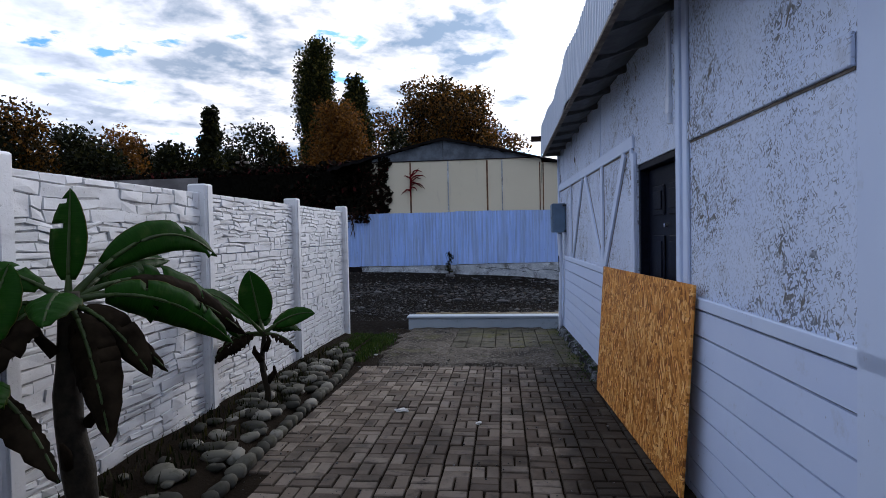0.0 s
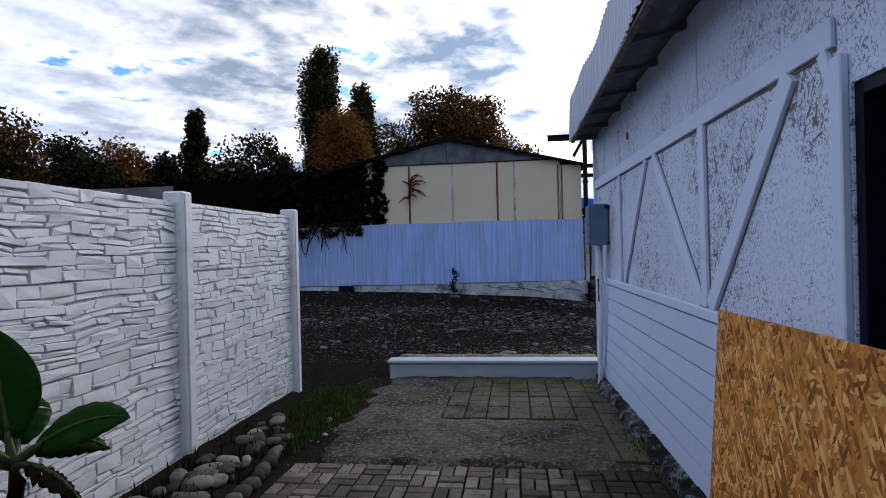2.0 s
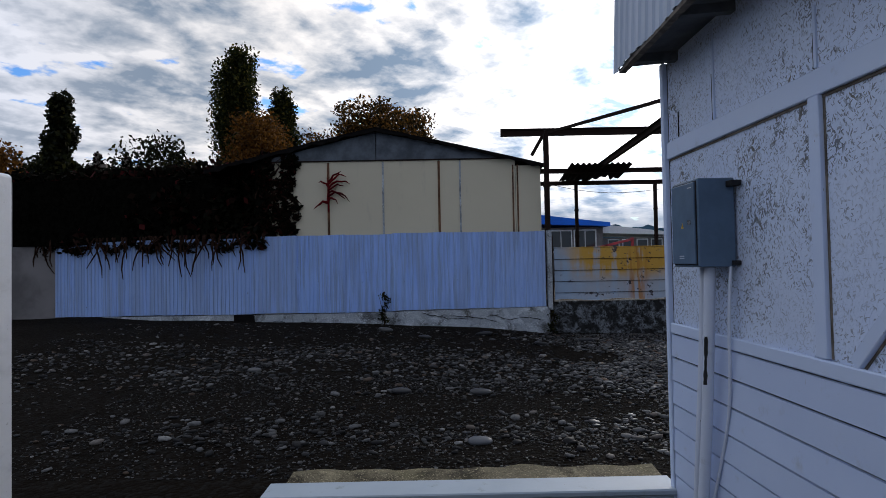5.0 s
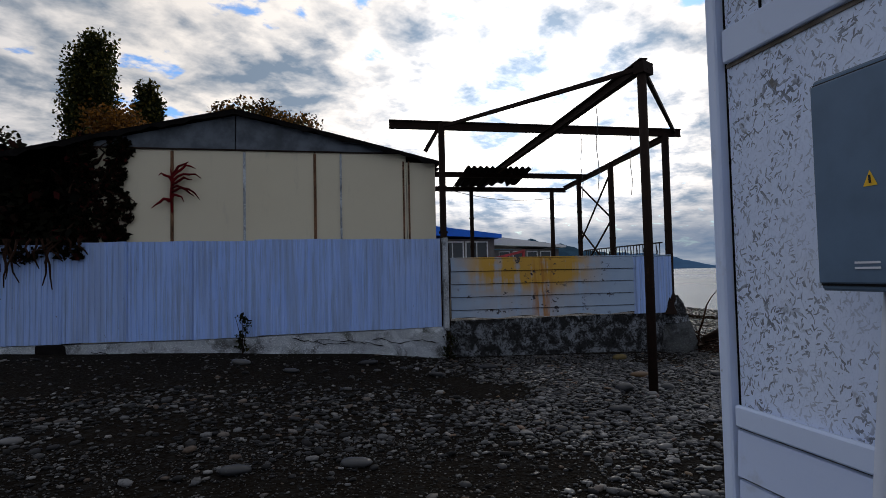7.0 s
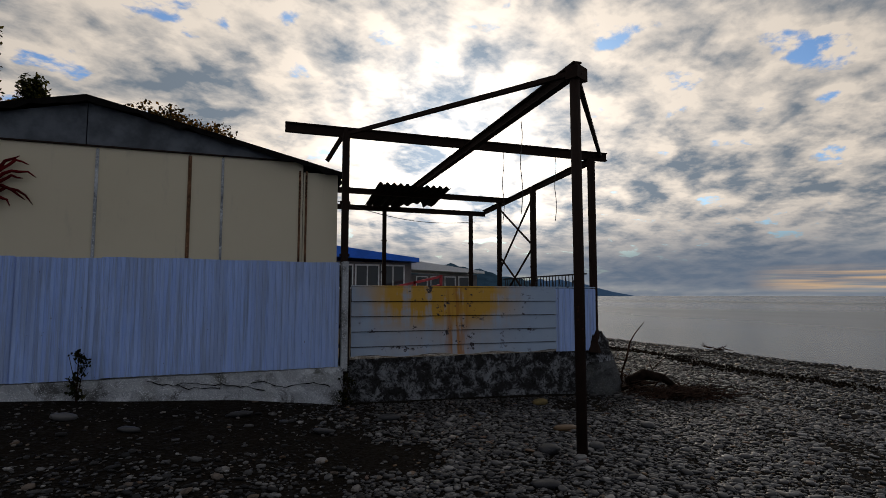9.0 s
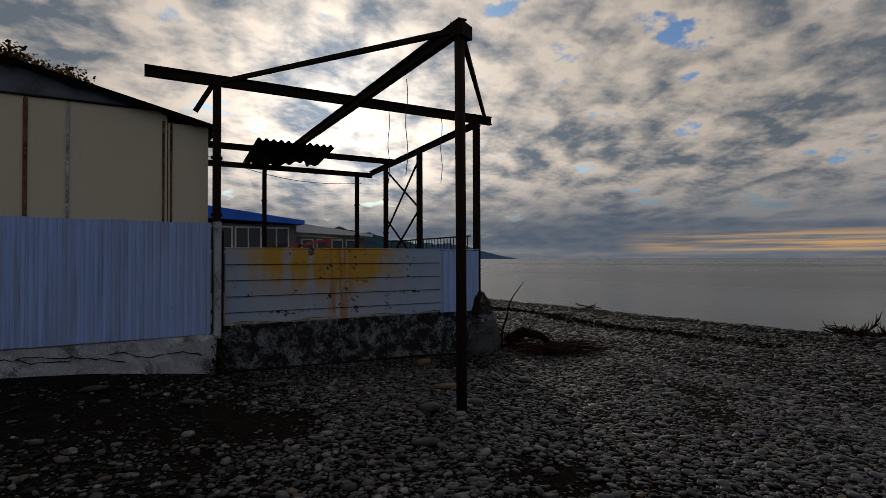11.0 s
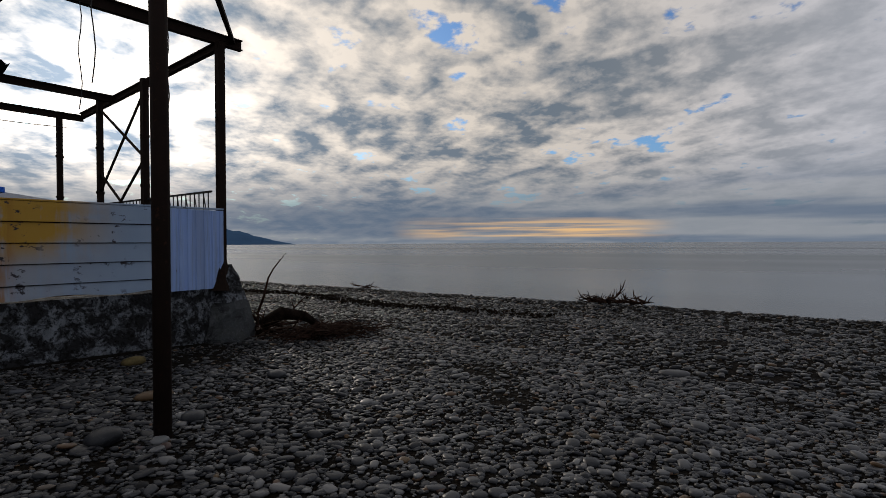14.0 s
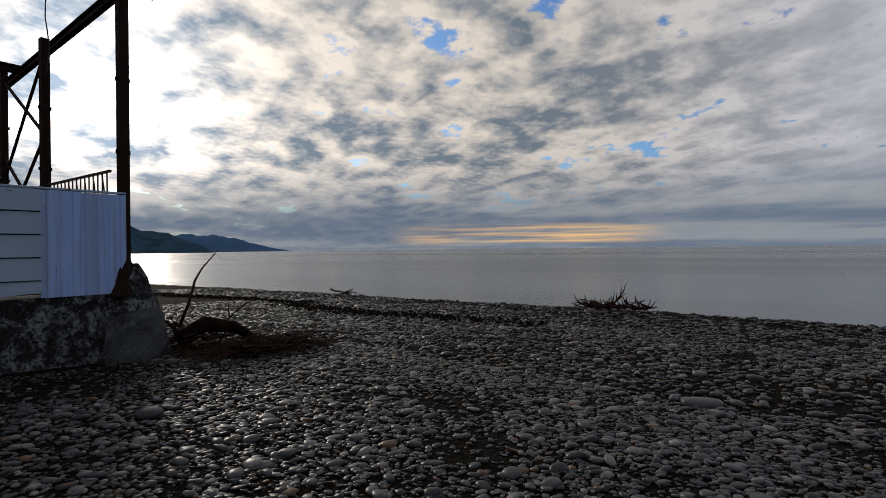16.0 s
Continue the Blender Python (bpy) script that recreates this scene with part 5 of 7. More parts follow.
# ---- meter cabinet with its conduits, on the wall by the corner ----
def build_cabinet():
    c = thing("meter_cabinet", "grey enamelled electricity cabinet fixed to the house wall", "electrical box", (0.945, 8.715, 1.55), 1.2)
    part("cabinet_body", boxed(-0.187, -0.006, 0.0, 0.268, 0, 0.43, bevel=0.005), BOX, c)
    a, b = Vector((-0.187, 0.0, 0)), Vector((-0.187, 0.268, 0))
    d = (b - a).normalized()
    nrm = Vector((-d.y, d.x, 0))
    at = lambda s, z, o: a + d * s + Vector((0, 0, z)) + nrm * o
    L = (b - a).length
    gap = bmesh.new()
    bar(gap, at(0.012, 0.215, 0.001), at(L - 0.004, 0.215, 0.001), 0.003, 0.41)
    part("door_gap", gap, BLACK, c, "dark gap round the cabinet door")
    door = bmesh.new()
    bar(door, at(0.018, 0.215, 0.007), at(L - 0.006, 0.215, 0.007), 0.010, 0.400, bevel=0.003)
    leaf = part("cabinet_door", door, BOX, c)
    bm = bmesh.new()
    tube(bm, [at(0.06, 0.22, 0.012), at(0.06, 0.22, 0.022)], [0.012, 0.011], 14)
    part("lock", bm, CHROME, leaf, "round chrome lock")
    bm = bmesh.new()
    t = [bm.verts.new(at(s, z, 0.0132)) for s, z in ((0.128, 0.195), (0.156, 0.195), (0.142, 0.224))]
    bm.faces.new(t)
    part("warning_sign", bm, YELLOW, leaf, "small yellow warning triangle")
    bm = bmesh.new()
    bar(bm, at(0.1415, 0.200, 0.0142), at(0.1425, 0.215, 0.0142), 0.001, 0.004)
    part("warning_mark", bm, BLACK, leaf)
    for z in (0.045, 0.055, 0.39):
        bm = bmesh.new()
        bar(bm, at(0.13 if z < 0.1 else 0.04, z, 0.0135), at(0.18 if z < 0.1 else 0.075, z, 0.0135), 0.001, 0.004)
        part("label_bar", bm, PALE, leaf)
    part("hinge", boxed(-0.05, 0.0, -0.052, -0.001, 0.385, 0.412, bevel=0.002), BLACK, c, "black steel mounting lug")
    part("hinge", boxed(-0.03, 0.0, -0.03, -0.001, 0.008, 0.03, bevel=0.002), BLACK, c, "black steel mounting lug")
    zc = float(court_z(9)) - 0.06
    for k, (x0, y0, x1, y1, r) in enumerate(((0.845, 8.79, 0.885, 9.06, 0.027), (0.875, 8.92, 0.90, 9.13, 0.023))):
        bm = bmesh.new()
        n = 12
        pts = []
        for i in range(n + 1):
            t = i / n
            pts.append((x0 + (x1 - x0) * t + 0.012 * math.sin(t * 5 + k), y0 + (y1 - y0) * t + 0.012 * math.sin(t * 6 + k), 1.552 + (zc - 1.552) * t))
        tube(bm, pts, r, 10)
        ob = link("conduit", bm, RUBBER, smooth=True)
        if k == 0:
            peel = bmesh.new()
            for i in range(24):
                zz = 1.19 - i * 0.010
                t = (1.552 - zz) / (1.552 - zc)
                c = Vector((x0 + (x1 - x0) * t + 0.012 * math.sin(t * 5), y0 + (y1 - y0) * t + 0.012 * math.sin(t * 6), zz))
                w = 0.014 + 0.003 * math.sin(i * 1.1) + 0.004 * math.sin(i * 0.37)
                bar(peel, c + Vector((-0.022, -0.016, 0.009)), c + Vector((-0.022, -0.016, -0.009)), w, 0.006, up=(0.8, 0.6, 0))
            part("peeled_patch", peel, BLACK, ob, "black patch where the paint has peeled")
        tagged(ob, "painted plastic conduit with peeling paint running down the wall", "conduit", "conduits below the cabinet")
    bm = bmesh.new()
    pts = [(0.915 - 0.008 * math.sin(i * 0.7), 8.722 + 0.0024 * i * i + 0.008 * math.sin(i * 0.9), 1.565 - 0.125 * i) for i in range(14)]
    tube(bm, [p for p in pts if p[2] > zc] , 0.008, 6)
    tagged(link("cable", bm, RUBBER, smooth=True), "thin painted cable hanging below the cabinet", "cable")


build_cabinet()


# ---- strand board sheet leaning by the door ----
def build_sheet():
    bm = bmesh.new()
    L, H, t = 2.26, 1.15, 0.015
    box(bm, -t, 0, 0, L, 0, H, 0.002)
    for v in bm.verts:
        k = v.co.y / L
        v.co.x += 0.014 * math.sin(k * math.pi) * (v.co.z / H)
    ob = link("strand_board", bm, OSB)
    lo_r, lo_l, hi_r = Vector((0.945, 3.32, 0.125)), Vector((0.872, 5.55, 0.088)), Vector((1.028, 3.296, 1.272))
    yv = (lo_l - lo_r).normalized()
    zv = (hi_r - lo_r)
    zv = (zv - yv * zv.dot(yv)).normalized()
    xv = yv.cross(zv)
    m = Matrix((xv, yv, zv)).transposed().to_4x4()
    m.translation = lo_r
    ob.matrix_world = m
    tagged(ob, "bare tan strand board sheet leaning against the house wall", "board")


build_sheet()


# litter on the paving
for i, (x, y, s) in enumerate(((-0.85, 4.85, 0.09), (-0.2, 4.55, 0.05), (-1.72, 7.6, 0.075), (-1.62, 7.2, 0.05))):
    bm = bmesh.new()
    bmesh.ops.create_icosphere(bm, subdivisions=2, radius=s * 0.5)
    for v in bm.verts:
        v.co = Vector((v.co.x * 1.2, v.co.y * 0.7, v.co.z * 0.35)) * (1 + 0.35 * math.sin(v.co.x * 190 + v.co.y * 230 + i))
    ob = link("litter", bm, PAPER)
    ob.matrix_world = pose(x, y, float(court_z(y)) + s * 0.12, 0, 0, i * 50)
    tagged(ob, "crumpled white scrap lying on the ground", "litter", "scraps on the ground")


# ---- grit on the paving, moss along the kerb ----
def build_grit():
    rng = np.random.default_rng(90)
    n = 5200
    x = rng.uniform(-1.9, 1.0, n)
    y = np.where(rng.uniform(0, 1, n) < 0.7, rng.uniform(6.4, 9.4, n), rng.uniform(2.0, 6.6, n))
    edge = np.abs(wave(x, y, 1.4, 0.9)) + 0.4 * (x < -1.2)
    keep = rng.uniform(0, 1, n) < np.clip(edge, 0.1, 1)
    x, y = x[keep], y[keep]
    l = rng.uniform(0.004, 0.012, len(x)) + 0.012 * rng.uniform(0, 1, len(x)) ** 4
    size = np.stack((l, l * 0.8, l * 0.6), 1)
    z = court_z(y) + np.where(y > 6.6, 0.016, 0.0) + l * 0.15
    tagged(stones_mesh("grit", np.column_stack((x, y, z)), size, PEBBLE, 1, rng=rng), "fine grit and gravel scattered on the paving", "gravel", kind="stuff")


build_grit()
blades("moss", 1800, lambda r, n: (1.02 - r.beta(1.2, 3.0, n) * 0.34 - 0.012 * n / n, r.uniform(5.9, 9.4, n)), 0.02, GRASS, "short moss and weeds along the mossy kerb", 0.8, 0.008, 12, zf=lambda x, y: float(court_z(y)) + (0.07 if x > 0.9 else 0.0))


# ---- corrugated fence on its concrete footing ----
def sheet_mesh(bm, a, b, z0, z1, period=0.105, depth=0.016, lift=0.0):
    """A profiled sheet between two points of the plan, with flat ribs and slanted sides."""
    a, b = Vector((*a, 0)), Vector((*b, 0))
    d = (b - a)
    L = d.length
    d.normalize()
    out = Vector((d.y, -d.x, 0))
    prev = None
    s = 0.0
    k = 0
    prof = ((0.0, 0), (0.42, 0), (0.5, 1), (0.92, 1))
    while s < L - 1e-6:
        for f, o in prof:
            t = s + f * period
            if t > L:
                break
            p = a + d * t + out * (o * depth)
            q = [bm.verts.new((p.x, p.y, z0 + lift)), bm.verts.new((p.x, p.y, z1 + lift + 0.004 * math.sin(t * 7)))]
            if prev:
                bm.faces.new((prev[0], q[0], q[1], prev[1]))
            prev = q
        s += period
        k += 1
    return bm


FENCE = ((1.93, 18.6), (-2.6, 18.76), (-14.0, 21.2))


def fence_y(x):
    return float(np.interp(x, [p[0] for p in FENCE[::-1]], [p[1] for p in FENCE[::-1]]))


def rough_block(bm, pts, z0, z1, thick, seed=0, step=0.14):
    """A rough cast footing along a line of the plan."""
    rng = random.Random(seed)
    rows = []
    for (x0, y0), (x1, y1) in zip(pts, pts[1:]):
        n = max(2, int(math.hypot(x1 - x0, y1 - y0) / step))
        for i in range(n + (1 if (x1, y1) == tuple(pts[-1]) else 0)):
            t = i / n
            x, y = x0 + (x1 - x0) * t, y0 + (y1 - y0) * t
            ring = []
            m = 5
            for k in range(m + 1):
                z = z0 + (z1 - z0) * k / m
                ring.append(bm.verts.new((x + rng.uniform(-.015, .015), y + rng.uniform(-.018, .018) - 0.03 * (1 - k / m), z + (rng.uniform(-.012, .012) if k < m else rng.uniform(-.006, .006)))))
            ring.append(bm.verts.new((x, y + thick, z1)))
            ring.append(bm.verts.new((x, y + thick, z0)))
            rows.append(ring)
    for a, b in zip(rows, rows[1:]):
        for k in range(len(a) - 1):
            bm.faces.new((a[k], b[k], b[k + 1], a[k + 1]))
    bm.faces.new(rows[0])
    bm.faces.new(rows[-1][::-1])
    return bm


def build_fence():
    fence = thing("sheet_metal_fence", "pale blue-white painted corrugated metal fence", "fence", (0, 0, 0), kind="structure")
    edges = (1.90, 0.78, -0.36, -1.50, -2.6, -3.75, -4.9, -6.05, -7.2, -8.35, -9.5, -10.6, -11.8)
    for k, (x1, x0) in enumerate(zip(edges, edges[1:])):
        o = 0.003 * (k % 2)
        bm = sheet_mesh(bmesh.new(), (x0 - 0.06, fence_y(x0 - 0.06) - o), (x1, fence_y(x1) - o), 0.575 + 0.006 * (k % 3), 2.26 + 0.02 * ((k * 7) % 3) / 2)
        for v in bm.verts:
            v.co.z -= 0.016 * (1.9 - v.co.x) if v.co.z < 1 else 0
        ob = part("sheet", bm, CORRUGATED, fence)
        solid = ob.modifiers.new("thickness", "SOLIDIFY")
        solid.thickness, solid.offset = 0.003, -1
    part("drain_hole", boxed(-5.35, -4.85, fence_y(-5.1) - 0.06, fence_y(-5.1) + 0.05, 0.28, 0.455, bevel=0.01), ROOF, fence, "dark opening at the foot of the fence")
    part("edge_post", boxed(1.92, 2.02, 18.56, 18.70, 0.5, 2.28, bevel=0.006), PALE_CONCRETE, fence, "peeling white end post")
    bm = bmesh.new()
    bar(bm, (1.9, fence_y(1.9) + 0.05, 0.9), (-2.6, fence_y(-2.6) + 0.05, 0.9), 0.05, 0.06)
    bar(bm, (1.9, fence_y(1.9) + 0.05, 2.0), (-2.6, fence_y(-2.6) + 0.05, 2.0), 0.05, 0.06)
    bar(bm, (-2.6, fence_y(-2.6) + 0.05, 2.0), (-12, fence_y(-12) + 0.05, 2.0), 0.05, 0.06)
    part("rail", bm, STEEL, fence)
    bm = rough_block(bmesh.new(), ((1.95, 18.60), (-2.6, 18.76), (-13.0, 20.97)), -0.3, 0.56, 0.3, 2)
    for v in bm.verts:
        v.co.z -= 0.016 * (1.95 - v.co.x) if v.co.z > 0.3 else 0
    tagged(link("fence_footing", bm, PALE_CONCRETE), "cracked whitewashed concrete footing of the metal fence", "wall", kind="structure")
    crack = random.Random(12)
    footing = bpy.data.objects["fence_footing"]
    for x0, x1, z0 in ((0.55, 1.75, 0.38), (-0.9, 0.1, 0.5), (-0.5, 0.75, 0.44), (-4.4, -3.3, 0.36)):
        n, z = 14, z0
        pts = []
        for i in range(n + 1):
            x = x0 + (x1 - x0) * i / n
            z = min(0.5, max(0.2, z + crack.uniform(-0.045, 0.04)))
            pts.append((x, fence_y(x) - 0.026, z))
        bm = tube(bmesh.new(), pts, [0.004 + 0.005 * crack.random() for _ in pts], 5)
        part("crack", bm, ROOF, footing, "dark branching crack")
    bm = rough_block(bmesh.new(), ((7.05, 18.86), (1.96, 18.80)), -0.4, 0.66, 0.4, 5)
    tagged(link("sea_wall", bm, OLD_CONCRETE), "rough black-stained concrete wall under the rusty panel", "wall", kind="structure")
    rng = random.Random(4)
    def lump(steps):
        bm, rows = bmesh.new(), []
        for z, g in steps:
            rows.append([bm.verts.new((7.08 + math.cos(a * math.tau / 12 + 0.3) * g * rng.uniform(.9, 1.15), 18.93 + math.sin(a * math.tau / 12 + 0.3) * g * rng.uniform(.9, 1.1), z)) for a in range(12)])
        for a, b in zip(rows, rows[1:]):
            for i in range(12):
                bm.faces.new((a[i], a[(i + 1) % 12], b[(i + 1) % 12], b[i]))
        bm.faces.new(rows[-1])
        return bm
    stub = tagged(link("concrete_stub", lump(((-0.4, 0.44), (-0.1, 0.42), (0.05, 0.40), (0.2, 0.37), (0.34, 0.33), (0.46, 0.28), (0.5, 0.22))), GREY_CONCRETE), "eroded grey concrete footing block around the corner post", "footing", kind="structure")
    part("rotten_sleeve", lump(((0.44, 0.29), (0.58, 0.25), (0.7, 0.2), (0.84, 0.17), (0.95, 0.1), (1.02, 0.07))), OLD_CONCRETE, stub, "black crumbling sleeve around the post")


build_fence()


def build_rust_panel():
    p = thing("siding_panel", "white horizontal siding panel streaked with orange rust", "fence panel", (0, 0, 0), kind="structure")
    x0, x1, y = 2.12, 6.07, 18.84
    z = 0.69
    for k, h in enumerate((0.165, 0.255, 0.255, 0.255, 0.255)):
        bm = bmesh.new()
        n = 26
        rows = []
        for i in range(n + 1):
            x = x0 + (x1 - x0) * i / n
            w = 0.004 * math.sin(i * 1.7 + k)
            tail = 0.02 * math.sin(i * 0.8) if k == 0 else 0
            rows.append([bm.verts.new(q) for q in ((x, y + 0.02, z + 0.004 + tail), (x, y - 0.028 + w, z + 0.006 + tail), (x, y - 0.024 + w, z + 0.05 + tail * 0.5), (x, y - 0.012, z + h * 0.75), (x, y - 0.004, z + h - 0.008), (x, y + 0.02, z + h - 0.005))])
        for a, b in zip(rows, rows[1:]):
            for i in range(5):
                bm.faces.new((a[i], b[i], b[i + 1], a[i + 1]))
        part("plank", bm, RUST_PANEL, p)
        z += h
    # dark sheet added so the gaps show as shadow lines between planks
    part("backing_sheet", boxed(x0, x1, y + 0.022, y + 0.03, 0.7, z, bevel=0), STEEL, p, "added dark sheet that draws the shadow lines between planks")
    part("top_rail", boxed(x0, x1 + 0.9, y - 0.01, y + 0.06, z - 0.004, z + 0.02), RUST_PANEL, p)
    bm = sheet_mesh(bmesh.new(), (6.06, 18.83), (6.98, 18.84), 0.66, 1.86, 0.13, 0.014)
    for v in bm.verts:
        if v.co.x > 6.78 and v.co.z < 1.0:
            v.co.z += (v.co.x - 6.78) * 2.2
    ob = part("end_sheet", bm, CORRUGATED, p, "pale blue ribbed end sheet")
    bm = bmesh.new()
    bar(bm, (2.06, 18.80, 0.55), (2.06, 18.80, 2.15), 0.06, 0.06, up=(1, 0, 0))
    part("side_post", bm, STEEL, p)


build_rust_panel()


# ---- cream shed ----
def build_shed():
    shed = thing("shed", "cream panelled shed with a dark low gable roof", "shed", (0, 0, 0), kind="structure")
    xl, xr, xa = -4.62, 1.93, -1.96
    ya, za, ze = 19.25, 4.74, 3.83
    edges = (xl, -3.09, -1.80, -0.48, 0.02, 1.33, xr)
    for a, b in zip(edges, edges[1:]):
        part("panel", boxed(a + 0.006, b - 0.006, ya, ya + 0.08, 0.4, 4.03 if b < 1.5 else 3.86, bevel=0.003), CREAM, shed)
    for x, w, m in ((-3.09, 0.055, RUST_STRIP), (-1.80, 0.045, PALE_CONCRETE), (-0.48, 0.055, RUST_STRIP), (0.02, 0.04, PALE_CONCRETE), (1.27, 0.035, RUST_STRIP), (1.38, 0.035, RUST_STRIP)):
        part("cover_strip", boxed(x - w / 2, x + w / 2, ya - 0.018, ya - 0.001, 0.5, 4.0 if x < 1 else 3.88, bevel=0.003), m, shed)
    for a, b in ((xl, xa - 0.008), (xa + 0.008, 1.1)):
        bm = bmesh.new()
        top = lambda x: ze + (za - ze) * (1 - abs(x - xa) / (xr - xa)) - 0.03
        ps = [(a, 4.05), (b, 4.05), (b, max(4.06, top(b))), (a, max(4.06, top(a)))]
        f = [bm.verts.new((x, ya - 0.012, z)) for x, z in ps]
        g = [bm.verts.new((x, ya + 0.05, z)) for x, z in ps]
        bm.faces.new(f)
        bm.faces.new(g[::-1])
        for i in range(4):
            bm.faces.new((f[i], g[i], g[(i + 1) % 4], f[(i + 1) % 4]))
        part("gable_sheet", bm, GREY_METAL, shed, "grey metal gable sheet")
    part("gable_rail", boxed(xl, xr - 0.6, ya - 0.03, ya - 0.013, 4.02, 4.05), STEEL, shed)
    for side in (-1, 1):
        bm = bmesh.new()
        n = 22
        rows = []
        for i in range(n + 1):
            t = i / n
            x = xa + side * t * (xr - xa + 0.12)
            z = za + 0.03 - (za - ze + 0.03) * t - 0.05 * math.sin(t * math.pi)
            z += 0.06 * math.sin(t * math.pi)
            hang = 0.06 + 0.025 * math.sin(i * 2.9) + 0.02 * math.sin(i * 1.3)
            rows.append([bm.verts.new(q) for q in ((x, ya - 0.14, z - hang), (x, ya - 0.16, z + 0.03), (x, ya + 9.0, z + 0.05), (x, ya + 9.0, z - 0.06), (x, ya + 0.1, z - 0.06))])
        for a, b in zip(rows, rows[1:]):
            for k in range(4):
                bm.faces.new((a[k], b[k], b[k + 1], a[k + 1]))
        part("roof", bm, ROOF, shed, "black tarred roof with a ragged edge")
    part("side_wall", boxed(xr - 0.1, xr - 0.02, ya + 0.08, ya + 8.8, 0.3, 3.8), CREAM, shed)
    part("side_wall", boxed(xl, xl + 0.08, ya + 0.08, ya + 8.8, 0.3, 3.8), CREAM, shed)
    part("rear_wall", boxed(xl + 0.08, xr - 0.1, ya + 8.7, ya + 8.8, 0.3, 3.8), CREAM, shed)


build_shed()


# ---- foliage ----
def leaf_cloud(name, centres, radii, count, size, mat, parent, seed, flat=1.0, shell=0.55):
    """Leaf quads over the lumps of a crown, denser toward their skins, each at its own angle."""
    rng = np.random.default_rng(seed)
    c = np.asarray(centres, float)
    r = np.asarray(radii, float)
    if r.ndim == 1:
        r = np.repeat(r[:, None], 3, 1)
    pick = rng.choice(len(c), count, p=(r.prod(1) ** 0.67) / (r.prod(1) ** 0.67).sum())
    d = rng.normal(0, 1, (count, 3))
    d /= np.linalg.norm(d, axis=1)[:, None]
    k = (shell + (1 - shell) * rng.uniform(0, 1, count))[:, None] * rng.normal(1, 0.09, (count, 1))
    p = c[pick] + d * r[pick] * k
    u = rng.normal(0, 1, (count, 3))
    u /= np.linalg.norm(u, axis=1)[:, None]
    w = np.cross(u, rng.normal(0, 1, (count, 3)))
    w /= np.linalg.norm(w, axis=1)[:, None]
    s = size * rng.uniform(0.6, 1.35, count)[:, None]
    u, w = u * s, w * s * 0.62 * flat
    v = np.stack((p - u, p - u * 0.1 + w, p + u, p - u * 0.1 - w), 1).reshape(-1, 3)
    f = (np.arange(count) * 4)[:, None] + np.arange(4)[None]
    return arrays(name, v, f, mat, parent)


def tree(name, label, x, y, h, crown, mat, leaves, size, seed, base=0.15, group="", trunk=0.28, lumps=26, upright=0.3, spread=(0.15, 0.66), lump=(0.36, 0.6)):
    """Trunk, limbs reaching into the crown, and a crown of leaf lumps inside the given half widths."""
    rng = random.Random(seed)
    t = thing(name, label, "tree", (x, y, 0), group=group)
    bm = bmesh.new()
    tube(bm, [(0, 0, -0.3), (0.05 * h * 0.1, 0, h * 0.3), (-0.03 * h * 0.1, 0.1, h * 0.6), (0, 0, h * 0.92)], [trunk, trunk * 0.8, trunk * 0.5, trunk * 0.12], 9)
    part("trunk", bm, BARK, t, smooth=True)
    cs, rs = [], []
    zc0 = h * base
    for i in range(lumps):
        q = (i + 0.5) / lumps
        z = zc0 + (h - zc0) * q
        prof = crown(q)
        a = i * 2.4 + rng.uniform(-0.5, 0.5)
        off = prof * rng.uniform(*spread)
        rr = max(0.3, prof * rng.uniform(*lump))
        cs.append((math.cos(a) * off, math.sin(a) * off, min(z, h - rr * 0.7)))
        rs.append((rr, rr, rr * (1 + upright)))
        if i % 2 == 0:
            bm = bmesh.new()
            z0 = max(h * 0.15, z - prof * 0.9)
            tube(bm, [(0, 0, z0), (math.cos(a) * off * 0.5, math.sin(a) * off * 0.5, (z0 + z) / 2 + 0.1), (math.cos(a) * (off + rr * .6), math.sin(a) * (off + rr * .6), z + rr * 0.4)], [trunk * 0.3, trunk * 0.2, trunk * 0.04], 5)
            part("limb", bm, BARK, t)
    leaf_cloud("crown", cs, rs, leaves, size, mat, t, seed, shell=0.3)
    return t


poplar_shape = lambda q: 3.0 * min(1.0, 0.55 + 0.9 * q) * (1.0 if q < 0.8 else max(0.3, 1.0 - ((q - 0.8) / 0.2) ** 2 * 0.7))
bush_shape = lambda w: (lambda q: w * (0.45 + 0.6 * math.sin(math.pi * (q * 0.85 + 0.12))))


def at_bearing(az, d):
    return math.sin(radians(az)) * d, math.cos(radians(az)) * d + 0.25


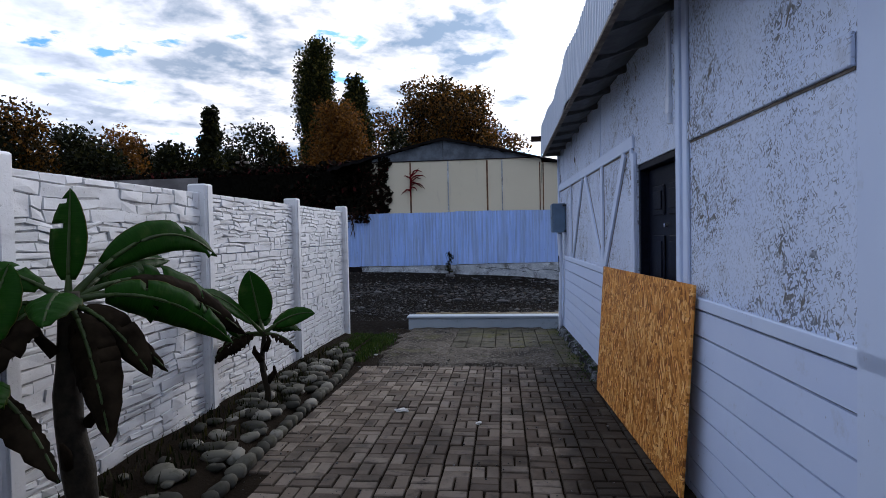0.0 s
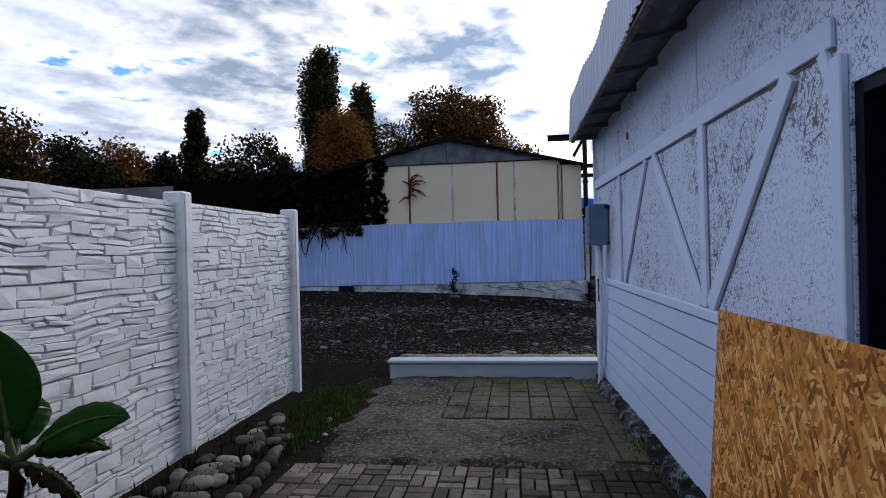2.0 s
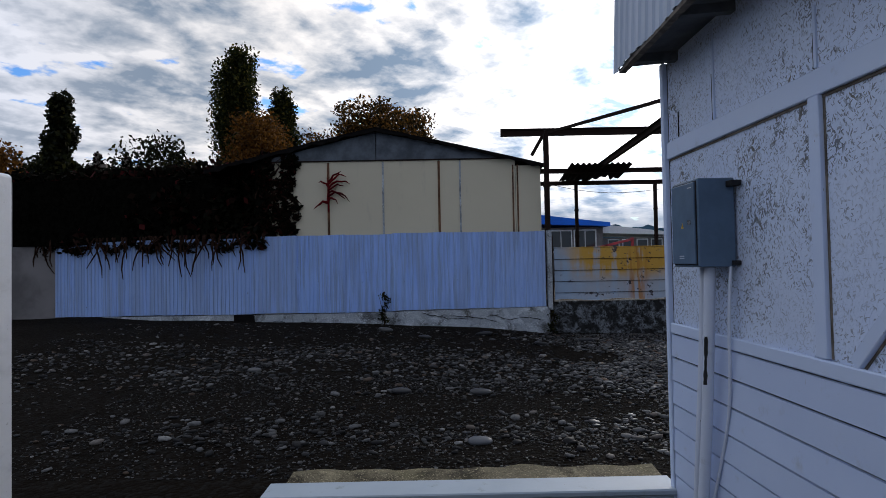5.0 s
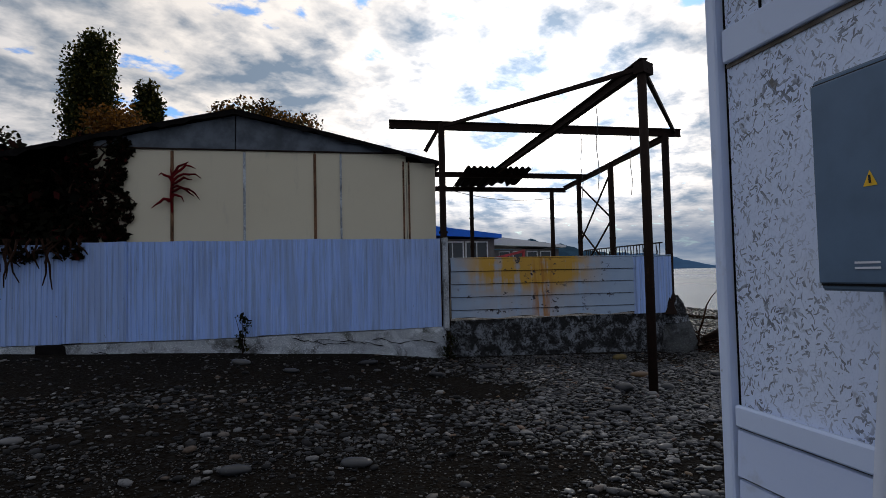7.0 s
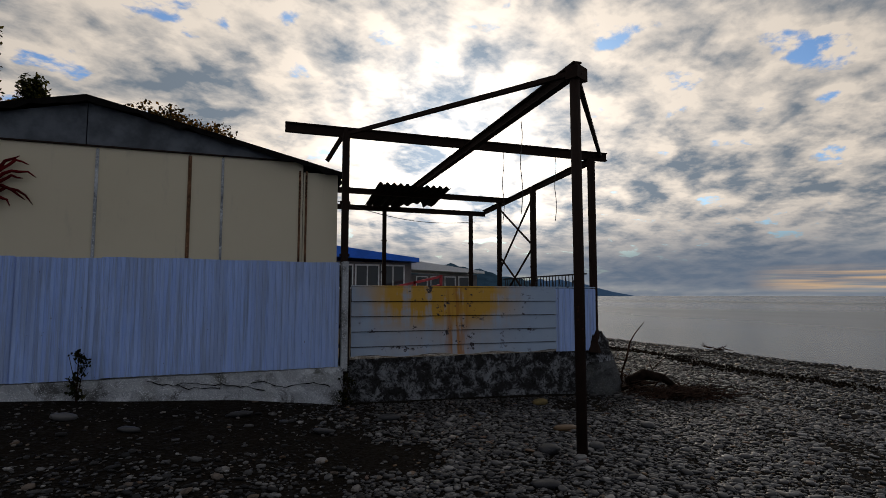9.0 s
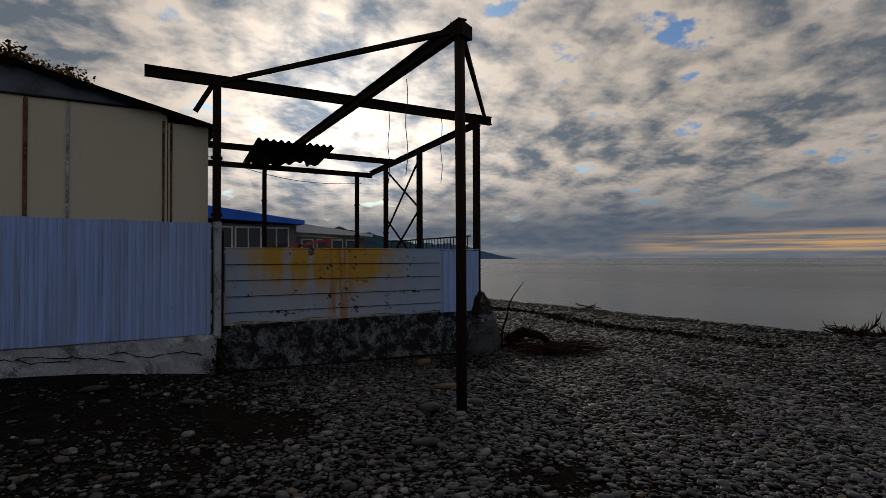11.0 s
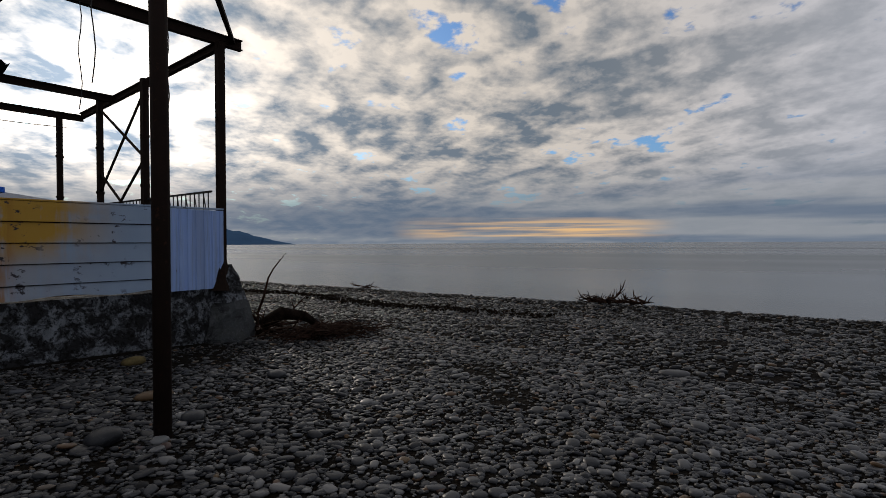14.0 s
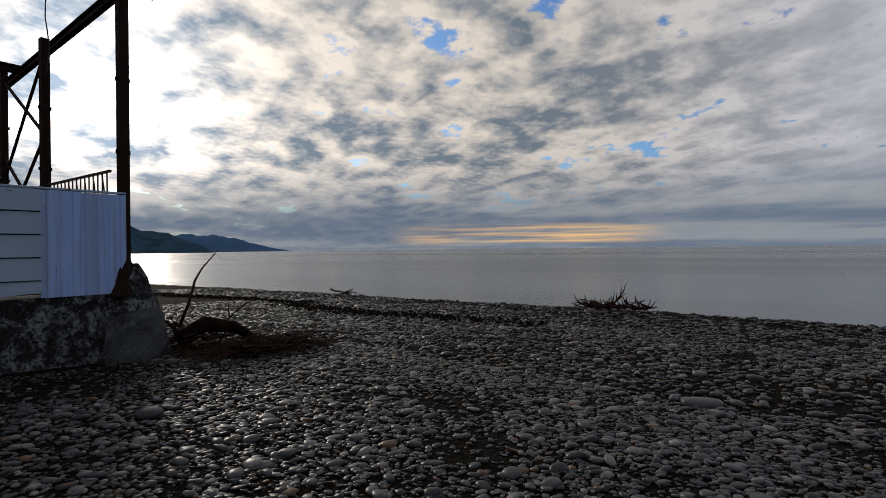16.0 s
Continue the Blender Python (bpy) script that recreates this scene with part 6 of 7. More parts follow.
def build_trees():
    x, y = at_bearing(-18.4, 66)
    tree("poplar_tree", "tall narrow poplar with thin autumn foliage", x, y, 23.6, poplar_shape, POPLAR, 32000, 0.17, 3, 0.12, trunk=0.35, lumps=60, upright=0.8)
    x, y = at_bearing(-14.7, 67)
    tree("poplar_tree", "shorter yellowing poplar beside a taller one", x, y, 20.0, lambda q: poplar_shape(q) * 0.8, POPLAR, 18000, 0.17, 4, 0.2, trunk=0.3, lumps=40, upright=0.7)
    x, y = at_bearing(-16.2, 55)
    tree("autumn_tree", "rust-orange autumn tree below the poplars", x, y, 14.2, bush_shape(3.9), ORANGE, 22000, 0.14, 5, 0.2, trunk=0.25, lumps=36)
    x, y = at_bearing(-5.6, 88)
    tree("broad_tree", "broad spreading tree with browning leaves behind the shed", x, y, 24.6, bush_shape(10.6), AUTUMN, 42000, 0.23, 6, 0.32, trunk=0.5, lumps=64, upright=-0.15, spread=(0.2, 0.95), lump=(0.2, 0.36))
    x, y = at_bearing(-0.9, 68)
    tree("broad_tree", "sparse browning tree beside a broad one", x, y, 13.5, bush_shape(2.6), AUTUMN, 2600, 0.2, 16, 0.4, trunk=0.2, lumps=20)
    x, y = at_bearing(-10.6, 64)
    tree("broad_tree", "lower bushy tree between the poplars and the shed", x, y, 13.5, bush_shape(3.0), GREEN, 4500, 0.2, 17, 0.2, trunk=0.2, lumps=22)
    tree("cypress", "slender dark creeper-covered cypress rising over the wall", -13.5, 25.3, 7.5, lambda q: 0.85 * (1 - 0.35 * q) if q < 0.9 else 0.4, GREEN, 12000, 0.1, 7, 0.1, trunk=0.16, lumps=40, upright=0.5)
    k = 20
    for az, d, el, w, mat, lab in ((-24.3, 58, 10.4, 4.2, GREEN, "rounded dark green tree on the slope"), (-22, 60, 9.0, 2.6, AUTUMN, "small browning tree on the slope"),
                                   (-31.5, 52, 8.6, 2.6, GREEN, "airy green tree on the slope"), (-35.6, 60, 9.4, 3.6, ORANGE, "golden autumn tree on the slope"),
                                   (-39.2, 56, 9.5, 3.8, GREEN, "dark evergreen tree on the slope"), (-42.6, 52, 11.0, 4.0, AUTUMN, "tall brown-leaved tree on the slope"),
                                   (-46, 50, 10.0, 4.0, GREEN, "dark evergreen tree on the slope"), (-33.5, 64, 8.4, 3.2, GREEN, "dark evergreen tree on the slope"),
                                   (-28.6, 60, 8.2, 3.6, GREEN, "rounded dark green tree on the slope"), (-37.5, 52, 8.0, 3.2, GREEN, "dark green tree on the slope"),
                                   (-26.2, 50, 8.0, 2.8, GREEN, "dark green tree on the slope")):
        x, y = at_bearing(az, d)
        tree("slope_tree", lab, x, y, 1.5 + d * math.tan(radians(el)), bush_shape(w), mat, 9000, 0.17, k, 0.12, "trees on the slope", 0.22, 26)
        k += 1
    # low scrub that closes the distance below the crowns
    rng = np.random.default_rng(50)
    cs = [(*at_bearing(a, 66 + rng.uniform(-3, 3)), rng.uniform(1.5, 4.0)) for a in np.arange(-58, 6, 1.1)]
    sc = leaf_cloud("scrub", cs, [(2.6, 2.6, 3.2)] * len(cs), 16000, 0.26, GREEN, None, 51)
    tagged(sc, "dense dark scrub on the far slope", "scrub", kind="stuff")


build_trees()


# ---- creeper-covered outbuilding ----
def build_creeper():
    out = thing("creeper_shed", "long low outbuilding smothered in dark creeper", "outbuilding", (0, 0, 0), kind="structure")
    bm = bmesh.new()
    box(bm, -26, -4.6, 20.4, 26, -0.2, 3.85)
    w = part("wall", bm, FAR_WALL, out)
    rng = np.random.default_rng(60)
    cs, rs = [], []
    for x in np.arange(-24, -4.4, 0.42):
        yy = fence_y(max(x, -14)) + 0.3 if x < -4.75 else 19.3
        for z in (2.3, 2.75, 3.2, 3.6, 3.92):
            cs.append((x + rng.uniform(-.15, .15), yy - 0.15 + rng.uniform(0.0, 0.35) + 0.15 * (z - 2.3), z + rng.uniform(-.08, .08)))
            rs.append((0.42, 0.32, 0.34))
        for d in (1.0, 2.2, 3.6):
            cs.append((x, yy + d, 4.0 + rng.uniform(-.08, .06)))
            rs.append((0.5, 0.9, 0.22))
    # added solid core, coloured as the shade seen between the leaves
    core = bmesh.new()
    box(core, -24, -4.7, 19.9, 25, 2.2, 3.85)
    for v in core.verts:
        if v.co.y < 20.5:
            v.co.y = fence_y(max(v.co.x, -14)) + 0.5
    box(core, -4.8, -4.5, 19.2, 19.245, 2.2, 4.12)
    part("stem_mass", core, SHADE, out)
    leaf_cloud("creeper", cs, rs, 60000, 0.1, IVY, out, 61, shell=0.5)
    # thinner growth creeping over the cream panels
    cs, rs = [], []
    for i in range(170):
        x = -4.7 + rng.beta(1.0, 1.25) * 0.92
        z = rng.uniform(2.3, 4.2)
        cs.append((x, 19.2, z))
        rs.append((0.085, 0.04, 0.10))
    leaf_cloud("creeper_edge", cs, rs, 5200, 0.05, IVY, out, 62, shell=0.2)
    for i in range(26):
        x, z = -4.85 + rng.uniform(0, 0.65), rng.uniform(2.35, 4.0)
        lean, rise = rng.uniform(0.15, 0.55), rng.uniform(-0.5, 0.5)
        bm = bmesh.new()
        tube(bm, [(x + lean * t + 0.03 * math.sin(t * 6 + i), 19.2 - 0.01 * i / 26, min(4.1, max(2.3, z + rise * t + 0.05 * math.sin(t * 5 + i)))) for t in (0, 0.3, 0.6, 1.0)], [0.022, 0.019, 0.015, 0.008], 5)
        part("climbing_stem", bm, TWIG, out)
    # bare stems hanging over the fence
    for i in range(58):
        x = -4.4 - rng.beta(1.0, 1.6) * 7.5
        L = rng.uniform(0.3, 1.05) * (1.0 if x < -4.9 else 0.4)
        y = fence_y(x) - 0.05
        bm = bmesh.new()
        lean = rng.normal(0, 0.22)
        pts = [(x + lean * t + 0.03 * math.sin(t * 7 + i), y - 0.05 - 0.04 * math.sin(t * 3), 2.36 - L * t) for t in (0, 0.25, 0.5, 0.75, 1.0)]
        tube(bm, pts, [0.026, 0.022, 0.019, 0.015, 0.009], 5)
        part("hanging_stem", bm, TWIG, out)
    hang = [(x, fence_y(x) - 0.06, 2.3 - 0.25 * abs(math.sin(x * 3.1))) for x in np.arange(-12, -4.6, 0.16)]
    leaf_cloud("creeper_fringe", hang, [(0.12, 0.05, 0.16)] * len(hang), 1500, 0.05, IVY, out, 63, shell=0.2)
    # red shoots on the cream wall
    red = thing("red_creeper", "small red creeper spray clinging to the cream wall", "creeper", (-2.95, 19.2, 3.45))
    part("main_stem", tube(bmesh.new(), [(-0.13, 0.01, -0.62), (-0.15, 0, -0.3), (-0.12, -0.01, 0.0), (-0.16, 0, 0.2)], [0.02, 0.026, 0.026, 0.01], 6), IVY_RED, red)
    for z0, reach, rise, tip in ((0.02, 0.42, 0.17, 0.10), (-0.04, 0.52, 0.14, -0.02), (-0.12, 0.36, 0.10, 0.06), (-0.16, 0.50, 0.05, -0.24), (-0.24, 0.40, 0.10, -0.16), (0.08, 0.30, 0.12, 0.16),
                                 (-0.02, -0.22, 0.08, 0.05), (-0.38, -0.34, 0.03, -0.20), (-0.42, -0.24, 0.05, -0.08), (-0.34, 0.22, 0.07, -0.12)):
        pts = [(-0.13 + reach * t, -0.03 - 0.02 * t, z0 + rise * math.sin(t * 2.6) * 1.1 + tip * t * t + 0.02 * math.sin(t * 11 + z0 * 40)) for t in (0, 0.2, 0.4, 0.6, 0.8, 1.0)]
        part("shoot", tube(bmesh.new(), pts, [0.026, 0.026, 0.024, 0.022, 0.016, 0.006], 5), IVY_RED, red)
    for x, h in ((-11.1, 5.2), (-10.2, 5.0)):
        t = thing("creeper_post", "old post overgrown with dark creeper", "post", (x, 23.5, 3.9), group="overgrown posts")
        bm = bmesh.new()
        bar(bm, (0, 0, -0.1), (0, 0, h - 3.9), 0.12, 0.12, up=(1, 0, 0))
        part("pole", bm, BARE_WOOD, t)
        if x < -10.9:
            bm = bmesh.new()
            bar(bm, (-0.28, 0, h - 4.3), (0.28, 0, h - 4.3), 0.1, 0.1)
            part("crossbar", bm, BARE_WOOD, t)
        leaf_cloud("creeper", [(0, 0, z) for z in np.arange(0, h - 3.9, 0.12)], [(0.16, 0.16, 0.14)] * len(np.arange(0, h - 3.9, 0.12)), 900, 0.05, IVY, t, 64, shell=0.3)


build_creeper()


# ---- steel canopy frame ----
def build_frame():
    f = thing("canopy_frame", "rusty steel frame of a stripped canopy standing on the beach", "steel frame", (0, 0, 0), kind="structure")
    p1 = (4.06, 14.97)
    bm = bmesh.new()
    tube(bm, [(*p1, -0.5), (*p1, 2.0), (p1[0] - 0.01, p1[1], 4.33)], 0.063, 12)
    part("post", bm, STEEL, f, smooth=True)
    for x, y, z0, z1, r in ((1.99, 18.83, 0.3, 4.5, 0.055), (6.97, 18.9, 0.7, 4.5, 0.055), (6.9, 21.2, 0.5, 4.32, 0.055), (6.98, 23.25, 0.5, 4.28, 0.05), (6.9, 25.1, 0.5, 4.2, 0.05), (4.2, 25.1, 0.5, 4.2, 0.05)):
        bm = bmesh.new()
        bar(bm, (x, y, z0), (x, y, z1), 2 * r, 2 * r, up=(1, 0, 0))
        if 6.95 < x < 6.975:
            tube(bm, [(x - 0.03, y, 0.62), (x - 0.02, y, 0.8), (x, y, 0.98), (x + 0.01, y, 1.16)], [0.2, 0.13, 0.1, 0.055], 7)
        for z in (1.2, 2.4, 3.3):
            if z1 > z + 0.3:
                bar(bm, (x - r - 0.03, y, z), (x + r + 0.03, y, z), 0.02, 0.05)
        part("post", bm, STEEL, f)
    for a, b, w, h in (((1.0, 19.25, 4.64), (7.46, 19.07, 4.60), 0.10, 0.17),
                       ((1.9, 23.2, 4.34), (7.22, 23.2, 4.33), 0.09, 0.14), ((1.9, 25.1, 4.22), (7.38, 25.1, 4.22), 0.09, 0.14),
                       ((4.05, 14.9, 4.42), (4.48, 23.3, 4.47), 0.11, 0.16), ((7.0, 18.85, 4.47), (7.38, 25.2, 4.29), 0.09, 0.13)):
        bm = i_beam(bmesh.new(), a, b, w, h, 0.02)
        part("beam", bm, STEEL, f)
    for a, b, w in (((4.02, 15.0, 4.38), (2.1, 19.12, 4.60), 0.06), ((4.1, 15.0, 4.36), (7.3, 19.05, 4.62), 0.06), ((1.99, 18.84, 4.1), (1.99, 18.84 , 4.6), 0.05), ((1.72, 19.2, 4.08), (2.0, 19.0, 4.58), 0.06),
                    ((6.9, 21.2, 4.1), (6.98, 23.25, 2.4), 0.035), ((6.9, 21.2, 2.9), (6.98, 23.25, 4.1), 0.035), ((6.9, 21.2, 2.9), (6.98, 23.25, 1.5), 0.035), ((6.9, 21.2, 1.5), (6.98, 23.25, 2.8), 0.035)):
        bm = bmesh.new()
        bar(bm, a, b, w, w)
        part("brace", bm, STEEL, f)
    bm = bmesh.new()
    bar(bm, (3.98, 14.93, 4.38), (4.2, 15.05, 4.38), 0.16, 0.16)
    part("gusset", bm, STEEL, f)
    # last sheet of roofing left on the beams
    bm = bmesh.new()
    prev = None
    n = 48
    for i in range(n + 1):
        x = 3.45 + 1.85 * i / n
        z = 0.035 * math.sin(i / n * math.tau * 11)
        q = [bm.verts.new(p) for p in ((x - 0.05, 22.4, 4.42 + z), (x + 0.25, 25.6 - (0.9 if i > 26 else 0) - 0.3 * math.sin(i * 0.4), 4.34 + z))]
        if prev:
            bm.faces.new((prev[0], q[0], q[1], prev[1]))
        prev = q
    ob = part("roof_sheet", bm, ROOF, f, "last wavy roofing sheet hanging on the beams", smooth=True)
    solid = ob.modifiers.new("thickness", "SOLIDIFY")
    solid.thickness = 0.008
    for x, y, L in ((4.5, 17.2, 1.5), (5.05, 19.0, 1.4), (6.2, 19.0, 1.3)):
        bm = bmesh.new()
        tube(bm, [(x + 0.02 * math.sin(i * 1.3), y, 4.5 - L * i / 8) for i in range(9)], 0.007, 5)
        tagged(link("hanging_wire", bm, BLACK), "loose wire dangling from the steel frame", "wire", "dangling wires")
    bm = bmesh.new()
    tube(bm, [(2.0 + 5.0 * i / 14, 22.0 + 3 * i / 14, 3.95 - 0.25 * math.sin(math.pi * i / 14)) for i in range(15)], 0.008, 5)
    tagged(link("overhead_cable", bm, BLACK), "slack black cable slung across the frame", "cable")
    # floor that the rear posts stand on
    tagged(link("terrace", boxed(2.05, 7.05, 19.3, 30.0, -0.3, 0.55, bevel=0.01), CONCRETE), "raised concrete terrace behind the panel fence", "terrace", kind="structure")
    rail = thing("railing", "black wrought-iron railing along the terrace edge", "railing", (0, 0, 0))
    for z in (2.16, 1.62):
        bm = bmesh.new()
        bar(bm, (6.84, 18.95, z), (6.98, 23.0, z), 0.03, 0.03)
        part("rail", bm, BLACK, rail)
    for i in range(28):
        y = 19.05 + i * 0.142
        x = 6.84 + 0.14 * (y - 18.95) / 4.05
        bm = bmesh.new()
        bar(bm, (x, y, 0.55), (x, y, 2.16), 0.014, 0.014, up=(1, 0, 0))
        if i % 2 == 0:
            bar(bm, (x, y, 1.65), (x, y + 0.14, 2.14), 0.012, 0.012)
        part("baluster", bm, BLACK, rail)


build_frame()


# ---- blue-roofed house beyond the terrace ----
def build_far_house():
    h = thing("blue_roof_house", "low beach house with a bright blue roof and white windows", "house", (0, 0, 0), kind="structure")
    part("wall", boxed(3.0, 10.3, 43.0, 50, -0.3, 3.75), FAR_WALL, h)
    bm = bmesh.new()
    vs = [bm.verts.new(p) for p in ((2.5, 42.3, 5.0), (10.6, 42.3, 4.0), (10.6, 50, 4.6), (2.5, 50, 5.5), (2.5, 42.3, 4.1), (10.6, 42.3, 3.76), (10.6, 50, 3.8), (2.5, 50, 4.1))]
    for q in ((0, 1, 2, 3), (7, 6, 5, 4), (0, 4, 5, 1), (1, 5, 6, 2), (2, 6, 7, 3), (3, 7, 4, 0)):
        bm.faces.new([vs[i] for i in q])
    part("roof", bm, BLUE_ROOF, h, "bright blue metal roof")
    for x in (4.3, 5.9, 7.5, 9.1):
        w = part("window", boxed(x - 0.75, x + 0.75, 42.93, 42.98, 2.1, 3.6), FAR_WHITE, h, "white window frame")
        part("pane", boxed(x - 0.66, x - 0.04, 42.90, 42.928, 2.2, 3.5, bevel=0), GLASS, w)
        part("pane", boxed(x + 0.04, x + 0.66, 42.90, 42.928, 2.2, 3.5, bevel=0), GLASS, w)
    a = thing("annex", "grey-roofed annex with a row of windows", "house", (0, 0, 0), kind="structure")
    part("wall", boxed(10.8, 15.6, 45.0, 49, -0.4, 3.1), FAR_WALL, a)
    bm = bmesh.new()
    vs = [bm.verts.new(p) for p in ((10.7, 44.4, 4.0), (15.9, 44.4, 3.35), (15.9, 49, 3.6), (10.7, 49, 4.2), (10.7, 44.4, 3.4), (15.9, 44.4, 3.2), (15.9, 49, 3.2), (10.7, 49, 3.4))]
    for q in ((0, 1, 2, 3), (7, 6, 5, 4), (0, 4, 5, 1), (1, 5, 6, 2), (2, 6, 7, 3), (3, 7, 4, 0)):
        bm.faces.new([vs[i] for i in q])
    part("roof", bm, FAR_WHITE, a, "pale grey sheet roof")
    for x in (11.6, 12.6, 13.6, 14.6):
        w = part("window", boxed(x - 0.4, x + 0.4, 44.93, 44.98, 2.0, 3.0), FAR_WHITE, a, "white window frame")
        part("pane", boxed(x - 0.33, x + 0.33, 44.90, 44.928, 2.08, 2.92, bevel=0), GLASS, w)
    s = thing("red_stall", "red and white painted stall frame before the blue-roofed house", "stall", (9.6, 40.0, 1.2))
    for a0, b0 in (((-1.5, 0, 0.9), (1.6, 0, 1.6)), ((-1.5, 0, 0.5), (1.6, 0, 1.1)), ((-1.5, 0, -0.8), (-1.5, 0, 1.0)), ((1.6, 0, -0.8), (1.6, 0, 1.7)), ((0, 0, -0.8), (0, 0, 1.3))):
        bm = bmesh.new()
        bar(bm, a0, b0, 0.12, 0.14)
        part("stall_bar", bm, RED, s)
    part("counter", boxed(-1.6, 1.8, 0.1, 0.6, -1.0, 0.45), FAR_WHITE, s, "white counter")
    s = thing("red_awning", "small faded red awning by the house wall", "awning", (4.4, 41.5, 2.6))
    part("cloth", boxed(-0.9, 0.7, 0, 1.2, 0, 0.25), RED, s)
    part("awning_post", boxed(-0.8, -0.7, 0, 0.1, -2.9, 0), STEEL, s)
    part("awning_post", boxed(0.5, 0.6, 0, 0.1, -2.9, 0), STEEL, s)


build_far_house()


# ---- driftwood and beach wrack ----
def branch(bm, p, d, L, r, rng, depth=2):
    pts, q = [Vector(p)], Vector(p)
    d = Vector(d).normalized()
    for i in range(5):
        d = (d + Vector((rng.uniform(-.25, .25), rng.uniform(-.25, .25), rng.uniform(-.15, .2)))).normalized()
        q = q + d * L / 5
        pts.append(q.copy())
        if depth and i > 0 and rng.random() < 0.6:
            e = (d + Vector((rng.uniform(-.8, .8), rng.uniform(-.8, .8), rng.uniform(-.2, .8)))).normalized()
            branch(bm, q, e, L * 0.5, r * 0.5, rng, depth - 1)
    tube(bm, pts, [r * (1 - 0.8 * i / 5) + 0.002 for i in range(6)], 5)


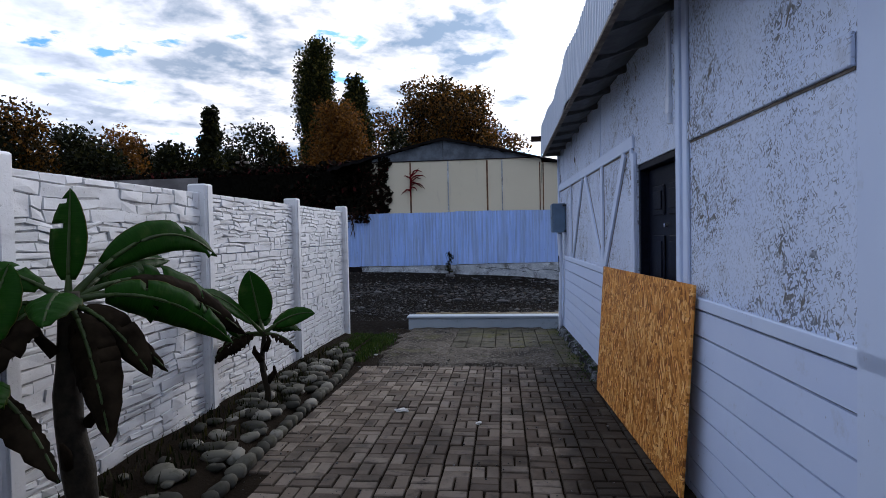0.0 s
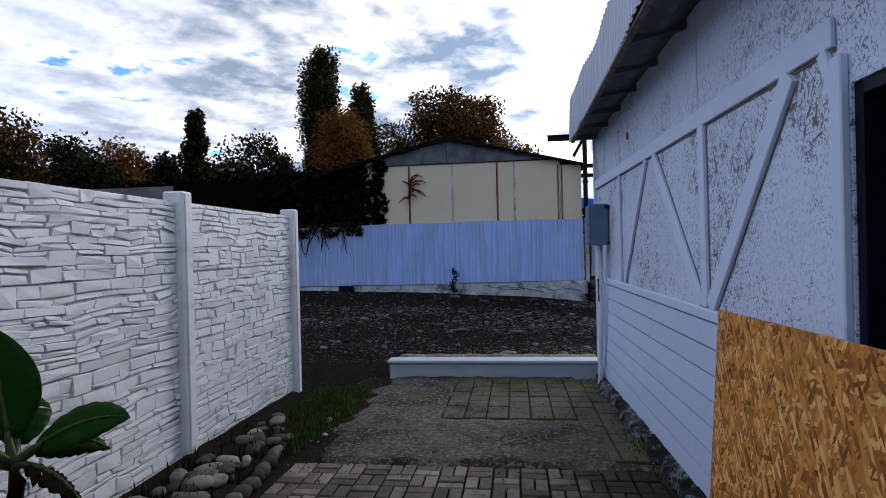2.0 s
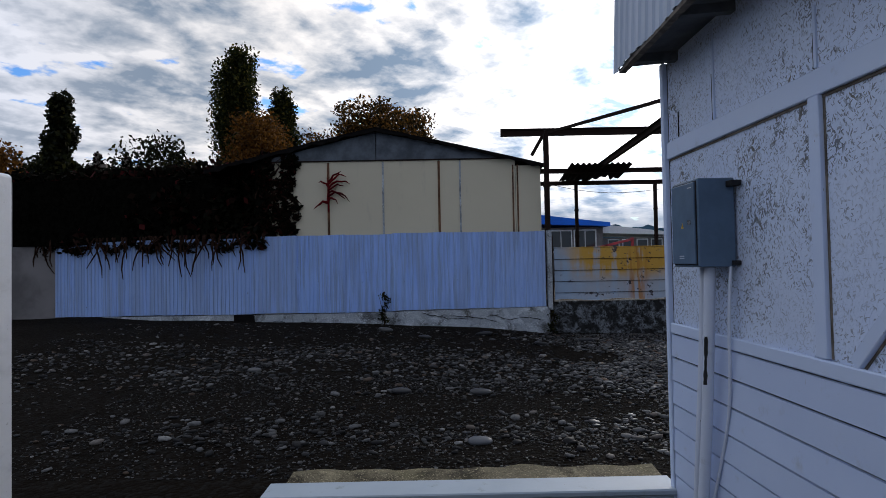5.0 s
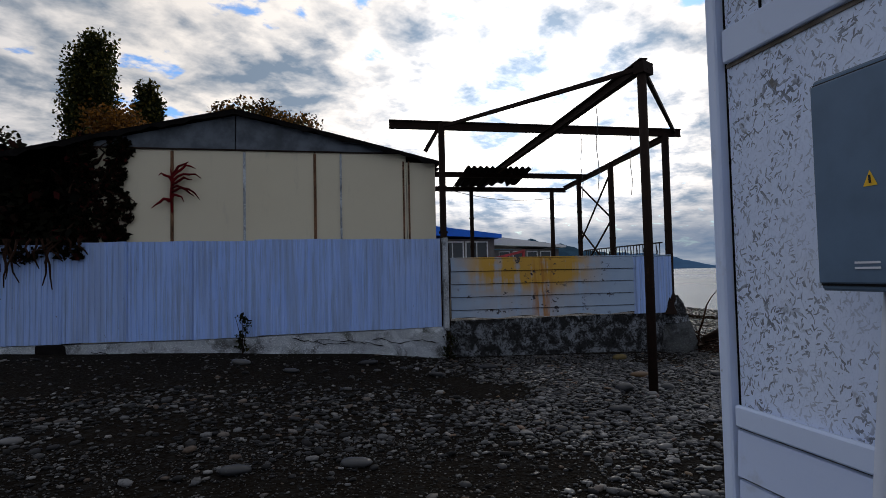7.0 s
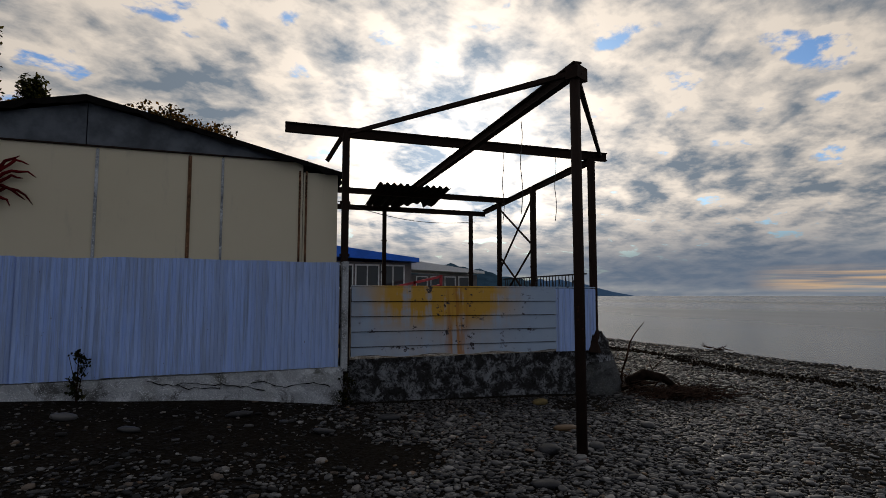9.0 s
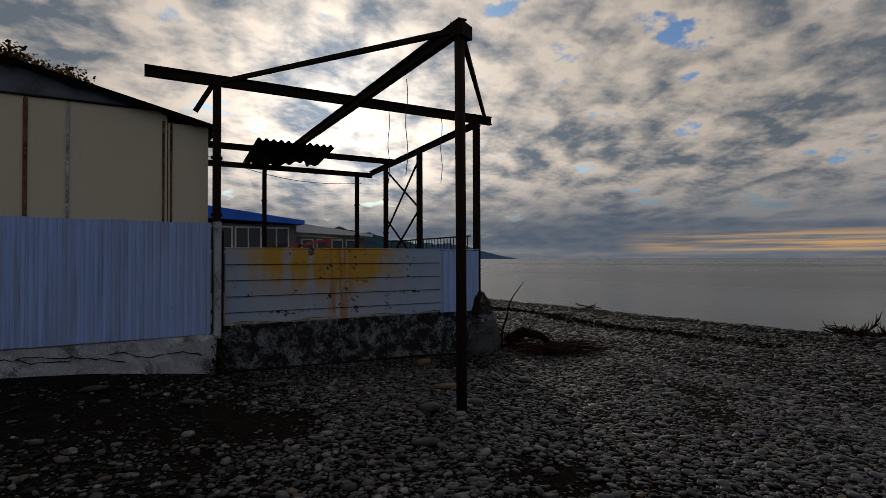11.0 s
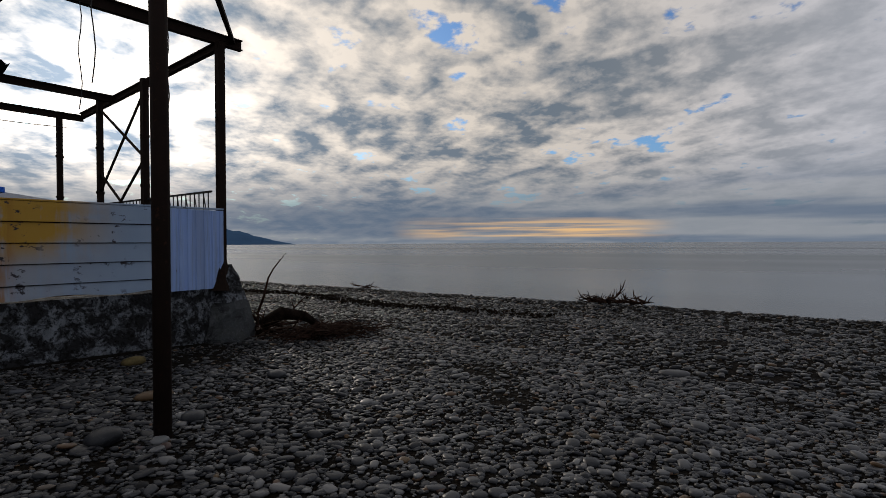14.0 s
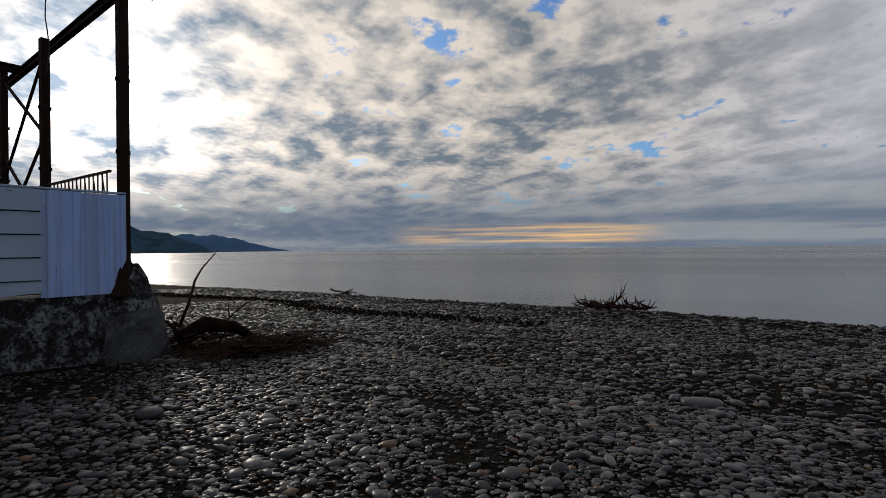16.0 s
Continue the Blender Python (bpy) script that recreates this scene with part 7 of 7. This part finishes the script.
def build_wrack():
    rng = random.Random(70)
    t = thing("driftwood_branch", "bare crooked driftwood branch sticking up from the pebbles", "driftwood", (8.0, 19.3, float(ground_z(8.0, 19.3))))
    bm = bmesh.new()
    tube(bm, [(-0.12, 0, -0.05), (-0.1, 0, 0.35), (0.02, 0, 0.62), (0.12, 0, 0.95), (0.2, -0.05, 1.12), (0.42, -0.1, 1.38)], [0.026, 0.024, 0.021, 0.017, 0.013, 0.006], 7)
    part("stem", bm, TWIG, t)
    bm = bmesh.new()
    tube(bm, [(-0.1, 0, 0.2), (-0.3, 0, 0.4), (-0.5, 0.1, 0.45)], [0.03, 0.02, 0.008], 6)
    part("side_branch", bm, TWIG, t)
    for (x, y, s, n, lab) in ((7.75, 18.9, 1.0, 12, "tangled heap of roots and branches by the concrete footing"), (20.0, 17.2, 0.8, 46, "low heap of dark driftwood on the beach crest"),
                              (20.0, 28.6, 0.5, 16, "small heap of driftwood on the beach crest")):
        z = float(ground_z(x, y))
        h = thing("driftwood_heap", lab, "driftwood", (x, y, z))
        for i in range(n):
            bm = bmesh.new()
            a = rng.uniform(0, math.tau)
            far = x > 15
            start = (rng.uniform(-.6, .6) * s * (0.5 if far else 0.8), rng.uniform(-1.0, 1.0) * s * (1.1 if far else 0.3), 0.03 + rng.uniform(0, 0.12))
            branch(bm, start, (math.cos(a), math.sin(a), rng.uniform(-0.05, 0.16 if far else 0.4)), s * rng.uniform(0.4, 0.9), (0.05 if far else 0.028) * s, rng, 1)
            part("branch", bm, TWIG, h)
    bm = bmesh.new()
    branch_pts = [(7.45, 18.55, 0.05), (7.8, 18.5, 0.2), (8.2, 18.45, 0.12), (8.55, 18.4, -0.1)]
    tube(bm, branch_pts, [0.09, 0.11, 0.08, 0.04], 9)
    tagged(link("log", bm, ROTTEN, smooth=True), "short dark log lying beside the concrete footing", "log")
    r = np.random.default_rng(71)
    n = 420
    x0 = r.normal(8.35, 0.55, n)
    y0 = r.normal(18.0, 0.28, n)
    a = r.normal(0.1, 0.5, n)
    L = r.uniform(0.2, 0.6, n)
    z = ground_z(x0, y0) + 0.03 + r.uniform(0, 0.14, n)
    dx, dy, dz = np.cos(a) * L / 2, np.sin(a) * L / 2, r.normal(0, 0.05, n)
    w = 0.006
    v = np.stack([np.stack((x0 - dx, y0 - dy, z - dz - w), 1), np.stack((x0 + dx, y0 + dy, z + dz - w), 1), np.stack((x0 + dx, y0 + dy, z + dz + w), 1), np.stack((x0 - dx, y0 - dy, z - dz + w), 1),
                  np.stack((x0 - dx, y0 - dy - w * 2, z - dz), 1), np.stack((x0 + dx, y0 + dy - w * 2, z + dz), 1)], 1).reshape(-1, 3)
    b = (np.arange(n) * 6)[:, None]
    f = np.concatenate((b + np.array([[4, 5, 2, 3]]), b + np.array([[4, 0, 1, 5]]), b + np.array([[0, 3, 2, 1]])), 0)
    tagged(arrays("dry_twigs", v, f, TWIG), "low pile of dry reddish twigs on the pebbles", "twigs", kind="stuff")
    # line of dark weed thrown up along the beach
    n = 5000
    y0 = r.uniform(17, 34, n)
    x0 = 14.6 + 0.05 * (y0 - 20) + r.normal(0, 0.35, n) + 0.5 * np.sin(y0 * 0.5)
    keep = r.uniform(0, 1, n) < np.clip((y0 - 12) / 8, 0.05, 1)
    x0, y0 = x0[keep], y0[keep]
    cs = np.stack((x0, y0, ground_z(x0, y0) + 0.05), 1)
    ob = leaf_cloud("wrack_line", cs, [(0.1, 0.1, 0.03)] * len(cs), 2400, 0.05, SOIL, None, 72)
    tagged(ob, "dark line of weed and debris along the beach", "seaweed", kind="stuff")
    # weed growing from the footing
    for x, y, hh in ((-1.75, 18.55, 0.75), (2.0, 18.5, 0.5)):
        wd = thing("weed", "small straggly weed growing at the foot of the fence", "weed", (x, y, float(ground_z(x, y))))
        bm = bmesh.new()
        for k in range(4):
            a = k * 1.6
            tube(bm, [(0, 0, -0.02), (0.05 * math.cos(a), 0.03 * math.sin(a), hh * 0.5), (0.12 * math.cos(a), 0.04 * math.sin(a), hh * (0.7 + 0.1 * k))], [0.008, 0.006, 0.003], 5)
        part("stems", bm, TWIG, wd)
        leaf_cloud("leaves", [(0.06 * math.cos(k), 0, hh * k / 9) for k in range(1, 9)], [(0.12, 0.06, 0.07)] * 8, 160, 0.035, GREEN, wd, 73, shell=0.2)


build_wrack()

single_stone(5.2, 17.95, 0.3, 0.22, 0.16, 20, "ochre-yellow rounded stone below the concrete wall", material("ochre_stone", m_plain((0.10, 0.075, 0.03), 0.8, 0.0, 0.4, 12.0), 0.4, 0.004), seed=31)
